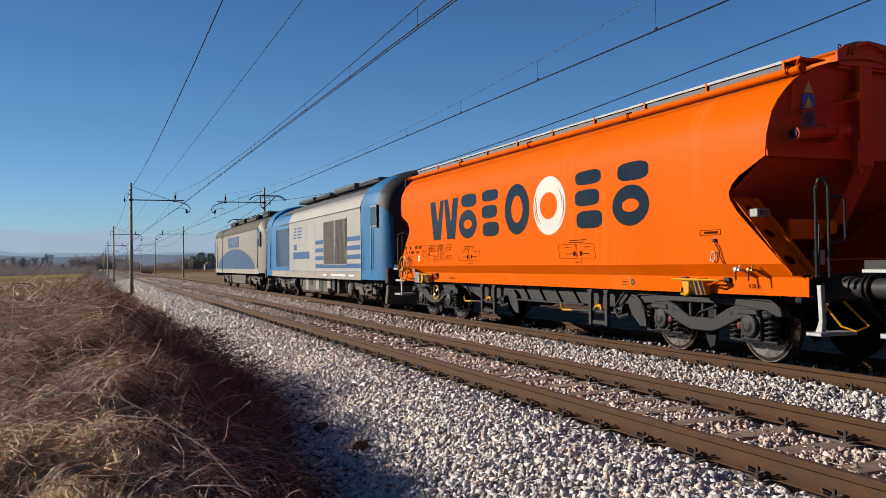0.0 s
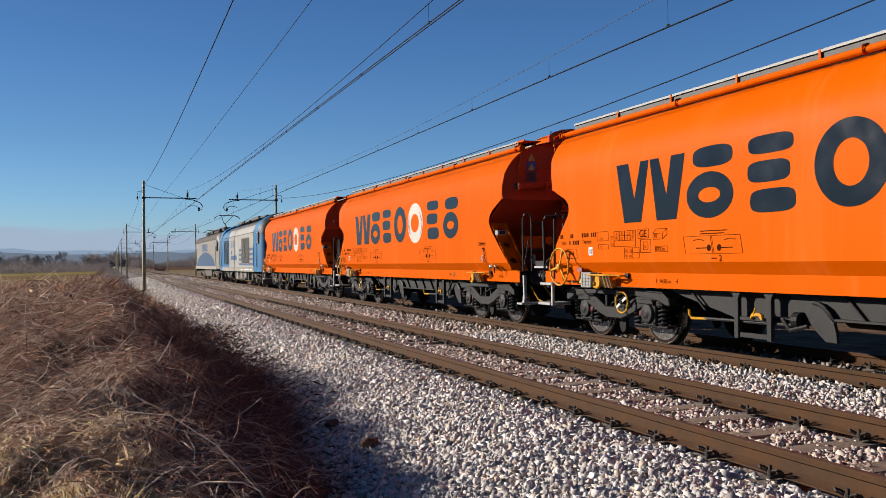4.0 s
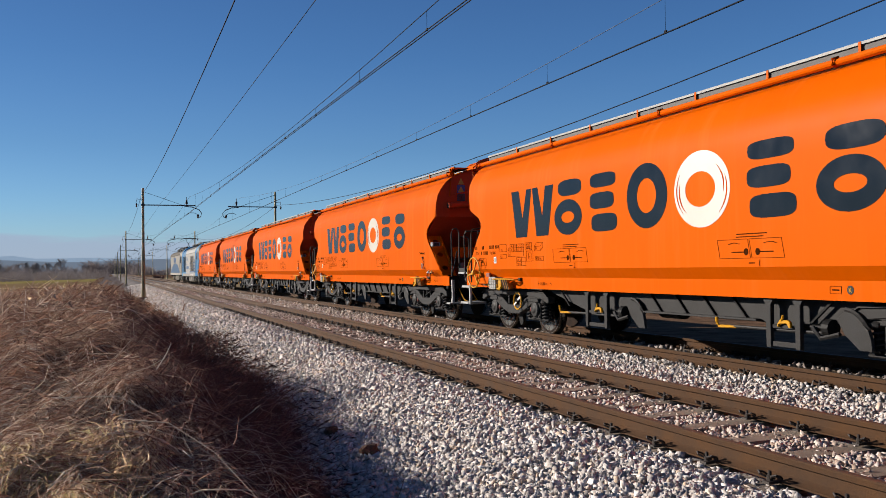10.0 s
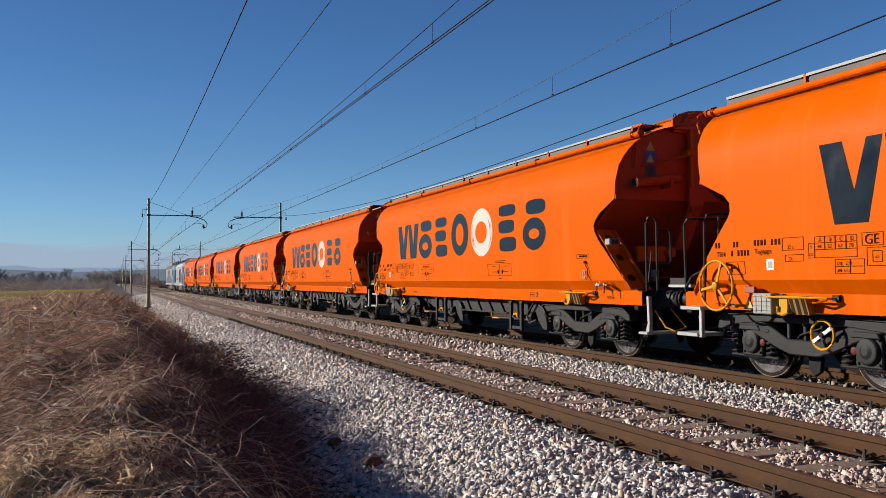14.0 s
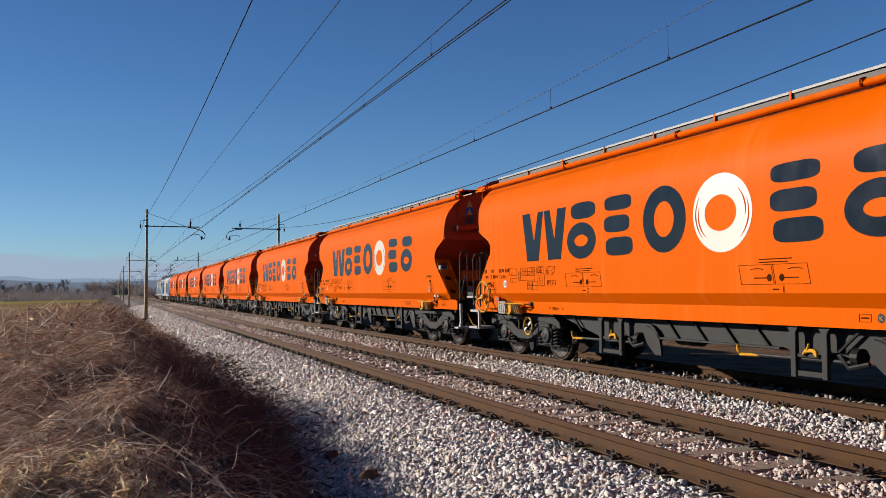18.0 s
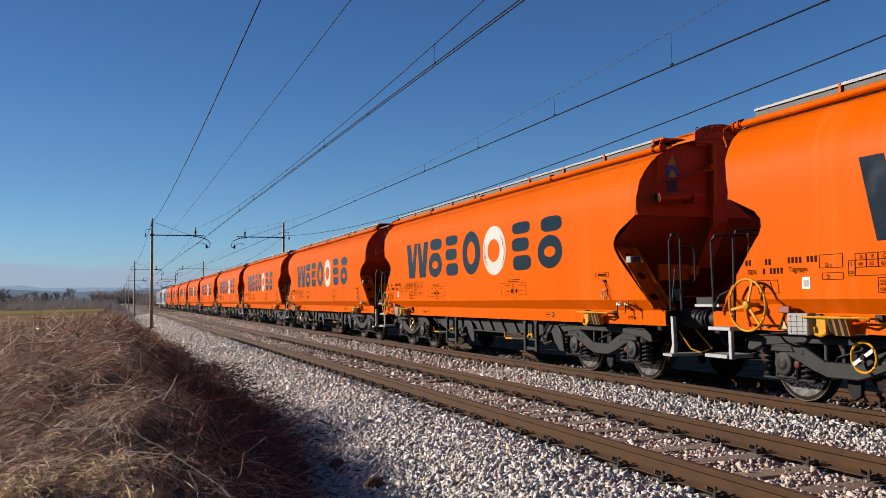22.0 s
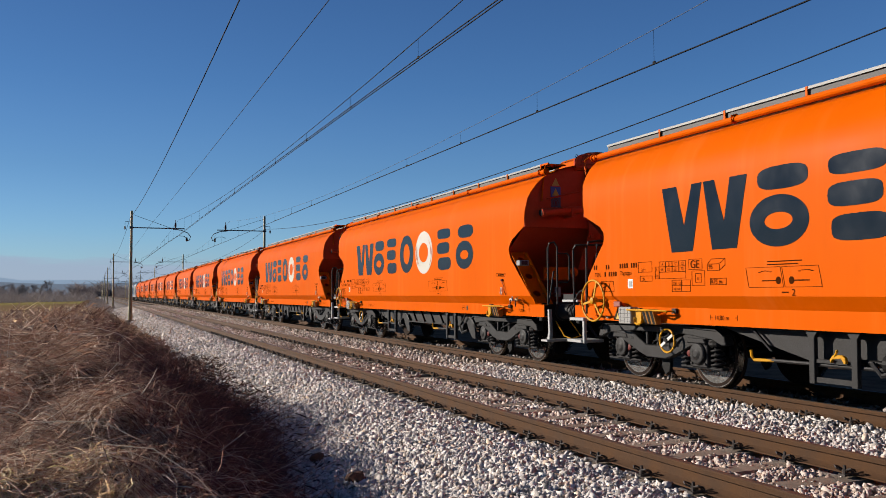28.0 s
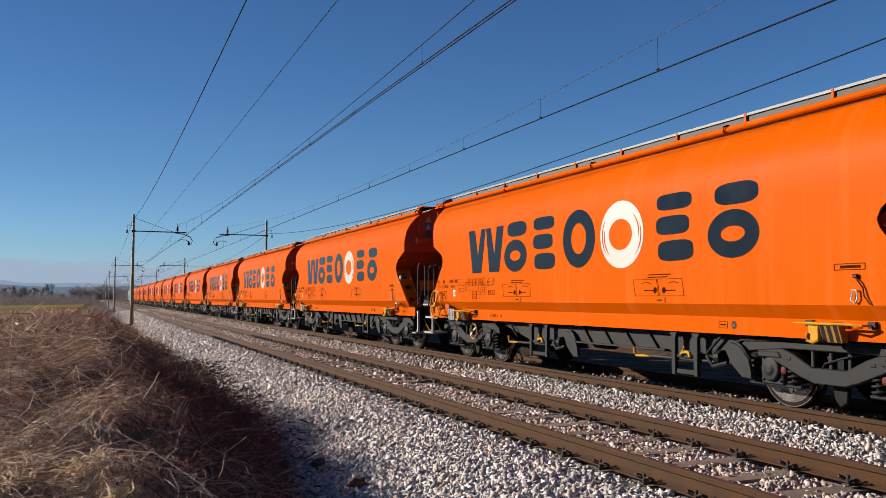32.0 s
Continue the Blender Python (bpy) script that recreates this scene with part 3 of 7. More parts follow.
BRASS = mat("dull_brass", (0.42, 0.24, 0.08), 0.45, metal=0.6, var=0.15)
RED_LEVER = mat("red_lever", (0.15, 0.022, 0.016), 0.6, spec=0.2)


def side_sheet(s):
    sh = Shape()
    v, f = [], []
    cuts = [i / 10 for i in range(11)]
    m = len(cuts)
    for inner in (0, 0.015):
        for z, w, yr, yf in SIDE:
            v += [(s * (w - inner), yr + (yf - yr) * c, z) for c in cuts]
    n = len(SIDE)
    idx = lambda k, i, j: k * n * m + i * m + j
    for k in (0, 1):
        for i in range(n - 1):
            for j in range(m - 1):
                f.append((idx(k, i, j), idx(k, i, j + 1), idx(k, i + 1, j + 1), idx(k, i + 1, j)))
    for i in range(n - 1):
        for j in (0, m - 1):
            f.append((idx(0, i, j), idx(1, i, j), idx(1, i + 1, j), idx(0, i + 1, j)))
    for i in (0, n - 1):
        for j in range(m - 1):
            f.append((idx(0, i, j), idx(0, i, j + 1), idx(1, i, j + 1), idx(1, i, j)))
    return sh.add(v, f)


def flat(sh, outline, x=-1.4535, t=0.003):
    """A thin plate or film on the field side: outline in (y, z)."""
    return sh.prism(outline, x, x + t, "x")


def rect(y0, y1, z0, z1):
    return [(y0, z0), (y1, z0), (y1, z1), (y0, z1)]


def frame_lines(sh, y0, y1, z0, z1, t=0.008, x=-1.4535, slant=0.0):
    for a in ((y0, y1, z0, z0 + t), (y0, y1, z1 - t, z1), (y0, y0 + t, z0 + t, z1 - t), (y1 - t, y1, z0 + t, z1 - t)):
        q = [(y + slant * (z - z0), z) for y, z in rect(*a)]
        flat(sh, q, x)
    return sh


def blob(y0, y1, z0, z1, n=28, p=3.0):
    cy, cz, a, b = (y0 + y1) / 2, (z0 + z1) / 2, (y1 - y0) / 2, (z1 - z0) / 2
    out = []
    for i in range(n):
        t = 2 * math.pi * i / n
        c, s = math.cos(t), math.sin(t)
        out.append((cy + a * math.copysign(abs(c) ** (2 / p), c), cz + b * math.copysign(abs(s) ** (2 / p), s)))
    return out


def ring_film(cy, cz, ry, rz, hy, hz, dy, dz, x, n=48):
    sh = Shape()
    v = []
    for xx in (x, x + 0.003):
        v += [(xx, cy + ry * math.cos(2 * math.pi * i / n), cz + rz * math.sin(2 * math.pi * i / n)) for i in range(n)]
        v += [(xx, cy + dy + hy * math.cos(2 * math.pi * i / n), cz + dz + hz * math.sin(2 * math.pi * i / n)) for i in range(n)]
    f = []
    for i in range(n):
        k = (i + 1) % n
        f += [(i, k, n + k, n + i), (2 * n + i, 3 * n + i, 3 * n + k, 2 * n + k), (i, 2 * n + i, 2 * n + k, k), (n + i, n + k, 3 * n + k, 3 * n + i)]
    return sh.add(v, f)


def text_part(body, size, y, z, parent, material, x=-1.4565, name="lettering"):
    """Letters on the field side that read from -x; (y, z) is the lower left as seen, y the far end."""
    cu = bpy.data.curves.new(name, "FONT")
    cu.body, cu.size = body, size
    tmp = new("tmp", cu)
    dg = bpy.context.evaluated_depsgraph_get()
    me = bpy.data.meshes.new_from_object(tmp.evaluated_get(dg))
    bpy.data.objects.remove(tmp)
    me.transform(Matrix(((0, 0, -1, x), (-1, 0, 0, y), (0, 1, 0, z), (0, 0, 0, 1))))
    me.materials.clear()
    me.materials.append(material)
    return part(name, me, material, parent)


def wheelset(parent, y):
    w = part("wheelset", Shape().tube([(-1.0, 0, 0), (1.0, 0, 0)], 0.08, 12), UNDER_DK, parent)
    w.location = (0, y, 0.46)
    for s in (-1, 1):
        part("wheel", Shape().lathe((s * 0.69, 0, 0), (s, 0, 0), [(-0.012, 0.2), (-0.01, 0.40), (-0.005, 0.487), (0.022, 0.487), (0.034, 0.465), (0.105, 0.46), (0.128, 0.452), (0.131, 0.40), (0.09, 0.385), (0.075, 0.19), (0.125, 0.16), (0.13, 0.10)], 40), WHEEL, w, smooth=True)
        part("tread", Shape().lathe((s * 0.69, 0, 0), (s, 0, 0), [(0.036, 0.4655), (0.108, 0.4605), (0.1285, 0.4545)], 40), STEEL, w, "bright worn running band", smooth=True)
    return w


def bogie(parent, y, handwheel):
    b = part("bogie", Shape().box(-0.95, 0.95, -0.16, 0.16, 0.5, 0.72).box(-0.3, 0.3, -0.3, 0.3, 0.7, 0.88), UNDER_DK, parent, "black two-axle bogie with coil springs", bevel=0.02)
    b.location = (0, y, 0)
    for s in (-1, 1):
        fr = Shape()
        # deep top chord, a V-shaped lower member, open windows between upright ribs
        fr.prism([(-1.50, 0.62), (-1.47, 0.73), (-1.34, 0.80), (-0.6, 0.83), (0.6, 0.83), (1.34, 0.80), (1.47, 0.73), (1.50, 0.62), (1.42, 0.61), (1.22, 0.68), (0.6, 0.735), (-0.6, 0.735), (-1.22, 0.68), (-1.42, 0.61)], s * 1.0, s * 1.15)
        fr.prism([(-1.16, 0.70), (-0.70, 0.74), (-0.50, 0.67), (-0.24, 0.54), (0.24, 0.54), (0.50, 0.67), (0.70, 0.74), (1.16, 0.70), (0.74, 0.55), (0.42, 0.42), (0.22, 0.36), (-0.22, 0.36), (-0.42, 0.42), (-0.74, 0.55)], s * 1.0, s * 1.14)
        for q in (-1, 1):
            fr.prism([(q * 1.30, 0.70), (q * 0.62, 0.74), (q * 0.62, 0.66), (q * 0.80, 0.58), (q * 1.24, 0.64)], s * 1.03, s * 1.10)
        for q in (-0.26, 0.0, 0.26):
            fr.box(*sorted((s * 1.02, s * 1.11)), q - 0.028, q + 0.028, 0.53, 0.74)
        part("side_frame", fr, UNDER, b, bevel=0.012)
        part("frame_flange", Shape().prism([(-1.46, 0.735), (-1.34, 0.802), (-0.6, 0.832), (0.6, 0.832), (1.34, 0.802), (1.46, 0.735), (1.47, 0.75), (1.34, 0.82), (0.6, 0.85), (-0.6, 0.85), (-1.34, 0.82), (-1.47, 0.75)], s * 0.98, s * 1.18), UNDER, b)
        part("brake_hanger", Shape().prism([(-0.12, 0.45), (0.12, 0.45), (0.10, 0.20), (0.02, 0.10), (-0.08, 0.16)], s * 0.90, s * 0.96), UNDER_DK, b, bevel=0.01)
        for a in (-0.9, 0.9):
            part("axlebox", Shape().box(*sorted((s * 0.92, s * 1.10)), a - 0.18, a + 0.18, 0.29, 0.66).lathe((s * 1.10, a, 0.475), (s, 0, 0), [(0, 0.155), (0.035, 0.15), (0.045, 0.125), (0.05, 0.07), (0.065, 0.055)], 20).box(*sorted((s * 0.94, s * 1.07)), a - 0.43, a + 0.43, 0.265, 0.305), UNDER, b, bevel=0.014)
            for yy in (-0.31, 0.31):
                part("coil_spring", Shape().coil((s * 1.03, a + yy), 0.082, 0.31, 0.60, 4.6, 0.016), UNDER, b, smooth=True)
                if s < 0:
                    part("spring_core", Shape().lathe((s * 1.03, a + yy, 0.30), (0, 0, 1), [(0, 0.05), (0.29, 0.05)], 10), UNDER_DK, b)
                part("spring_cap", Shape().lathe((s * 1.03, a + yy, 0.59), (0, 0, 1), [(0, 0.105), (0.02, 0.12), (0.05, 0.12), (0.08, 0.07)], 14), UNDER, b)
            for by_, bz_ in () if s > 0 else ((-0.14, 0.34), (0.14, 0.34), (-0.14, 0.61), (0.14, 0.61)):
                part("bolt", Shape().lathe((s * 1.10, a + by_, bz_), (s, 0, 0), [(0, 0.016), (0.018, 0.016), (0.02, 0.010)], 6), UNDER, b)
            if s < 0:
                part("damper_link", Shape().lathe((s * 1.09, a + (0.19 if a < 0 else -0.19), 0.47), (s, 0, 0), [(0, 0.05), (0.02, 0.045), (0.03, 0.02)], 12), RED_LEVER, b, "rusty red link")
            part("guide_lug", Shape().prism([(a - 0.20, 0.62), (a + 0.20, 0.62), (a + 0.16, 0.69), (a - 0.16, 0.69)], s * 1.06, s * 1.155), UNDER, b, bevel=0.01)
        if s > 0:
            continue
        part("brake_pipe", Shape().tube([(s * 1.10, -0.75, 0.78), (s * 1.13, -0.3, 0.70), (s * 1.13, 0.05, 0.60), (s * 1.12, 0.2, 0.42), (s * 1.1, 0.5, 0.6)], 0.012, 6), RUBBER, b)
        flatmark = Shape()
        flatmark.box(*sorted((s * 1.0905, s * 1.0935)), -0.11, -0.06, 0.49, 0.53)
        flatmark.box(*sorted((s * 1.0905, s * 1.0935)), -0.04, 0.10, 0.485, 0.535)
        part("mark", flatmark, PRINT_WHITE, b, "small white painted marking")
    if handwheel:
        r = [(-1.24, -0.40 + 0.165 * math.cos(2 * math.pi * i / 28), 0.63 + 0.165 * math.sin(2 * math.pi * i / 28)) for i in range(28)]
        hw = part("release_handwheel", Shape().tube(r, 0.016, 7, closed=True), YELLOW, b, "yellow brake handwheel with a white spoke plate", smooth=True)
        part("spoke_plate", Shape().prism([(-0.54, 0.695), (-0.52, 0.73), (-0.26, 0.565), (-0.28, 0.53)], -1.255, -1.245), PRINT_WHITE, hw)
        part("hub", Shape().lathe((-1.22, -0.40, 0.63), (1, 0, 0), [(-0.05, 0.03), (0, 0.03), (0.18, 0.02)], 10), UNDER_DK, hw)
    return b


def buffer(parent, x, y, s):
    """s: +1 ahead, -1 behind."""
    b = part("buffer", Shape().lathe((x, y, 0.98), (0, s, 0), [(0, 0.165), (0.035, 0.165), (0.04, 0.132), (0.36, 0.130), (0.365, 0.112), (0.525, 0.112)], 20), UNDER, parent, smooth=True)
    part("buffer_head", Shape().lathe((x, y + s * 0.52, 0.98), (0, s, 0), [(0, 0.11), (0.012, 0.150), (0.04, 0.153), (0.052, 0.14), (0.056, 0.05)], 24), UNDER_DK, b, smooth=True)
    for a in range(4):
        part("bolt", Shape().lathe((x + 0.15 * math.cos(a * 1.5708 + 0.78), y, 0.98 + 0.15 * math.sin(a * 1.5708 + 0.78)), (0, s, 0), [(0, 0.02), (0.03, 0.02), (0.035, 0.012)], 6), UNDER, b)
    return b


def side_marks(w):
    """Boxes, bars and readable marks on the field side."""
    # withheld or unreadable writing as bars
    def char_bars(y, z, n, h=0.07, step=0.058, gap=()):
        sh = Shape()
        for k in range(n):
            if k not in gap:
                a = y - k * step
                flat(sh, rect(a - 0.034, a, z, z + h))
        part("stencil_mark", sh, BLACK, w, "withheld stencilled characters as slim bars")
    char_bars(6.06, 1.67, 2)
    char_bars(5.72, 1.67, 2)
    char_bars(5.35, 1.675, 8, gap=(4,))
    char_bars(5.76, 1.56, 6, gap=(1,))
    text_part("TEN", 0.088, 6.03, 1.56, w, BLACK)
    text_part("Tagnpps", 0.088, 5.34, 1.575, w, BLACK)
    text_part("GE", 0.15, 3.715, 1.63, w, BLACK)
    text_part("R75 m", 0.082, 3.315, 1.42, w, BLACK)
    text_part("95", 0.08, 3.355, 1.61, w, BLACK)
    for i, (top, low) in enumerate((("A", "44"), ("B", "52"), ("C", "62"), ("D", "70"))):
        text_part(top, 0.062, 4.33 - i * 0.145, 1.68, w, BLACK)
        text_part(low, 0.058, 4.35 - i * 0.145, 1.608, w, BLACK)
    text_part("22 t", 0.062, 4.80, 1.615, w, BLACK)
    text_part("DB   CM", 0.055, 4.08, 1.415, w, BLACK)
    text_part("61", 0.05, 3.585, 1.475, w, BLACK)
    text_part("S", 0.06, 4.455, 1.61, w, BLACK)
    text_part("25", 0.055, 4.78, 1.485, w, BLACK)
    text_part("100  64 t", 0.05, 4.09, 1.34, w, BLACK)
    text_part("120", 0.046, 4.475, 1.525, w, BLACK)
    boxes = Shape()
    for i in range(4):
        frame_lines(boxes, 3.81 + i * 0.145, 3.955 + i * 0.145, 1.665, 1.74, 0.006)
        frame_lines(boxes, 3.81 + i * 0.145, 3.955 + i * 0.145, 1.59, 1.67, 0.006)
    for y0, y1, z0, z1 in ((3.81, 4.39, 1.50, 1.595), (4.39, 4.48, 1.50, 1.67), (4.55, 4.88, 1.60, 1.75), (4.55, 4.84, 1.47, 1.55), (3.72, 4.11, 1.40, 1.48), (3.72, 4.11, 1.32, 1.405), (3.90, 3.91, 1.32, 1.48), (3.48, 3.75, 1.61, 1.75), (3.43, 3.69, 1.40, 1.595), (3.03, 3.33, 1.405, 1.49), (3.15, 3.38, 1.585, 1.675)):
        frame_lines(boxes, y0, y1, z0, z1, 0.006)
    frame_lines(boxes, 3.50, 3.62, 1.44, 1.56, 0.006)
    part("table_frames", boxes, BLACK, w, "black stencilled table frames")
    cube = Shape()
    for q in ([(3.38, 1.675), (3.30, 1.74), (3.292, 1.74), (3.372, 1.675)], [(3.15, 1.675), (3.05, 1.74), (3.042, 1.74), (3.142, 1.675)], [(3.30, 1.734), (3.045, 1.734), (3.045, 1.74), (3.30, 1.74)], [(3.045, 1.65), (3.052, 1.65), (3.052, 1.74), (3.045, 1.74)], [(3.15, 1.585), (3.045, 1.648), (3.05, 1.655), (3.155, 1.592)]):
        flat(cube, q)
    part("volume_sign", cube, BLACK, w)
    part("white_code_plate", flat(Shape(), rect(5.02, 5.14, 1.375, 1.51)), PRINT_WHITE, w, "small white plate")
    part("code_core", flat(Shape(), rect(5.045, 5.115, 1.40, 1.48), -1.4565), GREYBOX, w)
    # two lever diagrams
    for c in (2.06, -2.28):
        d = Shape()
        frame_lines(d, c + 0.02, c + 0.58, 1.365, 1.605, 0.005, slant=0.2)
        frame_lines(d, c - 0.54, c - 0.0, 1.365, 1.605, 0.005, slant=0.2)
        part("lever_diagram", d, BLACK, w, "stencilled diagram of a discharge lever")
        k = Shape()
        flat(k, rect(c + 0.12, c + 0.36, 1.437, 1.45))
        flat(k, rect(c - 0.36, c - 0.12, 1.437, 1.45))
        flat(k, blob(c + 0.06, c + 0.14, 1.40, 1.49, 10, 2))
        flat(k, blob(c - 0.14, c - 0.06, 1.40, 1.49, 10, 2))
        for q in range(5):
            a0, a1 = c + 0.20 + q * 0.045, c + 0.24 + q * 0.045
            zz = 1.535 + 0.02 * math.sin((q + 0.5) / 5 * math.pi)
            flat(k, rect(a0, a1, zz, zz + 0.009))
            flat(k, rect(c - 0.24 - q * 0.045, c - 0.20 - q * 0.045, zz, zz + 0.009))
        part("lever_symbol", k, BLACK, w)
        for r_, (a0, a1) in enumerate(((-0.26, 0.27), (-0.2, 0.27))):
            part("stencil_bar", flat(Shape(), rect(c + a0, c + a1, 1.66 - r_ * 0.035, 1.672 - r_ * 0.035)), BLACK, w)
        part("stencil_bar", flat(Shape(), rect(c - 0.05, c + 0.05, 1.30, 1.315)), BLACK, w)
        text_part("2" if c > 0 else "1", 0.11, c - 0.10, 1.27, w, BLACK)
    # plate near the rear, hazard frame ahead, sill marks
    p = Shape()
    frame_lines(p, -5.72, -5.32, 1.63, 1.70, 0.007)
    part("maintenance_frame", p, BLACK, w)
    part("stencil_bar", flat(Shape(), rect(-5.66, -5.40, 1.65, 1.68)), BLACK, w)
    q = Shape()
    frame_lines(q, 5.50, 5.84, 1.33, 1.49, 0.007, slant=0.12)
    flat(q, [(5.60, 1.36), (5.62, 1.36), (5.65, 1.47), (5.64, 1.47)])
    flat(q, [(5.70, 1.40), (5.80, 1.39), (5.80, 1.40), (5.70, 1.41)])
    part("clearance_frame", q, BLACK, w)
    text_part("14,80 m", 0.085, 3.42, 0.955, w, BLACK, -1.3245)
    part("stencil_bar", flat(flat(Shape(), rect(3.45, 3.49, 0.985, 0.992), -1.3235), rect(3.49, 3.496, 0.955, 1.022), -1.3235), BLACK, w)
    part("stencil_bar", flat(flat(Shape(), rect(3.00, 3.04, 0.985, 0.992), -1.3235), rect(2.994, 3.0, 0.955, 1.022), -1.3235), BLACK, w)
    text_part("9,70 m", 0.075, -6.05, 0.96, w, BLACK, -1.3245)
    part("sill_plate", flat(flat(flat(flat(flat(Shape(), rect(-3.50, -3.34, 0.955, 0.959), -1.3235), rect(-3.50, -3.34, 1.036, 1.04), -1.3235), rect(-3.50, -3.495, 0.955, 1.04), -1.3235), rect(-3.345, -3.34, 0.955, 1.04), -1.3235), rect(-3.47, -3.37, 0.99, 1.005), -1.3235), BLACK, w)
    part("sill_roundel", flat(Shape(), blob(-3.665, -3.575, 0.95, 1.05, 18, 2), -1.3235), RUBBER, w, "black roundel with a yellow letter")
    text_part("K", 0.07, -3.597, 0.975, w, YELLOW, -1.3265)


def logo(w):
    """The owner's mark as plain shapes: dark blocks and one pale ring."""
    def film(outline, material=NAVY, x=-1.4535, name="logo_block"):
        return part(name, flat(Shape(), outline, x), material, w, "dark navy painted block of the owner's mark" if material is NAVY else "")
    zb, zt = 1.855, 2.765
    film([(4.29, zt - 0.02), (3.98, zt - 0.02), (3.83, 2.2), (3.66, zt - 0.02), (3.46, zt - 0.02), (3.66, zb), (4.10, zb)])
    film([(3.43, zt - 0.02), (3.22, zt - 0.02), (3.05, 2.2), (2.93, zt - 0.02), (2.63, zt - 0.02), (2.83, zb), (3.28, zb)])
    def hoop(y0, y1, z0, z1, t, name="logo_hoop"):
        cy, cz = (y0 + y1) / 2, (z0 + z1) / 2
        ry, rz = (y1 - y0) / 2, (z1 - z0) / 2
        return part(name, ring_film(cy, cz, ry, rz, ry - t, rz - t * 0.85, 0, 0, -1.4535), NAVY, w, "dark navy painted hoop of the owner's mark")
    for y0, y1 in ((1.66, 2.60), (-4.25, -3.31)):
        film(blob(y0 + 0.02, y1 - 0.14, 2.50, zt + 0.01, 24, 3))
        hoop(y0 + 0.02, y1, zb - 0.02, 2.44, 0.24)
    for y0, y1 in ((0.64, 1.42), (-3.02, -2.22)):
        film(blob(y0 + 0.02, y1 - 0.02, 2.55, zt + 0.01, 24, 3.5))
        film(blob(y0 + 0.08, y1 - 0.0, 2.21, 2.47, 24, 3.5))
        film(blob(y0 + 0.0, y1 - 0.04, zb - 0.01, 2.13, 24, 3.5))
    hoop(-0.63, 0.36, zb - 0.02, zt + 0.02, 0.26)
    r = part("logo_ring", ring_film(-1.355, 2.295, 0.565, 0.51, 0.305, 0.235, 0.02, 0.0, -1.4535), WHITE_FILM, w, "pale cream painted ring of the owner's mark")
    st = Shape()
    for k, (rad, a0, a1) in enumerate(((0.41, 165, 228), (0.46, 150, 222), (0.41, -10, 44), (0.46, -46, 20))):
        n = 10
        o = []
        for i in range(n + 1):
            a = radians(a0 + (a1 - a0) * i / n)
            o.append((-1.355 - rad * math.cos(a) * 1.08, 2.295 + rad * math.sin(a)))
        for i in range(n, -1, -1):
            a = radians(a0 + (a1 - a0) * i / n)
            g = rad + 0.018 * math.sin(math.pi * i / n) + 0.002
            o.append((-1.355 - g * math.cos(a) * 1.08, 2.295 + g * math.sin(a)))
        flat(st, o, -1.4565)
    part("ring_streaks", st, ORANGE_DULL, r)


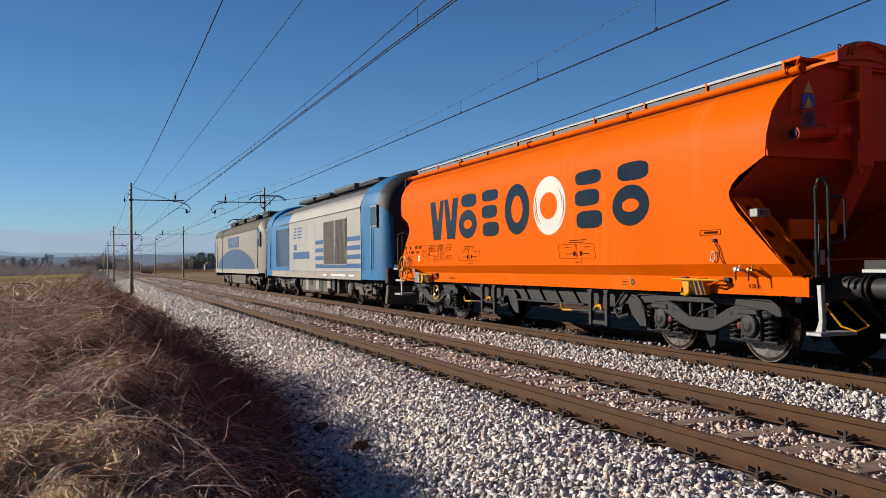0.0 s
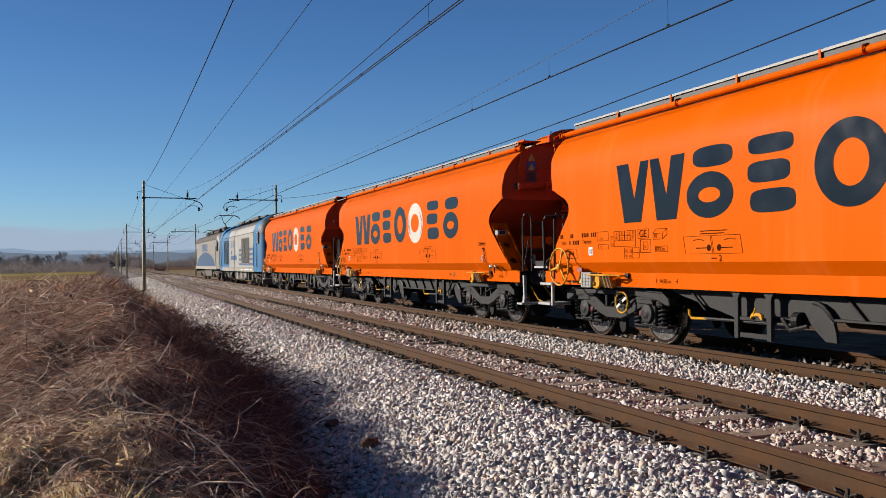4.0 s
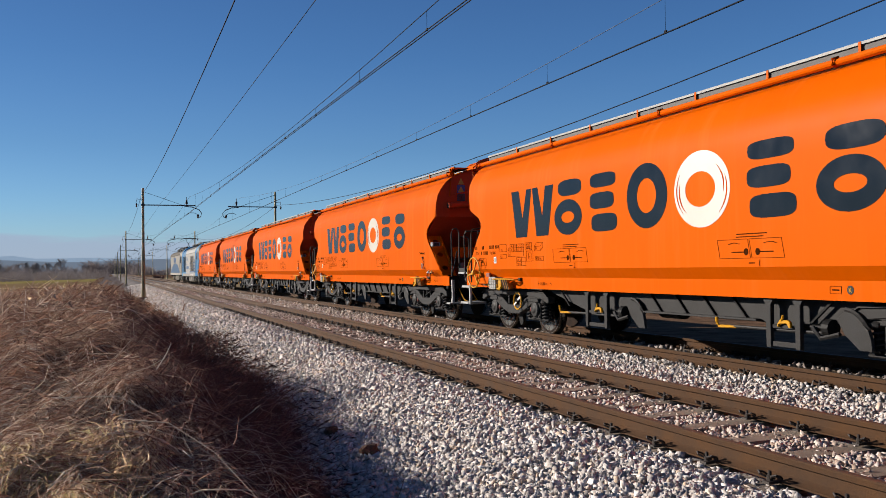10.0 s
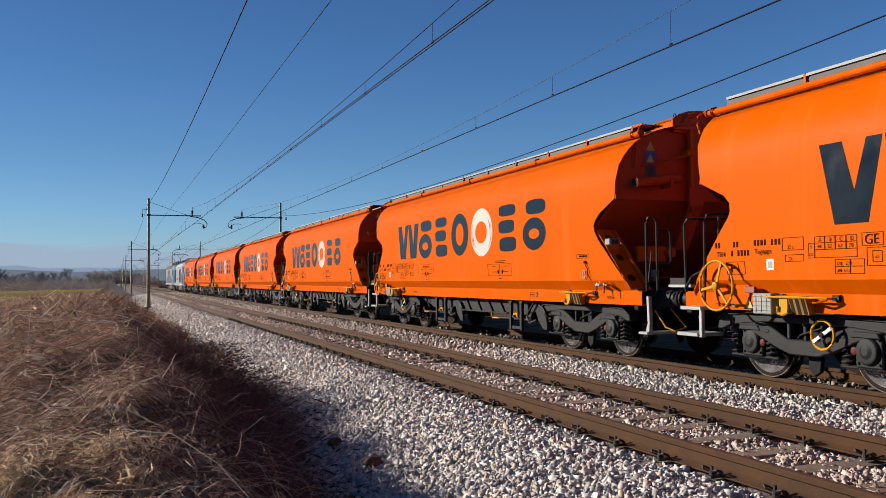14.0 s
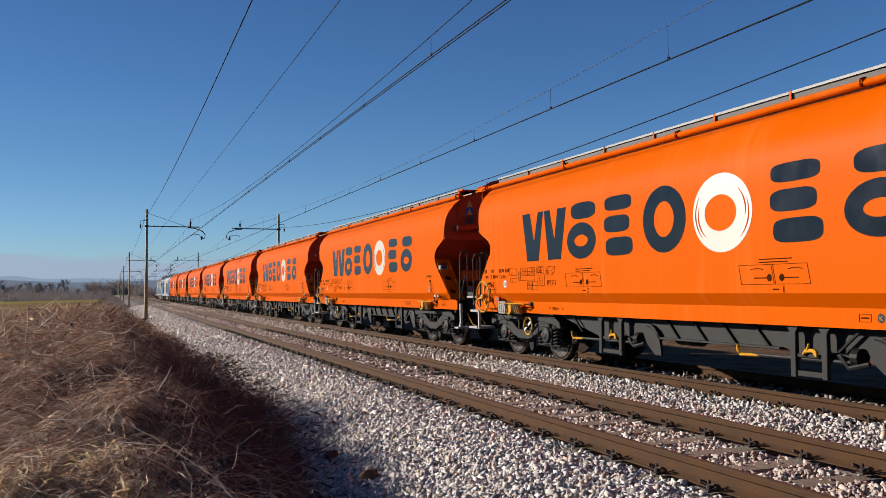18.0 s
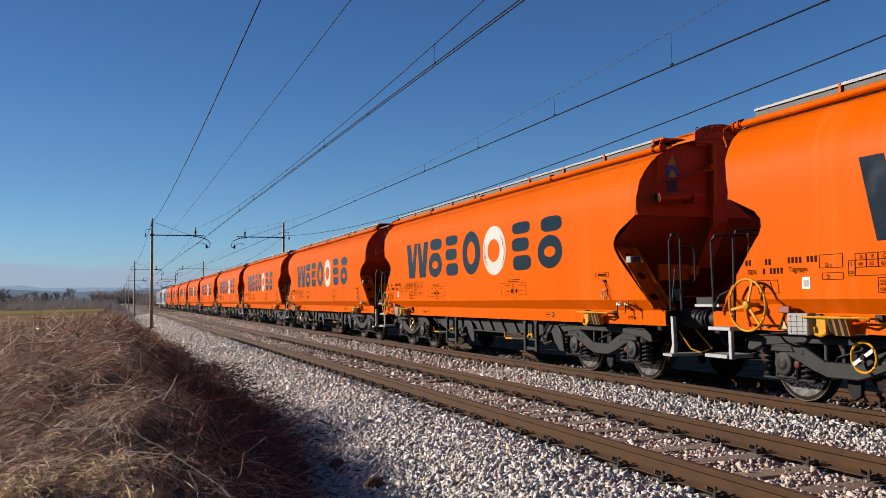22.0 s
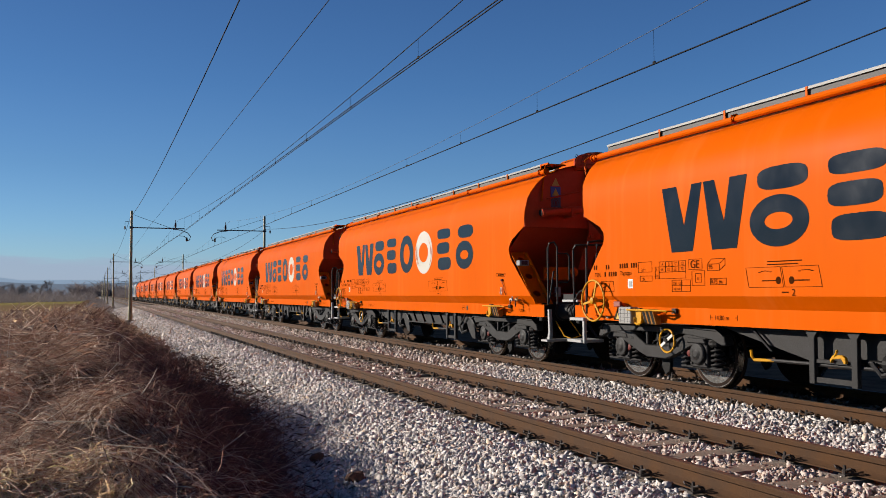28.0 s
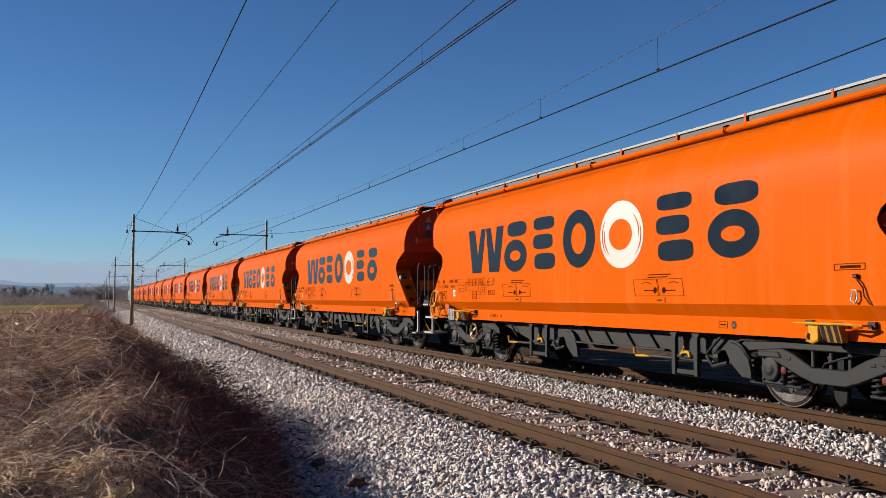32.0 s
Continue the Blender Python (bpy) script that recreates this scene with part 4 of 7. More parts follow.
def hopper_wagon():
    w = thing("hopper_wagon", "orange covered grain hopper wagon with dark owner's mark on black bogies", "freight wagon", "wagons of the train")
    for s in (-1, 1):
        part("side_wall", side_sheet(s), ORANGE, w, smooth=True)
    # roof sheet
    rf = Shape()
    sec = [(-a, b) for a, b in ROOF] + [(a, b) for a, b in ROOF[::-1][1:]]
    n = len(sec)
    rf.add([(a, y, b) for y in (-6.68, 6.52) for a, b in sec] + [(a, y, b - 0.015) for y in (-6.68, 6.52) for a, b in sec],
           [(i, i + 1, n + i + 1, n + i) for i in range(n - 1)] + [(2 * n + i, 3 * n + i, 3 * n + i + 1, 2 * n + i + 1) for i in range(n - 1)])
    part("roof", rf, ORANGE, w, smooth=True)
    # end walls with the funnel slope below
    for s, ye in ((-1, -6.50), (1, 6.33)):
        e = Shape()
        out = [(-1.44, 2.54), (1.44, 2.54), (1.44, 2.8), (1.40, 3.05), (1.33, 3.2), (1.235, 3.33), (1.13, 3.43), (1.03, 3.49)] + [(a, b - 0.01) for a, b in ROOF[1:]] + [(-a, b - 0.01) for a, b in ROOF[::-1][1:]] + [(-1.13, 3.43), (-1.235, 3.33), (-1.33, 3.2), (-1.40, 3.05), (-1.44, 2.8)]
        e.prism(out, ye + s * 0.02, ye, "y")
        part("end_wall", e, END_SHADED, w)
        yq = ye + (s * 4.3 - ye) * 0.86
        part("funnel_slope", Shape().add([(-1.432, ye, 2.54), (1.432, ye, 2.54), (-1.432, yq, 1.34), (1.432, yq, 1.34), (-1.30, s * 4.3, 1.12), (1.30, s * 4.3, 1.12)] + [(-1.432, ye, 2.52), (1.432, ye, 2.52), (-1.432, yq, 1.32), (1.432, yq, 1.32), (-1.30, s * 4.3, 1.10), (1.30, s * 4.3, 1.10)], [(0, 1, 3, 2), (2, 3, 5, 4), (6, 8, 9, 7), (8, 10, 11, 9)]), END_SHADED, w)
        part("end_lip", Shape().box(-1.44, 1.44, *sorted((ye + s * 0.02, ye + s * 0.035)), 2.53, 2.60), END_SHADED, w)
        # vertical stiffener, inspection tube, sloping rail
        part("stiffener", Shape().box(-0.10, -0.04, *sorted((ye + s * 0.02, ye + s * 0.14)), 2.35, 3.70).box(-0.14, 0.14, *sorted((ye + s * 0.14, ye + s * 0.15)), 2.45, 3.70).add([(a, ye + s * q, z) for a in (-0.14, 0.14) for q, z in ((0.14, 2.45), (0.15, 2.45), (-0.28, 1.75), (-0.30, 1.75))], [(0, 1, 3, 2), (4, 6, 7, 5), (0, 4, 5, 1), (1, 5, 7, 3), (2, 3, 7, 6), (0, 2, 6, 4)]), END_SHADED, w, "box-section end pillar", bevel=0.006)
        if s < 0:
            hood = [(-0.40, 3.66), (0.58, 3.66), (0.62, 3.70), (0.62, 3.84), (0.52, 3.91), (0.34, 3.965), (0.1, 3.99), (-0.14, 3.965), (-0.32, 3.91), (-0.44, 3.82), (-0.44, 3.70)]
            part("end_hood", Shape().prism(hood, ye + s * 0.16, ye + s * 0.11, "y"), END_SHADED, w, "arched plate over the end pillar", bevel=0.008)
            part("hood_cap", Shape().prism([(a * 0.93, b - 0.03) for a, b in hood], ye + s * 0.11, ye - s * 0.55, "y"), ORANGE, w, "orange cover behind the arched plate", bevel=0.01)
            for hx in (-0.38, 0.56):
                part("lifting_eye", Shape().tube([(hx + 0.022 * math.cos(k * 0.7854), ye + s * 0.13, 3.885 + 0.03 * math.sin(k * 0.7854)) for k in range(8)], 0.007, 6, closed=True), UNDER_DK, w)
            part("hood_lever", Shape().tube([(-0.24, ye + s * 0.19, 3.80), (-0.16, ye + s * 0.20, 3.90), (-0.02, ye + s * 0.20, 3.94), (0.12, ye + s * 0.20, 3.93), (0.30, ye + s * 0.20, 3.86), (0.42, ye + s * 0.19, 3.78)], 0.022, 7), END_SHADED, w, "curved locking lever")
            part("lever_plate", Shape().prism([(-0.30, 3.76), (-0.10, 3.86), (0.16, 3.90), (0.12, 3.94), (-0.12, 3.94), (-0.26, 3.88)], ye + s * 0.16, ye + s * 0.18, "y"), END_SHADED, w, bevel=0.006)
    # rear fittings: tube, sloping rail, warning plates
    ye = -6.50
    part("inspection_tube", Shape().lathe((-1.20, ye - 0.20, 2.78), (1, 0, 0.10), [(0, 0.055), (0.005, 0.085), (0.06, 0.085), (0.07, 0.075), (0.85, 0.07), (0.86, 0.05)], 18), END_SHADED, w, smooth=True)
    part("tube_strap", Shape().box(-0.78, -0.50, ye - 0.28, ye - 0.02, 2.86, 2.885).box(-0.60, -0.55, ye - 0.30, ye - 0.02, 2.72, 2.87), END_SHADED, w)
    # a black disc on the closed tube stands in for its shadowed bore
    part("tube_shadow_bore", Shape().lathe((-1.21, ye - 0.20, 2.78), (1, 0, 0.1), [(0, 0.06), (0.012, 0.06)], 14), RUBBER, w)
    part("sloping_rail", Shape().tube([(-1.0, ye - 0.10, 3.06), (-0.2, ye - 0.16, 3.24), (-0.06, ye - 0.16, 3.27)], 0.016, 7), END_SHADED, w)
    part("rail_drop", Shape().tube([(-1.05, ye - 0.06, 3.50), (-1.10, ye - 0.06, 3.02)], 0.014, 6), ORANGE, w)
    part("lever_bracket", Shape().box(-0.20, -0.06, ye - 0.2, ye - 0.03, 3.24, 3.34), ORANGE, w, bevel=0.01)
    part("locking_bar", Shape().box(-0.13, -0.075, ye - 0.19, ye - 0.155, 2.75, 3.66), ORANGE, w, bevel=0.006)
    part("warning_sign", Shape().prism([(-0.86, 3.32), (-0.70, 3.32), (-0.78, 3.47)], ye - 0.028, ye - 0.022, "y"), WARN, w, "triangular yellow warning plate")
    bl = part("blue_sign", Shape().box(-0.89, -0.68, ye - 0.028, ye - 0.022, 3.10, 3.30), SIGN_BLUE, w, "blue sign with a yellow triangle")
    part("triangle", Shape().prism([(-0.86, 3.13), (-0.71, 3.13), (-0.785, 3.27)], ye - 0.032, ye - 0.028, "y"), WARN, bl)
    part("door_sign", Shape().box(-0.89, -0.68, ye - 0.028, ye - 0.022, 2.91, 3.09), SIGN_DARK, w, "dark pictogram plate")
    part("pictogram", Shape().tube([(-0.785 + 0.055 * math.cos(k * 0.5236), ye - 0.030, 3.00 + 0.06 * math.sin(k * 0.5236)) for k in range(12)], 0.006, 5, closed=True).box(-0.80, -0.77, ye - 0.032, ye - 0.028, 2.96, 3.03), RED_LEVER, bl)
    # gussets with round holes on both ends and sides
    for s in (-1, 1):
        for yk, ys_ in ((-5.92, -6.88), (5.82, 6.55)):
            g = Shape()
            for i in range(3):
                a, b = i / 3, (i + 1) / 3
                p0, p1 = (yk + (ys_ - yk) * a, 2.08 - 0.96 * a), (yk + (ys_ - yk) * b, 2.08 - 0.96 * b)
                q0, q1 = s * 1.435, s * (1.435 - 0.30 + 0.05 * a)
                q2 = s * (1.435 - 0.30 + 0.05 * b)
                g.holed([(q0, p0[0], p0[1]), (q1, p0[0], p0[1]), (q2, p1[0], p1[1]), (q0, p1[0], p1[1])], (0.5, 0.45), 0.075)
            part("gusset", g, ORANGE, w, "slanting gusset plate with round holes")
            d = -1 if yk < 0 else 1
            part("gusset_flange", Shape().prism([(yk, 2.08), (yk + d * 0.10, 2.08), (ys_ + d * 0.11, 1.11), (ys_ + d * 0.005, 1.11)], s * 1.16, s * 1.12), ORANGE, w, bevel=0.004)
    # sills and underframe
    for s in (-1, 1):
        part("side_sill", Shape().prism([(s * 1.32, 0.88), (s * 1.32, 1.105), (s * 1.24, 1.105), (s * 1.24, 1.09), (s * 1.305, 1.09), (s * 1.305, 0.895), (s * 1.24, 0.895), (s * 1.24, 0.88)], -7.0, 6.86, "y"), ORANGE, w)
    for ye_, s in ((-6.88, -1), (6.88, 1)):
        part("headstock", Shape().box(-1.30, 1.30, *sorted((ye_, ye_ - s * 0.12)), 0.80, 1.14), UNDER_DK, w, bevel=0.015)
        for bx in (-0.875, 0.875):
            buffer(w, bx, ye_ + s * 0.0, s)
        part("draw_hook", Shape().tube([(0, ye_, 0.98), (0, ye_ + s * 0.28, 0.98), (0, ye_ + s * 0.36, 0.92), (0, ye_ + s * 0.3, 0.86)], 0.045, 8), UNDER_DK, w)
        part("screw_coupling", Shape().tube([(0.0, ye_ + s * 0.30, 0.95), (-0.06, ye_ + s * 0.42, 0.72), (0.05, ye_ + s * 0.58, 0.80)], 0.03, 7), UNDER_DK, w)
        part("brake_hose", Shape().tube([(-0.42, ye_, 0.86), (-0.44, ye_ + s * 0.22, 0.70), (-0.40, ye_ + s * 0.38, 0.52), (-0.30, ye_ + s * 0.55, 0.55), (-0.24, ye_ + s * 0.58, 0.70)], 0.022, 8), RUBBER, w)
    part("centre_sill", Shape().box(-0.28, 0.28, -6.8, 6.8, 0.86, 1.08), UNDER_DK, w)
    part("floor_plate", Shape().box(-1.24, 1.24, -6.8, 6.8, 1.08, 1.10), UNDER_DK, w)
    for y0, y1 in ((-3.25, -0.05), (0.05, 3.25)):
        f = Shape()
        ym = (y0 + y1) / 2
        f.add([(x, y, z) for z, a, b in ((1.08, 1.06, 1.6), (0.70, 0.80, 1.5), (0.50, 0.40, 1.4)) for x, y in ((-a, ym - b), (a, ym - b), (a, ym + b), (-a, ym + b))],
              [(0, 1, 5, 4), (1, 2, 6, 5), (2, 3, 7, 6), (3, 0, 4, 7), (4, 5, 9, 8), (5, 6, 10, 9), (6, 7, 11, 10), (7, 4, 8, 11), (8, 9, 10, 11), (3, 2, 1, 0)])
        part("discharge_hopper", f, UNDER, w, "black discharge hopper under the wagon", bevel=0.01)
    for s in (-1, 1):
        part("hopper_side", Shape().prism([(-3.85, 0.89), (-3.0, 0.50), (-2.25, 0.50), (-2.05, 0.60), (0.35, 0.60), (0.55, 0.50), (1.95, 0.50), (3.65, 0.89)], s * 1.12, s * 1.09), UNDER, w, "dark side plate of the discharge hopper")
        for i in range(4):
            yy = -1.55 + i * 0.60
            part("hopper_rib", Shape().prism([(yy, 0.89), (yy + 0.025, 0.89), (yy - 0.265, 0.60), (yy - 0.29, 0.60)], s * 1.16, s * 1.12), UNDER_DK, w)
        part("hopper_lip", Shape().box(*sorted((s * 1.21, s * 1.14)), -2.05, 0.35, 0.585, 0.61), UNDER, w)
        for yy, d in ((-3.3, 1), (2.9, -1)):
            part("slope_rib", Shape().prism([(yy, 0.89), (yy + 0.04, 0.89), (yy + 0.04 + d * 0.35, 0.60), (yy + d * 0.35, 0.60)], s * 1.20, s * 1.17), UNDER_DK, w)
    # hanger posts with yellow-handled levers
    for y0, y1 in ((-2.80, -2.33), (1.30, 1.88)):
        for yy in (y0, y1):
            part("hanger_post", Shape().prism([(yy - 0.10, 0.88), (yy + 0.10, 0.88), (yy + 0.045, 0.80), (yy + 0.04, 0.28), (yy - 0.04, 0.28), (yy - 0.045, 0.80)], -1.27, -1.21), UNDER, w, bevel=0.006)
        part("hanger_tie", Shape().box(-1.25, -1.21, y0, y1, 0.30, 0.36).box(-1.25, -1.21, y0, y1, 0.52, 0.56), UNDER, w)
        part("yellow_latch", Shape().prism([(y0 + 0.10, 0.60), (y0 + 0.14, 0.625), (y0 + 0.27, 0.62), (y0 + 0.31, 0.57), (y0 + 0.30, 0.53), (y0 + 0.27, 0.575), (y0 + 0.16, 0.585), (y0 + 0.12, 0.53), (y0 + 0.09, 0.54)], -1.29, -1.25).tube([(-1.27, y0 + 0.27, 0.57), (-1.30, y0 + 0.19, 0.68)], 0.016, 6), YELLOW, w, "yellow discharge latch", bevel=0.006)
        part("operating_shaft", Shape().tube([(-1.20, y0 - 0.35, 0.50), (-1.20, y1 + 0.75, 0.49)], 0.022, 8), UNDER, w)
        part("shaft_handle", Shape().tube([(-1.20, y1 + 0.62, 0.49), (-1.22, y1 + 0.95, 0.48), (-1.22, y1 + 0.99, 0.52), (-1.22, y1 + 1.0, 0.60)], 0.02, 7), YELLOW, w, "bent yellow lever handle")
        part("crank_drum", Shape().lathe((-1.16, y0 - 0.45, 0.56), (0, 1, 0), [(0, 0.02), (0.02, 0.10), (0.12, 0.10), (0.14, 0.03), (0.5, 0.03)], 14), UNDER_DK, w)
        arc = [(y0 - 0.62 - 0.34 * math.cos(a_ * 0.2618), 0.34 + 0.44 * math.sin(a_ * 0.2618)) for a_ in range(7)]
        part("quadrant_plate", Shape().prism(arc + [(y0 - 0.50, 0.66), (y0 - 0.60, 0.50), (y0 - 0.80, 0.34)], -1.19, -1.165), UNDER, w, "curved quadrant plate of the discharge gear", bevel=0.004)
        part("quadrant_rim", Shape().tube([(-1.18, a_, b_) for a_, b_ in arc], 0.028, 6), UNDER, w)
        part("quadrant_link", Shape().tube([(-1.20, y0 - 0.55, 0.50), (-1.22, y0 - 0.30, 0.44), (-1.22, y0 - 0.18, 0.56)], 0.028, 6), UNDER, w)
    part("brake_cylinder", Shape().lathe((-0.55, 0.2, 0.62), (0, 1, 0), [(0, 0.05), (0.02, 0.16), (0.5, 0.16), (0.56, 0.05), (0.9, 0.03)], 16), UNDER_DK, w)
    part("air_tank", Shape().lathe((0.55, -0.5, 0.66), (0, 1, 0), [(0, 0.06), (0.06, 0.19), (1.0, 0.19), (1.06, 0.06)], 16), UNDER_DK, w)
    for y in (-4.92, 4.92):
        bogie(w, y, y > 0)
    # lifting pads: yellow bracket, striped block and rod on the sill
    for s in (-1, 1):
        c = -5.22 if s < 0 else 4.68
        pad = part("jacking_pad", Shape().box(-1.50, -1.33, c - 0.10, c + 0.28, 1.045, 1.075).box(-1.47, -1.33, c + 0.12, c + 0.26, 0.87, 1.045), YELLOW, w, "yellow jacking bracket with a striped block", bevel=0.006)
        part("hook", Shape().tube([(-1.48, c + 0.26, 0.95), (-1.48, c + 0.26, 0.87), (-1.48, c + 0.18, 0.855), (-1.48, c + 0.10, 0.89)], 0.02, 6), YELLOW, pad)
        part("striped_block", Shape().prism([(-1.34, 1.05), (-1.48, 1.05), (-1.42, 0.86), (-1.34, 0.86)], c - 0.16, c + 0.10, "y"), STRIPE, pad)
        for k in range(3):
            part("black_stripe", Shape().prism([(-1.3405, 1.045), (-1.4835, 1.05), (-1.4235, 0.862), (-1.34, 0.862)], c - 0.14 + k * 0.09, c - 0.09 + k * 0.09, "y"), RUBBER, pad)
        part("yellow_rod", Shape().tube([(-1.49, c + 0.45, 1.06), (-1.49, c - 0.35, 1.06), (-1.46, c - 0.45, 1.05), (-1.34, c - 0.47, 1.05)], 0.013, 6), YELLOW, pad)
        part("orange_rod", Shape().tube([(-1.40, c - 0.18, 1.00), (-1.47, c - 0.3, 1.0), (-1.45, c - 0.44, 1.035)], 0.013, 6), ORANGE_DULL, pad)
        part("clamp", Shape().box(-1.36, -1.32, c - 0.52, c - 0.43, 1.02, 1.09).box(-1.37, -1.32, c + 0.30, c + 0.40, 1.02, 1.09), UNDER, pad)
    # pipe and gratings on the roof edge
    for s in (-1, 1):
        part("roof_pipe", Shape().tube([(s * 1.10, -6.72, 3.545), (s * 1.10, 6.56, 3.545)], 0.045, 10), ORANGE, w, smooth=True)
        for i in range(5):
            yy = -6.55 + i * 3.25
            part("pipe_clip", Shape().tube([(s * 1.10, yy, 3.50), (s * 1.16, yy, 3.52), (s * 1.16, yy, 3.585), (s * 1.08, yy, 3.61), (s * 1.03, yy, 3.56)], 0.016, 6), ORANGE_DULL, w)
        part("walkway_end", Shape().box(*sorted((s * 0.96, s * 0.60)), -6.62, -6.36, 3.70, 3.715).box(*sorted((s * 0.995, s * 0.975)), -6.62, -6.36, 3.70, 3.733), ORANGE, w, "orange end piece of the roof walkway")
        for i in range(9):
            y0 = -6.35 + i * 1.41
            part("walkway_grating", Shape().box(*sorted((s * 0.96, s * 0.56)), y0, y0 + 1.38, 3.70, 3.715).box(*sorted((s * 0.995, s * 0.975)), y0, y0 + 1.40, 3.70, 3.733).box(*sorted((s * 0.975, s * 0.93)), y0, y0 + 1.40, 3.723, 3.733), WALK, w, "pale grey steel roof walkway")
            part("walkway_skirt", Shape().box(*sorted((s * 0.97, s * 0.96)), y0, y0 + 1.41, 3.52, 3.70), SKIRT_GREY, w, "dark grey walkway skirt")
            part("walkway_bracket", Shape().prism([(s * 1.00, 3.735), (s * 0.988, 3.735), (s * 0.972, 3.53), (s * 1.0, 3.53)], y0 - 0.015, y0 + 0.02, "y"), ORANGE, w)
    part("roof_hatch", Shape().prism([(-0.5, 3.68), (0.5, 3.68), (0.5, 3.74), (0.3, 3.80), (0, 3.82), (-0.3, 3.80), (-0.5, 3.74)], -6.0, 5.8, "y"), WALK, w, bevel=0.01)
    for s in (-1, 1):
        for ye_, d in ((-6.74, -1), (6.58, 1)):
            part("pipe_end_cap", Shape().lathe((s * 1.10, ye_ - d * 0.02, 3.545), (0, d, 0), [(0, 0.06), (0.03, 0.062), (0.045, 0.045)], 12), ORANGE_DULL, w)
    part("pipe_strut", Shape().tube([(-1.10, -6.66, 3.58), (-1.06, -6.66, 3.66), (-0.97, -6.66, 3.66)], 0.02, 6), ORANGE_DULL, w)
    # rear ladder rails and step
    lx = -1.28
    part("ladder_rail", Shape().tube([(lx, -7.08, 1.10), (lx, -7.08, 2.12), (lx + 0.03, -7.08, 2.20), (lx + 0.13, -7.08, 2.22), (lx + 0.19, -7.08, 2.14), (lx + 0.19, -7.08, 1.10)], 0.018, 8), UNDER, w, smooth=True)
    part("ladder_rail", Shape().tube([(lx + 0.19, -7.08, 2.02), (lx + 0.40, -7.08, 2.02), (lx + 0.44, -7.08, 1.96), (lx + 0.44, -7.08, 1.55), (lx + 0.40, -7.08, 1.50), (lx + 0.19, -7.08, 1.50)], 0.016, 8), UNDER, w, smooth=True)
    part("ladder_brace", Shape().tube([(lx + 0.02, -7.08, 1.15), (lx + 0.19, -6.95, 1.7)], 0.013, 6), UNDER, w)
    part("step_bracket", Shape().prism([(-7.16, 1.02), (-7.10, 1.02), (-7.12, 0.62), (-7.06, 0.47), (-7.16, 0.47), (-7.18, 0.62)], -1.31, -1.25), GALV, w, "bright galvanised step bracket", bevel=0.006)
    part("step_tread", Shape().box(-1.40, -0.86, -7.24, -7.02, 0.455, 0.495), GALV, w, "galvanised grating step", bevel=0.006)
    part("yellow_coupler_rod", Shape().tube([(-1.05, -6.95, 0.80), (-1.0, -7.15, 0.55), (-0.95, -7.3, 0.50), (-0.75, -7.3, 0.55), (-0.80, -7.0, 0.82)], 0.013, 6), YELLOW, w)
    lp = part("tail_lamp_box", Shape().box(-1.50, -1.30, -6.42, -6.28, 1.82, 1.92), WALK, w, "grey lamp bracket with a dark lens", bevel=0.008)
    part("lens", Shape().box(-1.46, -1.34, -6.432, -6.42, 1.835, 1.905), LAMP_GLASS, lp)
    part("tie_bar", Shape().tube([(-1.2, -6.72, 1.30), (1.2, -6.72, 1.30)], 0.012, 6), RED_SHADE, w)
    part("tie_block", Shape().box(-0.92, -0.86, -6.80, -6.68, 1.24, 1.42), GREYBOX, w)
    # chain and couplings on the rear side wall
    part("safety_chain", Shape().tube([(-1.47, -5.60, 1.56), (-1.48, -5.66, 1.50), (-1.47, -5.70, 1.44), (-1.48, -5.72, 1.36), (-1.465, -5.78, 1.27)], 0.009, 5), RED_LEVER, w)
    part("shackle", Shape().tube([(-1.48, -5.58, 1.42), (-1.48, -5.555, 1.31), (-1.48, -5.60, 1.285), (-1.48, -5.635, 1.33), (-1.48, -5.625, 1.42)], 0.010, 6, closed=True), PRINT_WHITE, w)
    part("chain_hook", Shape().box(-1.49, -1.45, -5.64, -5.58, 1.545, 1.585), RED_LEVER, w, bevel=0.008)
    for a, cm, lab in ((-6.02, PRINT_WHITE, "small white valve cock with a red lever"), (-6.24, BRASS, "small brass valve cock")):
        vc = part("valve_cock", Shape().lathe((-1.45, a, 1.19), (-1, 0, 0), [(0, 0.022), (0.02, 0.034), (0.05, 0.034), (0.06, 0.02)], 10).box(-1.50, -1.42, a - 0.07, a + 0.03, 1.17, 1.20).tube([(-1.48, a - 0.05, 1.19), (-1.48, a - 0.06, 1.25)], 0.012, 6), cm, w, lab, bevel=0.004)
        part("cock_lever", Shape().tube([(-1.51, a - 0.02, 1.18), (-1.52, a - 0.03, 1.06)], 0.011, 6), RED_LEVER, vc)
    # front platform: steps, handrails, big brake wheel, box
    part("platform_grating", Shape().box(-1.42, -0.5, 6.62, 7.12, 1.16, 1.20), GALV, w, "galvanised grating platform", bevel=0.006)
    part("platform_skirt", Shape().box(-1.40, -0.5, 6.66, 7.10, 1.20, 1.29), UNDER, w)
    for zz, a, b in ((0.885, 6.35, 6.78), (0.53, 6.42, 6.86)):
        part("step_tread", Shape().box(-1.48, -1.05, a, b, zz - 0.025, zz + 0.025), GALV, w, "galvanised grating step", bevel=0.006)
    part("step_hanger", Shape().box(-1.47, -1.42, 6.34, 6.40, 0.50, 0.90).box(-1.44, -1.40, 6.34, 6.44, 0.50, 0.54), GALV, w, bevel=0.006)
    part("handrail", Shape().tube([(-1.42, 6.72, 1.10), (-1.42, 6.74, 2.02), (-1.40, 6.70, 2.10), (-1.30, 6.60, 2.10), (-0.7, 6.45, 2.10)], 0.018, 8), UNDER, w, smooth=True)
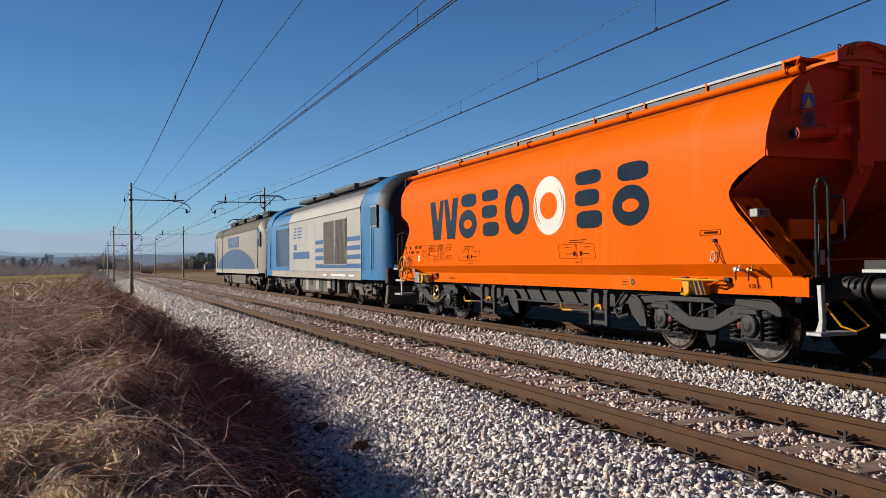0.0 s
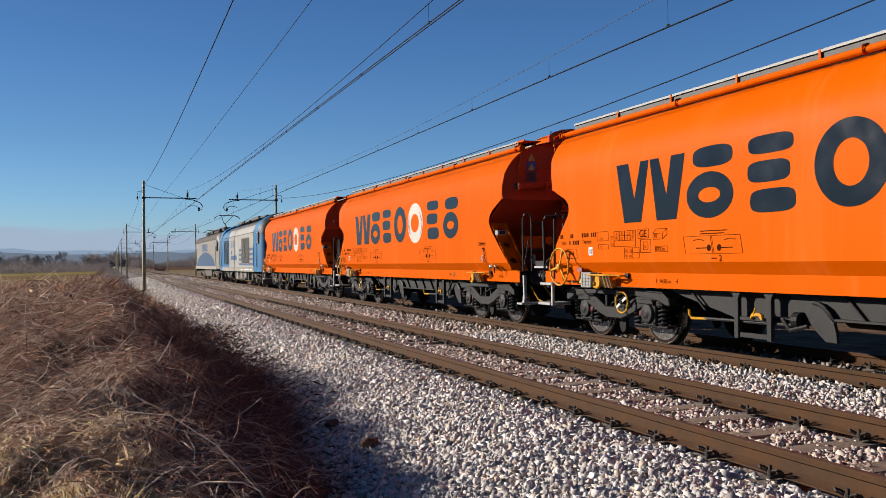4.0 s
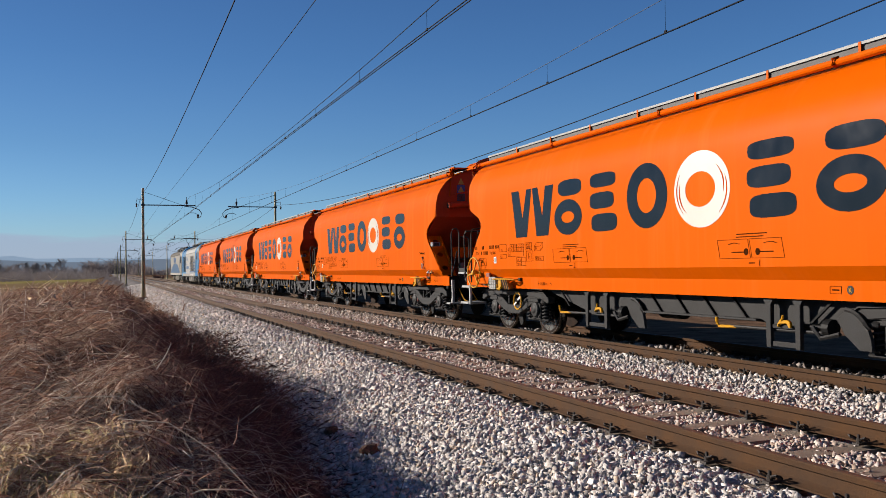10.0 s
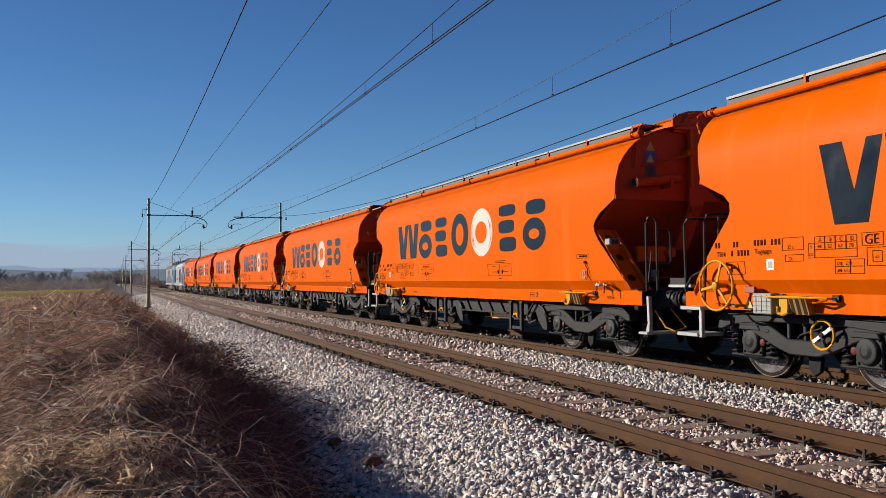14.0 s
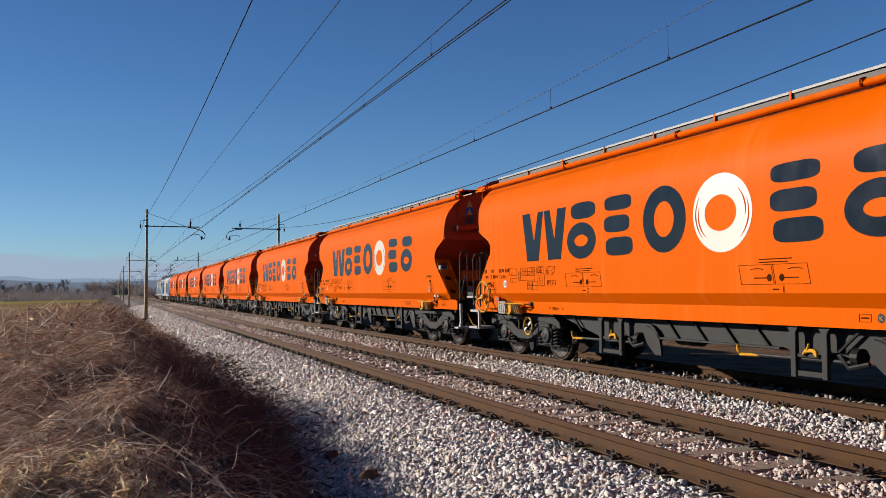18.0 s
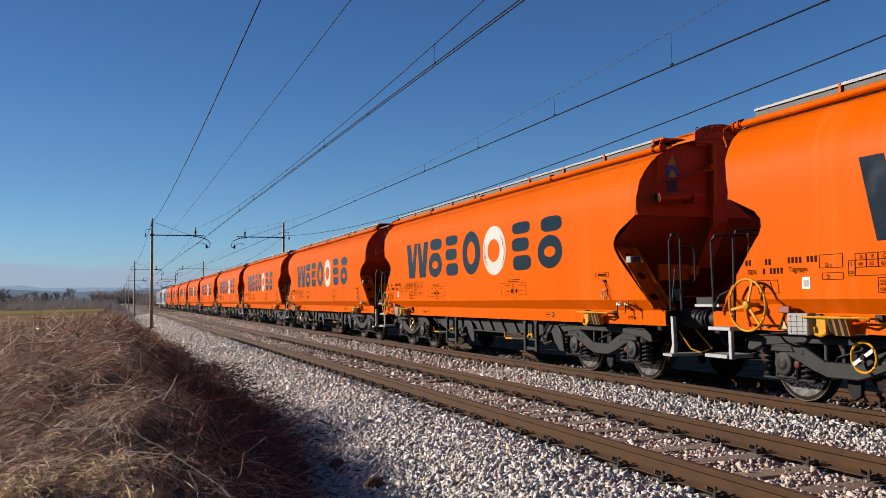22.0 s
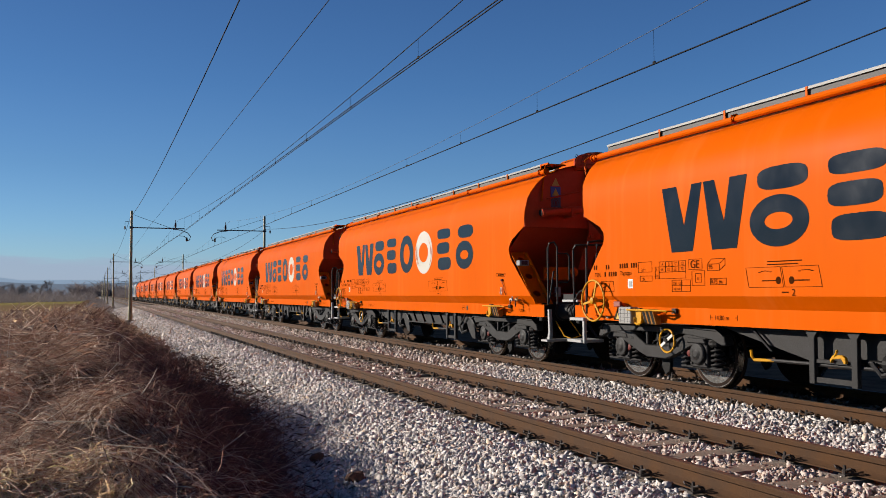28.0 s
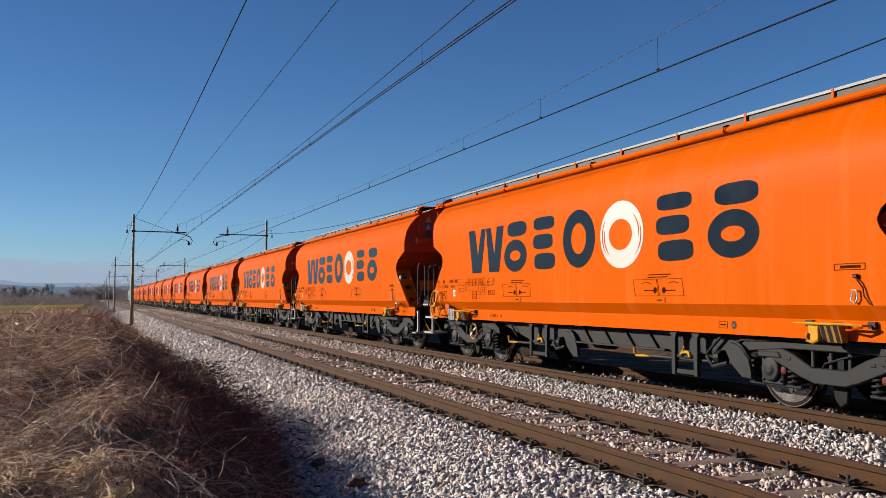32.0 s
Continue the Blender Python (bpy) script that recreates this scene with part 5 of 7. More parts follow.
    part("handrail", Shape().tube([(-1.46, 6.28, 0.98), (-1.46, 6.26, 2.03), (-1.44, 6.24, 2.12), (-1.30, 6.20, 2.14), (-1.1, 6.16, 2.14)], 0.018, 8), UNDER, w, smooth=True)
    part("handrail", Shape().tube([(-1.42, 6.05, 1.20), (-1.42, 6.03, 1.9), (-1.40, 6.05, 2.05), (-1.35, 6.12, 2.08)], 0.016, 8), UNDER, w, smooth=True)
    part("rail_brace", Shape().tube([(-1.44, 6.72, 1.14), (-1.40, 6.6, 1.32), (-1.40, 6.4, 1.38)], 0.014, 6), UNDER, w)
    part("front_grab_rail", Shape().tube([(-1.08, 6.56, 3.58), (-1.12, 6.66, 3.57), (-1.20, 6.68, 3.52), (-1.22, 6.66, 3.40), (-1.24, 6.58, 3.26)], 0.016, 7), ORANGE, w)
    hw = part("brake_handwheel", Shape().tube([(-1.56, 5.93 + 0.315 * math.cos(2 * math.pi * i / 36), 1.19 + 0.315 * math.sin(2 * math.pi * i / 36)) for i in range(36)], 0.016, 8, closed=True), YELLOW, w, "large yellow parking brake handwheel", smooth=True)
    for k in range(3):
        a = 1.9 + k * 2.094
        part("spoke", Shape().prism([(5.93 + 0.02 * math.cos(a + 1.57) , 1.19 + 0.02 * math.sin(a + 1.57)), (5.93 - 0.02 * math.cos(a + 1.57), 1.19 - 0.02 * math.sin(a + 1.57)), (5.93 + 0.305 * math.cos(a) - 0.015 * math.cos(a + 1.57), 1.19 + 0.305 * math.sin(a) - 0.015 * math.sin(a + 1.57)), (5.93 + 0.305 * math.cos(a) + 0.015 * math.cos(a + 1.57), 1.19 + 0.305 * math.sin(a) + 0.015 * math.sin(a + 1.57))], -1.565, -1.55), YELLOW, hw)
    part("hub", Shape().lathe((-1.60, 5.93, 1.19), (1, 0, 0), [(0, 0.03), (0.01, 0.05), (0.07, 0.05), (0.08, 0.03), (0.30, 0.03)], 14), YELLOW, hw, smooth=True)
    part("wheel_console", Shape().prism([(6.15, 0.95), (5.45, 0.95), (5.30, 1.12), (5.55, 1.22), (6.05, 1.30), (6.2, 1.18)], -1.40, -1.20), ORANGE, w, bevel=0.01)
    part("red_handle", Shape().box(-1.46, -1.42, 5.35, 5.52, 1.10, 1.18), RED_SHADE, w, bevel=0.006)
    bx = part("document_box", Shape().box(-1.47, -1.33, 5.06, 5.38, 0.85, 1.10), GREYBOX, w, "grey document box with a mesh front", bevel=0.012)
    for k in range(3):
        part("box_bar", Shape().box(-1.4735, -1.47, 5.13 + k * 0.09, 5.135 + k * 0.09, 0.87, 1.08), UNDER, bx)
    for k in range(4):
        part("box_bar", Shape().box(-1.4735, -1.47, 5.08, 5.36, 0.89 + k * 0.055, 0.895 + k * 0.055), UNDER, bx)
    tri = part("warning_triangle", Shape().prism([(5.60, 0.90), (5.42, 0.90), (5.51, 1.06)], -1.4035, -1.4005), RUBBER, w, "black and yellow warning triangle")
    part("triangle_face", Shape().prism([(5.575, 0.914), (5.445, 0.914), (5.51, 1.03)], -1.4065, -1.4035), WARN, tri)
    part("sensor_puck", Shape().lathe((-1.32, 5.86, 0.97), (-1, 0, 0), [(0, 0.06), (0.03, 0.055), (0.04, 0.03)], 14), GREYBOX, w)
    part("inspection_patch", Shape().box(-0.95, -0.40, -6.36, -6.30, 1.55, 1.80).lathe((-0.35, -6.45, 1.70), (0, 1, 0), [(0, 0.09), (0.12, 0.09), (0.14, 0.05)], 12), ORANGE, w, bevel=0.01)
    logo(w)
    side_marks(w)
    for y in (-5.82, -4.02, 4.02, 5.82):
        wheelset(w, y)
    return w


wagons = [hopper_wagon()]
for k in range(13):
    wagons.append(copy_thing(wagons[0], pose(FAR_C, -30, 0)))

# ---- locomotives ----
LOCO_BLUE = mat("loco_blue_paint", (0.012, 0.165, 0.37), 0.55, var=0.08, scale=1.5, spec=0.12)
LOCO_GREY = mat("loco_silver_grey_paint", (0.40, 0.385, 0.35), 0.55, var=0.08, scale=1.2, spec=0.15)
LOCO_STRIPE = mat("loco_stripe_blue", (0.045, 0.12, 0.26), 0.5, var=0.08, spec=0.1)
LOCO_ROOF = mat("loco_roof_grey", (0.15, 0.148, 0.145), 0.7, var=0.15, scale=2, spec=0.12)
# dark grey visor, its colour taken near black for the cab end's shade
VISOR = mat("shade_dark_cab_visor", (0.035, 0.035, 0.037), 0.6, var=0.1, spec=0.2)
LOUVRE = mat("louvre_brown_grey", (0.22, 0.20, 0.17), 0.6, var=0.12, scale=4)
GEAR = mat("dusty_dark_gear", (0.135, 0.112, 0.088), 0.75, var=0.25, scale=4, spec=0.2)
SKIRT = mat("dusty_frame_grey", (0.29, 0.25, 0.20), 0.7, var=0.2, scale=2.5)
GRILLE_BLUE = mat("grille_blue_grey", (0.045, 0.13, 0.22), 0.65, var=0.15, scale=8, spec=0.15)
CABGLASS = mat("tinted_cab_glass", (0.015, 0.018, 0.02), 0.06, coat=0.5)


def loft(sections):
    sh = Shape()
    n = len(sections[0][1])
    v = [(a, y, b) for y, out in sections for a, b in out]
    f = [(j * n + i, j * n + (i + 1) % n, (j + 1) * n + (i + 1) % n, (j + 1) * n + i) for j in range(len(sections) - 1) for i in range(n)]
    f += [tuple(range(n))[::-1], tuple((len(sections) - 1) * n + i for i in range(n))]
    return sh.add(v, f)


def hull(w, z0, ze, wr, zr, zt, n=9):
    """A body section: upright sides to the eaves, then a rounded roof through (wr, zr) to the top."""
    roof = []
    for i in range(n + 1):
        t = i / n
        a, b = (1 - t) ** 2, 2 * t * (1 - t)
        cx, cz = 2 * wr - 0.5 * w, 2 * zr - 0.5 * (ze + zt)
        roof.append((a * w + b * cx, a * ze + b * cz + t * t * zt))
    right = [(w, z0)] + roof
    return [(-p, q) for p, q in right] + [(p, q) for p, q in right[::-1][1:]]


def loco_bogie(parent, y, base, axles):
    b = part("bogie", Shape().box(-0.95, 0.95, -base / 2, base / 2, 0.52, 0.70), UNDER_DK, parent, "dark dusty locomotive bogie", bevel=0.02)
    b.location = (0, y, 0)
    for s in (-1, 1):
        h = base / 2 + 0.55
        part("side_frame", Shape().prism([(-h, 0.66), (-h + 0.1, 0.80), (h - 0.1, 0.80), (h, 0.66), (h - 0.3, 0.55), (0.5, 0.50), (0.35, 0.36), (-0.35, 0.36), (-0.5, 0.50), (-h + 0.3, 0.55)], s * 1.0, s * 1.12), GEAR, b, bevel=0.015)
        for a in axles:
            part("axlebox", Shape().lathe((s * 1.05, a, 0.52), (s, 0, 0), [(0, 0.22), (0.1, 0.22), (0.13, 0.17), (0.15, 0.05)], 16), GEAR, b)
            for q in (-0.33, 0.33):
                part("coil_spring", Shape().coil((s * 1.1, a + q), 0.085, 0.50, 0.78, 3.5, 0.02), UNDER, b)
            part("brake_unit", Shape().box(*sorted((s * 0.9, s * 1.02)), a + 0.45, a + 0.68, 0.25, 0.6), UNDER_DK, b, bevel=0.02)
        part("damper", Shape().tube([(s * 1.16, -0.6, 0.62), (s * 1.16, 0.7, 0.72)], 0.045, 8), UNDER, b)
    return b


def loco_wheels(parent, ys):
    for y in ys:
        w = part("wheelset", Shape().tube([(-1.05, 0, 0), (1.05, 0, 0)], 0.09, 12), UNDER_DK, parent)
        w.location = (0, y, 0.54)
        for s in (-1, 1):
            part("wheel", Shape().lathe((s * 0.69, 0, 0), (s, 0, 0), [(-0.012, 0.25), (-0.005, 0.567), (0.022, 0.567), (0.034, 0.545), (0.128, 0.535), (0.131, 0.47), (0.08, 0.45), (0.07, 0.2), (0.12, 0.16)], 32), WHEEL, w, smooth=True)


SOOT_ROOF = mat("sooty_brown_roof", (0.13, 0.11, 0.09), 0.75, var=0.2, scale=2, spec=0.1)
LOCO_DUST = mat("loco_dusty_grey", (0.25, 0.225, 0.19), 0.6, var=0.12, scale=1.0, spec=0.2)
ARC_BLUE = mat("faded_arc_blue", (0.035, 0.095, 0.19), 0.55, var=0.08, spec=0.1)


def diesel_loco():
    d = thing("diesel_locomotive", "blue and silver-grey diesel locomotive with striped side panels", "locomotive")
    z0 = 0.86
    body = loft([(y_, hull(1.43, z0, 3.0, 1.03, 3.58, 3.90)) for y_ in (-7.0, 7.0)])
    for q in (-1, 1):
        secs = [(q * 6.95, hull(1.436, z0, 3.0, 1.06, 3.66, 4.00)), (q * 7.5, hull(1.437, z0, 3.0, 1.07, 3.70, 4.06)), (q * 8.15, hull(1.436, z0, 3.0, 1.07, 3.70, 4.07)), (q * 8.45, hull(1.40, z0, 2.96, 1.04, 3.66, 4.04)), (q * 8.68, hull(1.33, z0, 2.9, 0.98, 3.58, 3.97)), (q * 8.84, hull(1.24, z0, 2.8, 0.90, 3.45, 3.85)), (q * 8.95, hull(1.10, z0, 2.65, 0.8, 3.25, 3.62))]
        cab = part("cab", loft(secs if q > 0 else secs[::-1]), LOCO_BLUE, d, "blue driver's cab with a dark grey roof visor", smooth=True)
        cab.data.materials.append(VISOR)
        for face in cab.data.polygons:
            if abs(face.center.y) > 8.5 and face.center.z > 2.5 or abs(face.center.y) > 8.0 and face.center.z > 3.86:
                face.material_index = 1
    part("body", body, LOCO_BLUE, d, "blue locomotive body", smooth=True)
    for s in (-1, 1):
        x0, x1 = s * 1.430, s * 1.438
        part("side_panel", Shape().box(*sorted((x0, x1)), -6.9, 3.2, 1.10, 3.0), LOCO_GREY, d, "silver-grey side panel")
        part("frame_skirt", Shape().box(*sorted((x0, s * 1.445)), -6.9, 6.9, z0 - 0.02, 1.09), SKIRT, d, "dusty grey frame skirt")
        ha, hb = hull(1.434, 3.0, 3.004, 1.036, 3.588, 3.91)[:10], hull(1.448, 3.0, 3.016, 1.046, 3.60, 3.925)[:10]
        rp_ = Shape()
        for i in range(4, 9):
            rp_.add([(-s * p, y_, q) for y_ in (-6.9, 5.2) for p, q in (ha[i], ha[i + 1], hb[i + 1], hb[i])], [(0, 1, 2, 3), (7, 6, 5, 4), (0, 4, 5, 1), (1, 5, 6, 2), (2, 6, 7, 3), (3, 7, 4, 0)])
        part("roof_panel", rp_, LOCO_ROOF, d, "grey rounded roof panel")
        cove = Shape()
        for i in range(1, 4):
            cove.add([(-s * p, y_, q) for y_ in (-6.9, 3.2) for p, q in (ha[i], ha[i + 1], hb[i + 1], hb[i])], [(0, 1, 2, 3), (7, 6, 5, 4), (0, 4, 5, 1), (1, 5, 6, 2), (2, 6, 7, 3), (3, 7, 4, 0)])
        part("roof_cove", cove, LOCO_GREY, d, "silver-grey rounded eave panel")
        part("gutter", Shape().box(*sorted((s * 1.43, s * 1.46)), -6.9, 5.2, 3.0, 3.035), LOCO_ROOF, d)
        part("roof_band", Shape().box(*sorted((s * 1.438, s * 1.446)), -6.9, 3.2, 2.86, 3.0), LOCO_GREY, d)
        for i in range(4):
            zt = 2.18 - i * 0.28
            part("stripe", Shape().box(*sorted((s * 1.438, s * 1.442)), -6.88, -1.25, zt - 0.14, zt), LOCO_STRIPE, d, "grey-blue stripe")
        for y0, y1 in ((-3.85, -2.45), (-5.40, -3.95)):
            lv = part("louvre", Shape().box(*sorted((s * 1.442, s * 1.455)), y0, y1, 1.30, 2.80), LOUVRE, d, "brown-grey ventilation louvre")
            for i in range(14):
                yy = y0 + 0.05 + i * (y1 - y0 - 0.08) / 14
                part("slat", Shape().box(*sorted((s * 1.455, s * 1.475)), yy, yy + 0.03, 1.33, 2.77), LOUVRE, lv)
        part("side_grille", Shape().box(*sorted((s * 1.43, s * 1.442)), 3.35, 6.05, 1.25, 2.85), GRILLE_BLUE, d, "blue-grey grille panel")
        for i in range(13):
            yy = 3.45 + i * 0.2
            part("grille_bar", Shape().box(*sorted((s * 1.442, s * 1.455)), yy, yy + 0.05, 1.28, 2.82), GRILLE_BLUE, d)
        for yy in (-6.9, -1.2, 0.1, 1.3, 2.3, 3.2):
            part("panel_seam", Shape().box(*sorted((s * 1.438, s * 1.441)), yy - 0.012, yy + 0.012, 1.10, 2.86), LOUVRE, d)
        for cy in (-7.6, 7.6):
            part("cab_door", Shape().box(*sorted((s * 1.43, s * 1.44)), cy - 0.42, cy + 0.42, 0.98, 2.98), LOCO_BLUE, d, "blue cab door", bevel=0.004)
            part("door_handrail", Shape().tube([(s * 1.49, cy + 0.5, 1.15), (s * 1.49, cy + 0.5, 2.4)], 0.018, 6), GALV, d)
            part("door_handrail", Shape().tube([(s * 1.49, cy - 0.5, 1.15), (s * 1.49, cy - 0.5, 2.4)], 0.018, 6), GALV, d)
            wy = cy - 0.55 if cy < 0 else cy + 0.55
            wn = part("cab_window", Shape().box(*sorted((s * 1.42, s * 1.446)), wy - 0.32, wy + 0.30, 2.36, 3.0), LOUVRE, d, "cab side window in a dark frame", bevel=0.02)
            part("pane", Shape().box(*sorted((s * 1.446, s * 1.45)), wy - 0.27, wy + 0.25, 2.42, 2.94), CABGLASS, wn)
            part("steps", Shape().box(*sorted((s * 1.25, s * 1.42)), cy - 0.3, cy + 0.3, 0.40, 0.44).box(*sorted((s * 1.25, s * 1.42)), cy - 0.3, cy + 0.3, 0.66, 0.70).box(*sorted((s * 1.25, s * 1.29)), cy - 0.3, cy - 0.27, 0.4, 0.86), UNDER, d)
    # writing withheld or unreadable, as bars
    for i in range(4):
        for y0, y1 in ((1.9, 2.55), (0.95, 1.65)):
            part("logo_bar", Shape().box(-1.4415, -1.438, y0, y1 - 0.08 * i * (y0 > 1.5), 2.35 + i * 0.12, 2.41 + i * 0.12), LOCO_STRIPE, d)
    part("lettering_bar", Shape().box(-1.4415, -1.438, 1.85, 2.35, 1.90, 2.12), LOCO_STRIPE, d)
    part("lettering_bar", Shape().box(-1.4415, -1.438, -0.3, 2.5, 1.55, 1.82), LOCO_STRIPE, d)
    for y0, y1 in ((-5.2, -3.4), (-2.8, -2.3), (-6.2, -5.6)):
        part("stencil_bar", Shape().box(-1.4485, -1.445, y0, y1, 0.94, 1.0), PRINT_WHITE, d)
    for y in (-8.95, 8.95):
        s = -1 if y < 0 else 1
        part("windscreen", Shape().add([(-0.85, y + s * 0.02, 2.5), (0.85, y + s * 0.02, 2.5), (0.78, y - s * 0.01, 3.25), (-0.78, y - s * 0.01, 3.25), (-0.85, y - s * 0.02, 2.5), (0.85, y - s * 0.02, 2.5), (0.78, y - s * 0.05, 3.25), (-0.78, y - s * 0.05, 3.25)], [(0, 1, 2, 3), (4, 7, 6, 5), (0, 4, 5, 1), (1, 5, 6, 2), (2, 6, 7, 3), (3, 7, 4, 0)]), CABGLASS, d)
        part("buffer_beam", Shape().box(-1.3, 1.3, *sorted((y - s * 0.2, y + s * 0.05)), 0.75, 1.2), UNDER, d, bevel=0.03)
        for bx in (-0.875, 0.875):
            buffer(d, bx, y, s)
        part("snow_plough", Shape().prism([(-1.3, 0.20), (1.3, 0.20), (1.25, 0.72), (-1.25, 0.72)], y - s * 0.25, y - s * 0.05, "y"), GEAR, d, bevel=0.02)
        part("nose_handrail", Shape().tube([(-1.12, y + s * 0.0, 1.3), (-1.14, y - s * 0.05, 1.35), (-1.12, y - s * 0.06, 2.2), (-1.05, y, 2.3)], 0.018, 6), UNDER_DK, d)
        for hx in (-0.7, 0.7):
            part("headlight", Shape().lathe((hx, y - s * 0.02, 1.5), (0, s, 0), [(0, 0.12), (0.05, 0.12), (0.06, 0.09)], 16), PRINT_WHITE, d)
    for y0, y1, h in ((-6.2, -4.0, 0.10), (-3.5, -0.8, 0.16), (-0.2, 2.0, 0.10), (2.4, 5.0, 0.14)):
        part("roof_unit", Shape().box(-0.62, 0.62, y0, y1, 3.90, 3.93 + h), LOCO_ROOF, d, "dark roof equipment", bevel=0.03)
    vent = hull(1.46, 3.0, 3.03, 1.06, 3.62, 3.94)
    for i in range(8):
        (ax, az_), (bx_, bz_) = vent[6], vent[8]
        part("roof_vent", Shape().add([(x_ + o, y_, z_ + o) for o in (0.0, -0.02) for x_, y_, z_ in ((ax, -5.6 + i * 0.5, az_), (ax, -5.2 + i * 0.5, az_), (bx_, -5.2 + i * 0.5, bz_), (bx_, -5.6 + i * 0.5, bz_))], [(0, 1, 2, 3), (7, 6, 5, 4), (0, 4, 5, 1), (1, 5, 6, 2), (2, 6, 7, 3), (3, 7, 4, 0)]), RUBBER, d, "black roof vent")
    for i in range(14):
        yy = -3.6 + i * 0.55
        part("gear_box", Shape().box(-1.22, -0.9, yy, yy + 0.22 + 0.16 * (i % 3), 0.34 + 0.07 * (i % 4), 0.84), (GEAR, UNDER, SKIRT)[i % 3], d, "dusty equipment box under the frame", bevel=0.02)
    for yy in (-7.2, -6.3, -5.2, -4.4, 4.6, 5.4, 6.4, 7.3):
        part("sand_pipe", Shape().tube([(-1.16, yy, 0.85), (-1.18, yy + 0.05, 0.55), (-1.05, yy + 0.12, 0.25), (-0.85, yy + 0.16, 0.12)], 0.025, 6), GEAR, d)
    part("fuel_tank", Shape().prism([(-2.2, 0.86), (2.2, 0.86), (2.1, 0.30), (-2.1, 0.30)], -1.2, 1.2), GEAR, d, bevel=0.05)
    part("air_tank", Shape().lathe((-1.2, 2.4, 0.6), (0, 1, 0), [(0, 0.05), (0.05, 0.2), (0.9, 0.2), (0.95, 0.05)], 14), UNDER, d)
    loco_bogie(d, -6.05, 2.7, (-1.35, 1.35))
    loco_bogie(d, 6.05, 2.7, (-1.35, 1.35))
    loco_wheels(d, (-7.4, -4.7, 4.7, 7.4))
    return d


def electric_loco():
    e = thing("electric_locomotive", "dusty silver-grey electric locomotive with a blue arc and raised pantograph", "locomotive")
    z0 = 0.95
    sec = lambda y, w, ze, wr, zr, zt: (y, hull(w, z0, ze, wr, zr, zt))
    part("body", loft([sec(-9.0, 1.10, 2.1, 0.98, 2.3, 2.35), sec(-8.8, 1.24, 2.5, 1.0, 3.05, 3.2), sec(-8.45, 1.38, 2.9, 1.05, 3.45, 3.66), sec(-8.0, 1.45, 3.1, 1.12, 3.6, 3.82), sec(8.0, 1.45, 3.1, 1.12, 3.6, 3.82), sec(8.45, 1.38, 2.9, 1.05, 3.45, 3.66), sec(8.8, 1.24, 2.5, 1.0, 3.05, 3.2), sec(9.0, 1.10, 2.1, 0.98, 2.3, 2.35)]), LOCO_DUST, e, "dusty silver-grey body", smooth=True)
    for s in (-1, 1):
        x0, x1 = s * 1.45, s * 1.456
        arc = [(-6.9 + 13.8 * i / 24, 1.25 + 1.02 * math.sin(math.pi * i / 24) ** 0.6) for i in range(25)]
        part("blue_arc", Shape().prism([(-6.9, 1.15)] + arc + [(6.9, 1.15)], x0, x1), ARC_BLUE, e, "blue painted arc")
        part("frame_skirt", Shape().box(*sorted((x0, s * 1.465)), -8.0, 8.0, z0 - 0.05, 1.14), SKIRT, e)
        ha, hb = hull(1.454, 3.0, 3.104, 1.125, 3.607, 3.83)[:10], hull(1.466, 3.0, 3.112, 1.135, 3.618, 3.842)[:10]
        rp_ = Shape()
        for i in range(1, 9):
            rp_.add([(-s * p, y_, q) for y_ in (-7.9, 7.9) for p, q in (ha[i], ha[i + 1], hb[i + 1], hb[i])], [(0, 1, 2, 3), (7, 6, 5, 4), (0, 4, 5, 1), (1, 5, 6, 2), (2, 6, 7, 3), (3, 7, 4, 0)])
        part("roof_panel", rp_, SOOT_ROOF, e, "brown-grey rounded roof panel")
        for cy in (-8.05, 7.45):
            part("blue_cab_band", Shape().box(*sorted((x0, s * 1.459)), cy, cy + 0.6, 2.3, 3.1), LOCO_BLUE, e, "blue cab edge")
        for cy in (-7.4, 7.4):
            part("cab_door", Shape().box(*sorted((x0, s * 1.46)), cy - 0.35, cy + 0.35, 1.2, 3.05), LOCO_DUST, e, bevel=0.004)
            wn = part("cab_window", Shape().box(*sorted((x0, s * 1.462)), cy - 0.20 - (0.75 if cy < 0 else -0.75), cy + 0.2 - (0.55 if cy < 0 else -0.75), 2.25, 2.95), CABGLASS, e)
            part("door_handrail", Shape().tube([(s * 1.50, cy - 0.45, 1.2), (s * 1.50, cy - 0.45, 2.6)], 0.018, 6), GALV, e)
        for i in range(9):
            part("roof_louvre", Shape().box(*sorted((s * 1.34, s * 1.40)), -6.0 + i * 1.35, -4.9 + i * 1.35, 3.28, 3.36), LOUVRE, e)
    for i in range(5):
        part("logo_bar", Shape().box(-1.4595, -1.456, 1.6 - i * 0.85, 2.2 - i * 0.85, 2.35, 2.95), LOCO_STRIPE, e, "withheld lettering as a plain bar")
    for y in (-9.0, 9.0):
        s = -1 if y < 0 else 1
        part("windscreen", Shape().add([(-0.95, y - s * 0.02, 2.28), (0.95, y - s * 0.02, 2.28), (0.88, y - s * 0.24, 3.05), (-0.88, y - s * 0.24, 3.05), (-0.95, y - s * 0.08, 2.28), (0.95, y - s * 0.08, 2.28), (0.88, y - s * 0.3, 3.05), (-0.88, y - s * 0.3, 3.05)], [(0, 1, 2, 3), (4, 7, 6, 5), (0, 4, 5, 1), (1, 5, 6, 2), (2, 6, 7, 3), (3, 7, 4, 0)]), CABGLASS, e)
        part("white_corner", Shape().box(-1.22, -0.95, *sorted((y - s * 0.28, y - s * 0.0)), 1.35, 2.2), PRINT_WHITE, e, "white cab corner with round lamps", bevel=0.03)
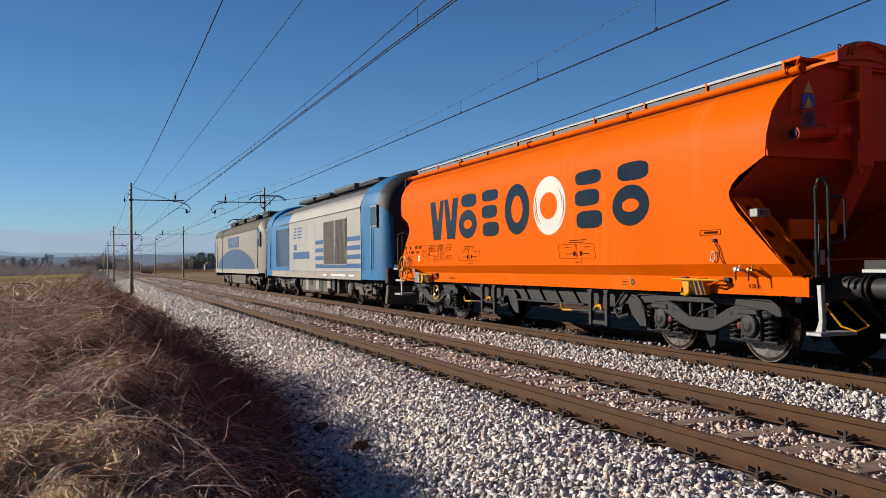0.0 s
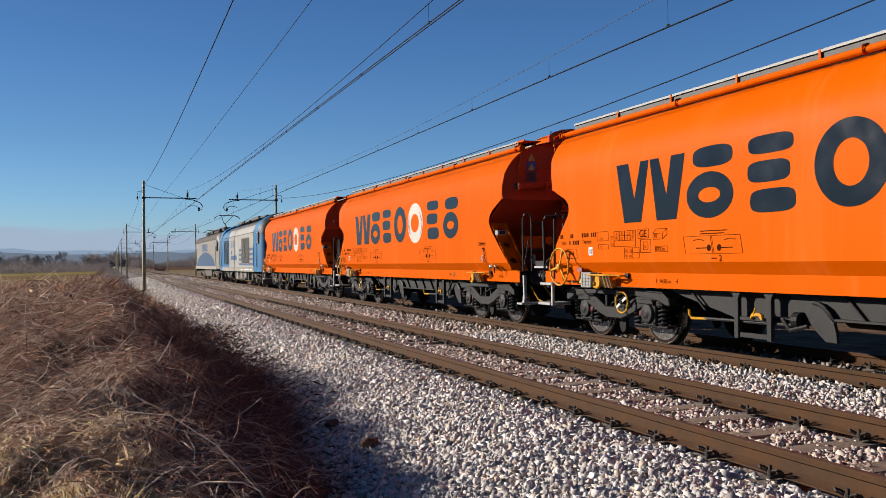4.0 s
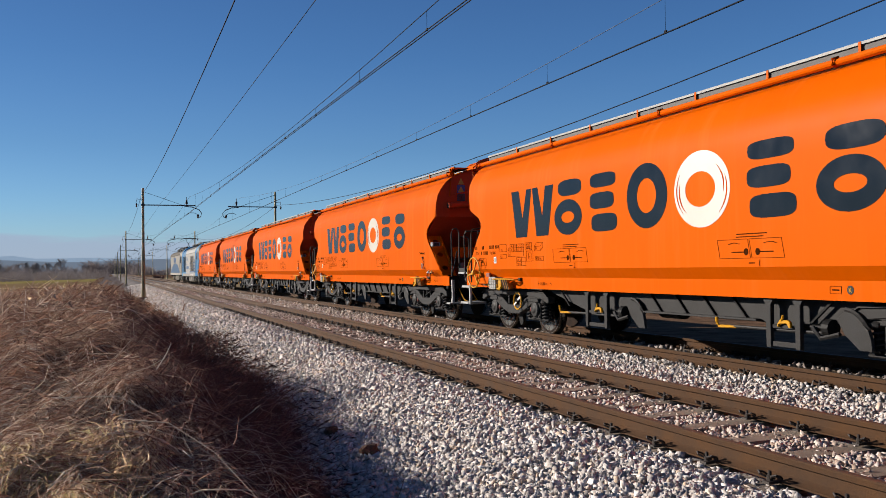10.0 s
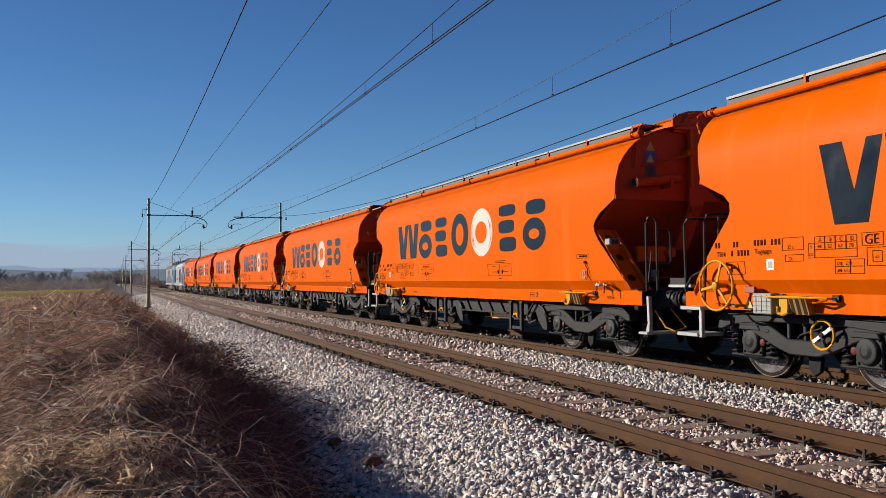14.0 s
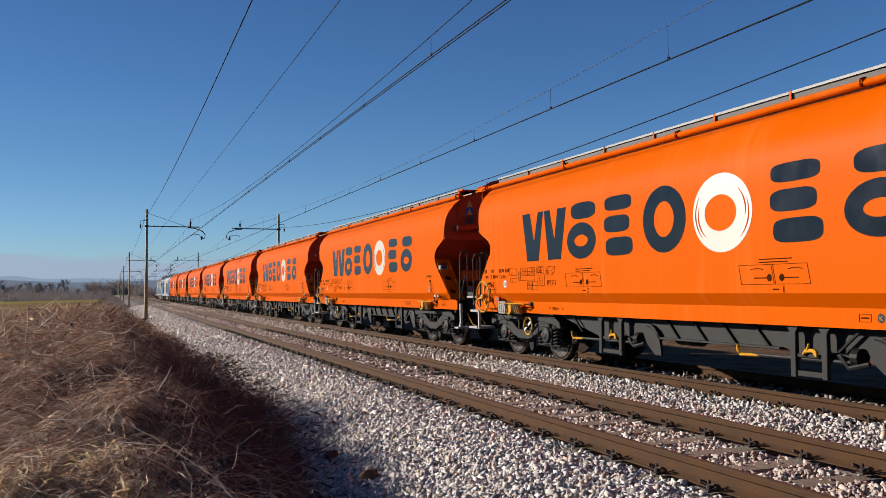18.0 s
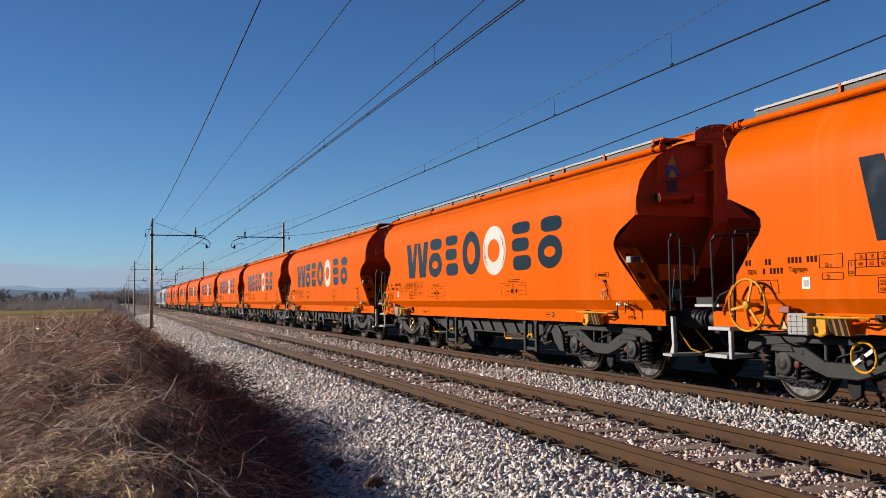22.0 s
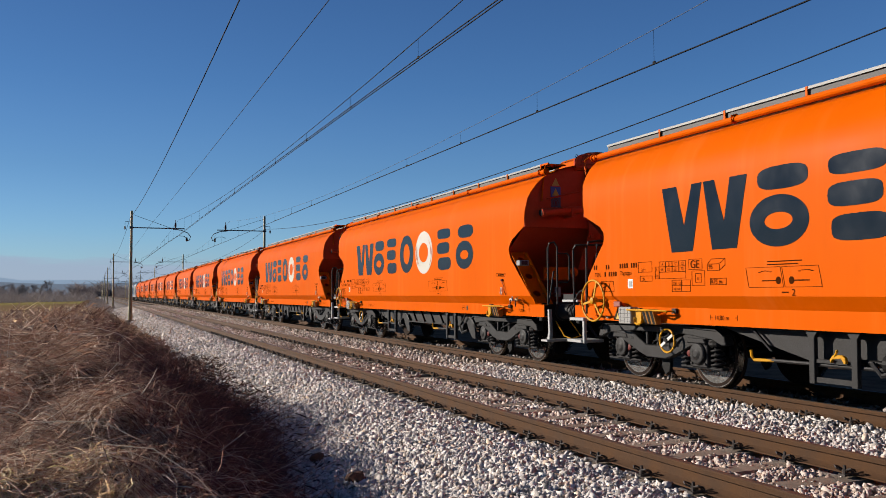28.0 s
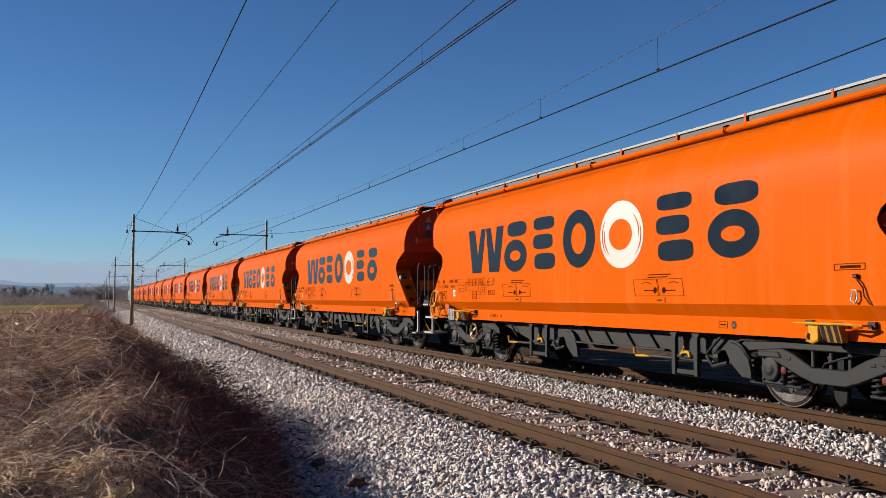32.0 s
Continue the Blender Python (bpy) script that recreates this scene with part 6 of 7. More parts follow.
        for k in range(2):
            part("headlight", Shape().lathe((-1.222, y - s * 0.12, 1.55 + k * 0.25), (-1, 0, 0), [(0, 0.10), (0.02, 0.10), (0.03, 0.07)], 14), RUBBER, e)
        part("buffer_beam", Shape().box(-1.3, 1.3, *sorted((y - s * 0.2, y + s * 0.05)), 0.70, 1.2), UNDER, e, bevel=0.03)
        for bx in (-0.875, 0.875):
            buffer(e, bx, y, s)
    for y0, y1, h in ((-6.5, -5.0, 0.22), (-3.0, 0.2, 0.16), (1.0, 3.0, 0.24), (4.5, 6.5, 0.18)):
        part("roof_unit", Shape().box(-0.7, 0.7, y0, y1, 3.80, 3.85 + h), UNDER, e, bevel=0.04)
    for i in range(16):
        part("roof_insulator", Shape().lathe((-0.6 + (i % 2) * 1.2, -6.6 + i * 0.85, 3.80), (0, 0, 1), [(0, 0.05), (0.05, 0.1), (0.1, 0.06), (0.15, 0.1), (0.2, 0.06), (0.3, 0.04)], 10), INSUL, e)
    part("roof_busbar", Shape().tube([(-0.5, -5.6, 4.14), (-0.5, 4.5, 4.14)], 0.025, 6), ARM, e)
    for c, up in ((-2.4, 1), (6.3, 0)):
        p = part("pantograph", Shape().box(-0.6, 0.6, c - 0.5, c + 0.5, 4.02, 4.08), UNDER, e, "raised pantograph" if up else "folded pantograph")
        top, knee = (5.16, (c + 1.25, 4.62)) if up else (4.30, (c + 1.3, 4.2))
        tip = c - 0.25 if up else c - 0.6
        part("lower_arm", Shape().tube([(0, c - 0.3, 4.08), (0, knee[0], knee[1])], 0.045, 7), UNDER_DK, p)
        for q in (-1, 1):
            part("upper_arm", Shape().tube([(q * 0.08, knee[0], knee[1]), (q * 0.42, tip, top - 0.06)], 0.025, 6), UNDER_DK, p)
        for q in (-0.18, 0.18):
            part("collector_strip", Shape().tube([(-0.98, tip + q, top - 0.24), (-0.85, tip + q, top - 0.10), (-0.62, tip + q, top), (0.62, tip + q, top), (0.85, tip + q, top - 0.10), (0.98, tip + q, top - 0.24)], 0.022, 6), UNDER_DK, p)
    part("transformer_tank", Shape().prism([(-2.6, 0.95), (2.6, 0.95), (2.4, 0.30), (-2.4, 0.30)], -1.2, 1.2), GEAR, e, bevel=0.05)
    loco_bogie(e, -4.95, 3.0, (-1.5, 1.5))
    loco_bogie(e, 4.95, 3.0, (-1.5, 1.5))
    loco_wheels(e, (-6.45, -3.45, 3.45, 6.45))
    return e


diesel = diesel_loco()
electric = electric_loco()

# ---- far country ----
TREE_BARK = mat("winter_bark", (0.17, 0.145, 0.135), 0.9, var=0.2, scale=3)
# twig tones are paled to take in the haze over the distance
TWIG = island_mat("bare_twigs", [(0.175, 0.14, 0.129), (0.266, 0.224, 0.21), (0.217, 0.182, 0.175)], 0.9, 0, through_light=0.3)
rng = np.random.default_rng(7)


def blades(roots, tips, mids, r, flat=False):
    """Many thin three-sided stalks, each bent through a middle point; flat: split straws and leaf blades."""
    n = len(roots)
    p = np.stack([roots, mids, tips], 1)
    d = tips - roots
    side = np.cross(d, rng.normal(size=(n, 3)))
    side /= np.linalg.norm(side, axis=1, keepdims=True) + 1e-9
    up = np.cross(d, side)
    up /= np.linalg.norm(up, axis=1, keepdims=True) + 1e-9
    r = np.asarray(r).reshape(-1, 1) * np.ones((n, 1))
    if flat:
        o = side * r
        verts = np.stack([p[:, 0] - o, p[:, 0] + o, p[:, 1] - o, p[:, 1] + o, p[:, 2] - o * 0.25, p[:, 2] + o * 0.25], 1)
        faces = (np.arange(n)[:, None, None] * 6 + np.array([(0, 1, 3), (0, 3, 2), (2, 3, 5), (2, 5, 4)])[None]).reshape(-1, 3)
        return verts.reshape(-1, 3), faces
    verts = np.empty((n, 7, 3))
    for k in range(3):
        a = 2 * np.pi * k / 3
        o = (side * np.cos(a) + up * np.sin(a)) * r
        verts[:, k] = p[:, 0] + o
        verts[:, 3 + k] = p[:, 1] + o * 0.75
    verts[:, 6] = p[:, 2]
    f = []
    for k in range(3):
        q = (k + 1) % 3
        f += [(k, q, 3 + q), (k, 3 + q, 3 + k), (3 + k, 3 + q, 6)]
    faces = (np.arange(n)[:, None, None] * 7 + np.array(f)[None]).reshape(-1, 3)
    return verts.reshape(-1, 3), faces


def bare_tree(x, y, h, seed, spread=0.32, n=240):
    """A leafless tree: tapered trunk, limbs, and a crown of fine twigs."""
    r = np.random.default_rng(seed)
    t = thing("bare_tree", "leafless grey-brown winter tree at the edge of the field", "tree", "trees on the skyline")
    t.location = (x, y, ground_z(x))
    sh = Shape().tube([(0, 0, -0.2), (0.01 * h * r.normal(), 0.01 * h * r.normal(), h * 0.45), (0.03 * h * r.normal(), 0.0, h * 0.85)], h * 0.018, 6, r2=h * 0.004)
    ends = []
    for i in range(14):
        a, z = r.uniform(0, 6.28), h * r.uniform(0.25, 0.75)
        l = h * spread * r.uniform(0.5, 1.1) * (1.1 - z / h)
        e = (math.cos(a) * l, math.sin(a) * l, z + l * r.uniform(0.5, 1.2))
        sh.tube([(0, 0, z), (e[0] * 0.5, e[1] * 0.5, z + (e[2] - z) * 0.4), e], h * 0.007, 4, r2=h * 0.002)
        ends.append(((0, 0, z), e))
    part("trunk", sh, TREE_BARK, t)
    k = r.integers(0, 14, n)
    u = r.uniform(0.25, 1.0, n)[:, None]
    root = np.array([ends[i][0] for i in k]) * (1 - u) + np.array([ends[i][1] for i in k]) * u
    d = r.normal(size=(n, 3)) * (0.6, 0.6, 0.5) + (0, 0, 0.55)
    tip = root + d * h * 0.085 * r.uniform(0.6, 1.6, n)[:, None]
    v, f = blades(root, tip, (root + tip) / 2 + r.normal(size=(n, 3)) * h * 0.008, h * 0.0028)
    part("crown", fast_mesh("crown", v, f, TWIG), TWIG, t)
    return t


protos = [bare_tree(-60, 340, 7.5, 1, 0.5, 700), bare_tree(-105, 360, 8.2, 2, 0.55, 800), bare_tree(-25, 345, 6.8, 3, 0.45, 600), bare_tree(70, 350, 7.5, 4, 0.5, 700)]
for i in range(130):
    a = rng.uniform(-0.34, 0.30)
    dist = rng.uniform(318, 420)
    x, y = dist * math.sin(a), dist * math.cos(a)
    if -8 < x < 62:
        continue
    c = copy_thing(protos[i % 4], pose(x, y, ground_z(x), 0, 0, rng.uniform(0, 360)))
    s = rng.uniform(0.55, 1.0)
    c.scale = (s, s, s * rng.uniform(0.85, 1.1))


def thicket(name, label, x0, x1, y0, y1, n, hmin, hmax, r, material, kind="stuff", slope=0.0, flat=True):
    """A far wood or scrub belt of upright bare stems and twigs."""
    x, y = rng.uniform(x0, x1, n), rng.uniform(y0, y1, n)
    gz = np.interp(x, GX, GZ) + slope * (y - y0)
    h = rng.uniform(hmin, hmax, n) * (0.75 + 0.35 * np.sin(x * 0.09 + 1.3) * np.sin(x * 0.023) + 0.12 * np.sin(x * 0.31))
    root = np.stack([x, y, gz - 0.2], 1)
    base = rng.uniform(0, 0.7, n)
    root[:, 2] += h * base * (rng.uniform(size=n) < 0.7)
    tip = np.stack([x + rng.normal(size=n) * h * 0.34, y + rng.normal(size=n) * h * 0.2, np.minimum(gz + h, root[:, 2] + h * rng.uniform(0.25, 0.7, n))], 1)
    v, f = blades(root, tip, (root + tip) / 2 + rng.normal(size=(n, 3)) * 0.15, r * rng.uniform(0.5, 1.4, n), flat)
    return tagged(new(name, fast_mesh(name, v, f, material)), label, "thicket", kind=kind)


thicket("far_wood", "grey-brown leafless wood along the horizon", -330, -0.5, 330, 420, 60000, 2.0, 6.2, 0.035, TWIG)
thicket("far_wood", "grey-brown leafless wood behind the railway", 60, 330, 330, 420, 36000, 2.0, 6.5, 0.035, TWIG)
thicket("far_wood", "distant leafless wood beyond the fields", 14, 130, 660, 740, 16000, 4.0, 11, 0.07, TWIG)
thicket("lineside_scrub", "bare lineside scrub beside the distant tracks", -30, -3, 250, 330, 9000, 1.2, 3.6, 0.03, TWIG)
thicket("far_wood", "leafless wood where the line vanishes", -20, 40, 906, 950, 2500, 9, 20, 0.22, TWIG)
thicket("lineside_scrub", "low dark scrub on the bank beside the masts", -1.2, 1.7, 66, 320, 5000, 0.4, 1.1, 0.02, TWIG)

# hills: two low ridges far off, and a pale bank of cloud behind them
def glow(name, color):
    """Distance as a plain backdrop: the haze over it is an emitted colour, not lit."""
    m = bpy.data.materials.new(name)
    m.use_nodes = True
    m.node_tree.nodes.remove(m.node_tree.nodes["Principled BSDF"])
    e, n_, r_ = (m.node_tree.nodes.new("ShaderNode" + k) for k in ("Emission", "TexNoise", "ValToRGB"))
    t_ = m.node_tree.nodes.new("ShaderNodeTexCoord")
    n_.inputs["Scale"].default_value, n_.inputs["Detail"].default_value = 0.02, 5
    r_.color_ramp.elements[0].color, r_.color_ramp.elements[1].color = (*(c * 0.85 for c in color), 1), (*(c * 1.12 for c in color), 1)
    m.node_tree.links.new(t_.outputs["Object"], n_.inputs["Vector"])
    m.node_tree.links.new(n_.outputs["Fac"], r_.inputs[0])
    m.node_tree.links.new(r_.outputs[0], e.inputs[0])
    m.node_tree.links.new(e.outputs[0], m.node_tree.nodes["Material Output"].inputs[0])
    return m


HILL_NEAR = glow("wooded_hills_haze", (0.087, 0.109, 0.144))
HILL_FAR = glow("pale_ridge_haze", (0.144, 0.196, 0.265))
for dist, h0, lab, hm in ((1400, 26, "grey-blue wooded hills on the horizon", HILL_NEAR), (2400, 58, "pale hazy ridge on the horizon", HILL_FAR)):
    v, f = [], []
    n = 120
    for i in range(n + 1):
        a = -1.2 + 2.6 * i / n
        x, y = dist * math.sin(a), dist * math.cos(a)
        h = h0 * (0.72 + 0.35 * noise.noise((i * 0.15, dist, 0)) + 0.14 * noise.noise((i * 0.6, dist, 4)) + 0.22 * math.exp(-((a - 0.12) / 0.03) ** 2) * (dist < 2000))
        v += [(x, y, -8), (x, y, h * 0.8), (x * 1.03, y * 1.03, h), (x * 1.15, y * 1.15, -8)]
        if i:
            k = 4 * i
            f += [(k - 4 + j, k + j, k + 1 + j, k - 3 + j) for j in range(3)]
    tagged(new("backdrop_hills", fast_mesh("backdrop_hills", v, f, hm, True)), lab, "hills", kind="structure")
# the cloud bank glows by itself; its thin upper fade stands in for haze
cl = bpy.data.materials.new("low_cloud_bank")
cl.use_nodes = True
nt = cl.node_tree
nt.nodes.remove(nt.nodes["Principled BSDF"])
em, tr_, mx, tcn, sep, nz, ad, rp = (nt.nodes.new("ShaderNode" + k) for k in ("Emission", "BsdfTransparent", "MixShader", "TexCoord", "SeparateXYZ", "TexNoise", "Math", "ValToRGB"))
em.inputs[0].default_value, em.inputs[1].default_value = (0.200, 0.240, 0.322, 1), 1.0
nz.inputs["Scale"].default_value, nz.inputs["Detail"].default_value = 0.0035, 6
mpn = nt.nodes.new("ShaderNodeMapping")
mpn.inputs["Scale"].default_value = (1, 1, 5)
nt.links.new(tcn.outputs["Object"], mpn.inputs[0])
nt.links.new(mpn.outputs[0], nz.inputs["Vector"])
nt.links.new(tcn.outputs["Object"], sep.inputs[0])
ad.operation = "MULTIPLY_ADD"
ad.inputs[1].default_value, ad.inputs[2].default_value = 0.13, -0.035
ad2 = nt.nodes.new("ShaderNodeMath")
ad2.operation = "MULTIPLY_ADD"
ad2.inputs[1].default_value = 1 / 1000
nt.links.new(nz.outputs["Fac"], ad.inputs[0])
nt.links.new(sep.outputs[2], ad2.inputs[0])
nt.links.new(ad.outputs[0], ad2.inputs[2])
el = rp.color_ramp.elements
el[0].position, el[1].position = 0.0, 1.03
for pos, val in ((0.165, 0.80), (0.20, 0.22), (0.30, 0.10), (0.65, 0.04)):
    q = el.new(pos)
    q.color = (val, val, val, 1)
el[0].color, el[-1].color = (0.85, 0.85, 0.85, 1), (0, 0, 0, 1)
nt.links.new(ad2.outputs[0], rp.inputs[0])
nt.links.new(rp.outputs[0], mx.inputs[0])
nt.links.new(tr_.outputs[0], mx.inputs[1])
nt.links.new(em.outputs[0], mx.inputs[2])
nt.links.new(mx.outputs[0], nt.nodes["Material Output"].inputs[0])
v = [(4000 * math.sin(-2.2 + 4.4 * i / 60), 4000 * math.cos(-2.2 + 4.4 * i / 60), z) for z in (-60, 1000) for i in range(61)]
f = [(i, i + 1, 62 + i, 61 + i) for i in range(60)]
tagged(new("backdrop_cloud", fast_mesh("backdrop_cloud", v, f, cl, True)), "pale grey-blue bank of low cloud on the horizon", "cloud", kind="structure")

# ---- green meadow strip and lanes on the plain, 4 mm and more above the soil ----
def strip(name, label, x0, x1, y0, y1, z, material, n=20):
    v = [(x, y + 6 * noise.noise((x * 0.02, y, 0)), ground_z(x) + z) for y in (y0, y1) for x in np.linspace(x0, x1, n + 1)]
    f = [(i, i + 1, n + 2 + i, n + 1 + i) for i in range(n)]
    return tagged(new(name, fast_mesh(name, v, f, material)), label, "field", kind="structure")


strip("rough_grass", "rough brown and olive grass between the brush and the meadow", -420, -3.0, 97, 196, -0.03, mat("rough_winter_grass", (0.34, 0.24, 0.125), 0.95, var=0.2, scale=0.11, bump=1.0, bscale=3, color2=(0.22, 0.135, 0.085), spec=0.0))
strip("meadow", "yellow-green winter meadow beyond the brush", -420, -3.0, 185, 325, -0.02, FIELD_GREEN)
strip("meadow", "dry grass field beyond the tracks", 15, 420, 95, 330, -0.03, mat("dry_meadow", (0.40, 0.31, 0.18), 0.95, var=0.2, scale=0.2, bump=0.5, bscale=5, color2=(0.27, 0.20, 0.115), spec=0.0))
strip("lane", "pale dirt lane beyond the far field", 16, 300, 215, 226, -0.015, PATHWAY)

# ---- dry brush, bramble stems and grass along the bank: far to near ----
BRUSH = island_mat("dry_brush_stalks", [(0.09, 0.036, 0.024), (0.36, 0.18, 0.11), (0.58, 0.34, 0.22), (0.18, 0.08, 0.052), (0.70, 0.46, 0.31), (0.44, 0.235, 0.15), (0.85, 0.66, 0.48)], 0.7, 0, through_light=0.3)
BRUSH_FAR = island_mat("weathered_field_brush", [(0.08, 0.036, 0.026), (0.27, 0.145, 0.095), (0.42, 0.26, 0.17), (0.14, 0.068, 0.048), (0.50, 0.34, 0.23), (0.33, 0.19, 0.12)], 0.75, 0, through_light=0.25)
# dark red bramble; its tone also deepens the shade on the bank's slope
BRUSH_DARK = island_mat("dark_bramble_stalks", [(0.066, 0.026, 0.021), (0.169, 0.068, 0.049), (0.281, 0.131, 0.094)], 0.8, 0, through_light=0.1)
# pale stems; their tone also brightens the sunny side of the bank
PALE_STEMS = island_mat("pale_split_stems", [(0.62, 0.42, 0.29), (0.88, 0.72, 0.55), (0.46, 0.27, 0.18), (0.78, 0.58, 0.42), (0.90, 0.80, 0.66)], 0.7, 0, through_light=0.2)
STRAW = island_mat("straw_grass", [(0.748, 0.528, 0.308), (0.88, 0.748, 0.484), (0.572, 0.385, 0.22), (0.506, 0.44, 0.187), (0.858, 0.627, 0.385), (0.682, 0.462, 0.286)], 0.7, 0, through_light=0.5)
BLEACHED = mat("bleached_stick", (0.80, 0.68, 0.52), 0.8, var=0.15, scale=12)


def brush_field(name, label, n, x0, y0, y1, lmin, lmax, r, up, material, inset=0.0, per=22, tight=0.10, flat=False, over=None):
    """Tangled stalks in clumps on the brush surface; up: how upright they stand; per: stalks in a clump."""
    m = max(1, n // per)
    cy = rng.uniform(y0 ** 0.5, y1 ** 0.5, m) ** 2
    e = np.array([brush_edge(v) if over is None else crest_x(v) + over for v in cy]) - inset
    cx = e - rng.uniform(size=m) ** 0.85 * (e - x0)
    caz = np.array([5 * noise.noise((a * 1.3, b * 1.3, 11)) for a, b in zip(cx, cy)]) + rng.normal(0, 0.5, m)
    cel = np.clip(rng.normal(up, 0.35, m), 0.0, 1.4)
    k = rng.integers(0, m, n)
    s = tight * (1 + 0.06 * cy[k])
    x, y = cx[k] + rng.normal(size=n) * s, cy[k] + rng.normal(size=n) * s
    h = np.array([soil_z(a, b) + 0.30 * brush_h(a, b) * q for a, b, q in zip(x, y, rng.uniform(0, 1, n))])
    az = caz[k] + rng.normal(0, 0.5, n)
    el = np.clip(cel[k] + rng.normal(0, 0.35, n), -0.2, 1.5)
    l = rng.uniform(lmin, lmax, n) * np.exp(rng.normal(0, 0.3, n)) * np.clip(y / 9, 0.45, 1)
    d = np.stack([np.cos(az) * np.cos(el), np.sin(az) * np.cos(el), np.sin(el)], 1)
    root = np.stack([x, y, h - 0.02], 1)
    tip = root + d * l[:, None]
    tip[:, 2] -= 0.18 * l * rng.uniform(0, 1, n)
    bend = rng.normal(size=(n, 3)) * (0.13 * l)[:, None]
    bend[:, 2] = np.abs(bend[:, 2])
    v, f = blades(root, tip, (root + tip) / 2 + bend, r * np.exp(rng.normal(0, 0.4, n)), flat)
    return tagged(new(name, fast_mesh(name, v, f, material)), label, "brush", kind="stuff")


brush_field("cut_brush", "tangled dry brown brush and bramble stems on the bank", 13000, -4.6, 3.0, 12.5, 0.06, 0.26, 0.0030, 0.22, BRUSH, per=12, tight=0.09, flat=True, over=0.15)


def tangle(name, label, n, x0, y0, y1, lmin, lmax, r, lift, material, inset=0.0, bias=1.0, k=5, wild=0.5, over=None):
    """Long thin cut stems lying criss-cross over the brush, each curved and draped on what lies below."""
    y = rng.uniform(y0 ** 0.5, y1 ** 0.5, n) ** 2
    e = np.array([brush_edge(v) if over is None else crest_x(v) + over for v in y]) - inset
    x = e - rng.uniform(size=n) ** bias * (e - x0)
    az = rng.uniform(0, 2 * np.pi, n)
    turn = rng.normal(0, wild, n)
    step = rng.uniform(lmin, lmax, n) * np.clip(y / 8, 0.6, 1.6) / (k - 1)
    top = lift * rng.uniform(0.05, 1.0, n) ** 1.5
    tilt = rng.normal(0.0, 0.35, n)
    pts = np.empty((n, k, 3))
    px, py = x.copy(), y.copy()
    z_old = None
    for i in range(k):
        s_ = np.array([soil_z(a, b) for a, b in zip(px, py)])
        z = s_ + 0.02 + top * (0.3 + 0.7 * np.sin(np.pi * (i + 0.5) / k)) + np.clip(tilt, -0.05, 0.4) * step * i
        if z_old is not None:
            z = np.maximum(z, z_old - 0.75 * step)
        z_old = z
        pts[:, i] = np.stack([px, py, z], 1)
        a = az + turn * i + rng.normal(0, 0.12, n)
        px, py = px + np.cos(a) * step, py + np.sin(a) * step
    rad = (r * np.exp(rng.normal(0, 0.35, n)))[:, None, None] * np.linspace(1.0, 0.45, k)[None, :, None]
    d = np.gradient(pts, axis=1)
    d /= np.linalg.norm(d, axis=2, keepdims=True) + 1e-9
    side = np.cross(d, np.array((0.11, 0.07, 1.0)))
    side /= np.linalg.norm(side, axis=2, keepdims=True) + 1e-9
    up = np.cross(side, d)
    v = np.stack([pts + (side * math.cos(2.0944 * q) + up * math.sin(2.0944 * q)) * rad for q in range(3)], 2)
    f = []
    for i in range(k - 1):
        for q in range(3):
            u = (q + 1) % 3
            f += [(i * 3 + q, i * 3 + u, i * 3 + 3 + u), (i * 3 + q, i * 3 + 3 + u, i * 3 + 3 + q)]
    faces = (np.arange(n)[:, None, None] * (3 * k) + np.array(f)[None]).reshape(-1, 3)
    return tagged(new(name, fast_mesh(name, v.reshape(-1, 3), faces, material)), label, "brush", kind="stuff")


tangle("cut_stems", "criss-cross tangle of long cut stems over the bank", 12500, -4.6, 3.2, 13, 0.25, 0.95, 0.0032, 0.16, BRUSH, bias=0.9, over=0.15)
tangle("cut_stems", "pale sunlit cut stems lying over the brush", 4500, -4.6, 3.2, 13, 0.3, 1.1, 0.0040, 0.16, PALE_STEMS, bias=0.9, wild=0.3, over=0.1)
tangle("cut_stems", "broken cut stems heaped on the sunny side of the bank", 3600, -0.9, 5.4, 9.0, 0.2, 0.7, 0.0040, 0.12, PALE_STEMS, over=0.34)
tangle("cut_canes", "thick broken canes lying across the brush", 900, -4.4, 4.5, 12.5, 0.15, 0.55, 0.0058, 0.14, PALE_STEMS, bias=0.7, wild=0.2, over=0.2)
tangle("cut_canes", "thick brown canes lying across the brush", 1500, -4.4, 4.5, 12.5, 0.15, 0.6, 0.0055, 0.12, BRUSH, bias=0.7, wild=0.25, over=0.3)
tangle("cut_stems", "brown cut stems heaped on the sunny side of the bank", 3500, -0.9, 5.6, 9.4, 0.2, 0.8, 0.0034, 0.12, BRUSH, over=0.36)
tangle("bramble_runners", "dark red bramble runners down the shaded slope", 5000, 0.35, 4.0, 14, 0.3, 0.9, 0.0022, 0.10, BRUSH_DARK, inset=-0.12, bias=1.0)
tangle("cut_stems", "long cut stems over the bank farther on", 6000, -7, 12, 32, 0.3, 0.8, 0.004, 0.2, BRUSH_FAR, bias=0.8, over=0.4)
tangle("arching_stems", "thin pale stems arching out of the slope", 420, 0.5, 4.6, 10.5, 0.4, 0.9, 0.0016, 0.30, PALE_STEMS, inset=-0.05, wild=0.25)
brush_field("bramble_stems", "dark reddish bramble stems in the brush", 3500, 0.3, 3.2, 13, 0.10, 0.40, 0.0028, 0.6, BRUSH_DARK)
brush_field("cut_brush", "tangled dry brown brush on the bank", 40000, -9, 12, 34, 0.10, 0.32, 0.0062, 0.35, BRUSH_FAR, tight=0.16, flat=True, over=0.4)
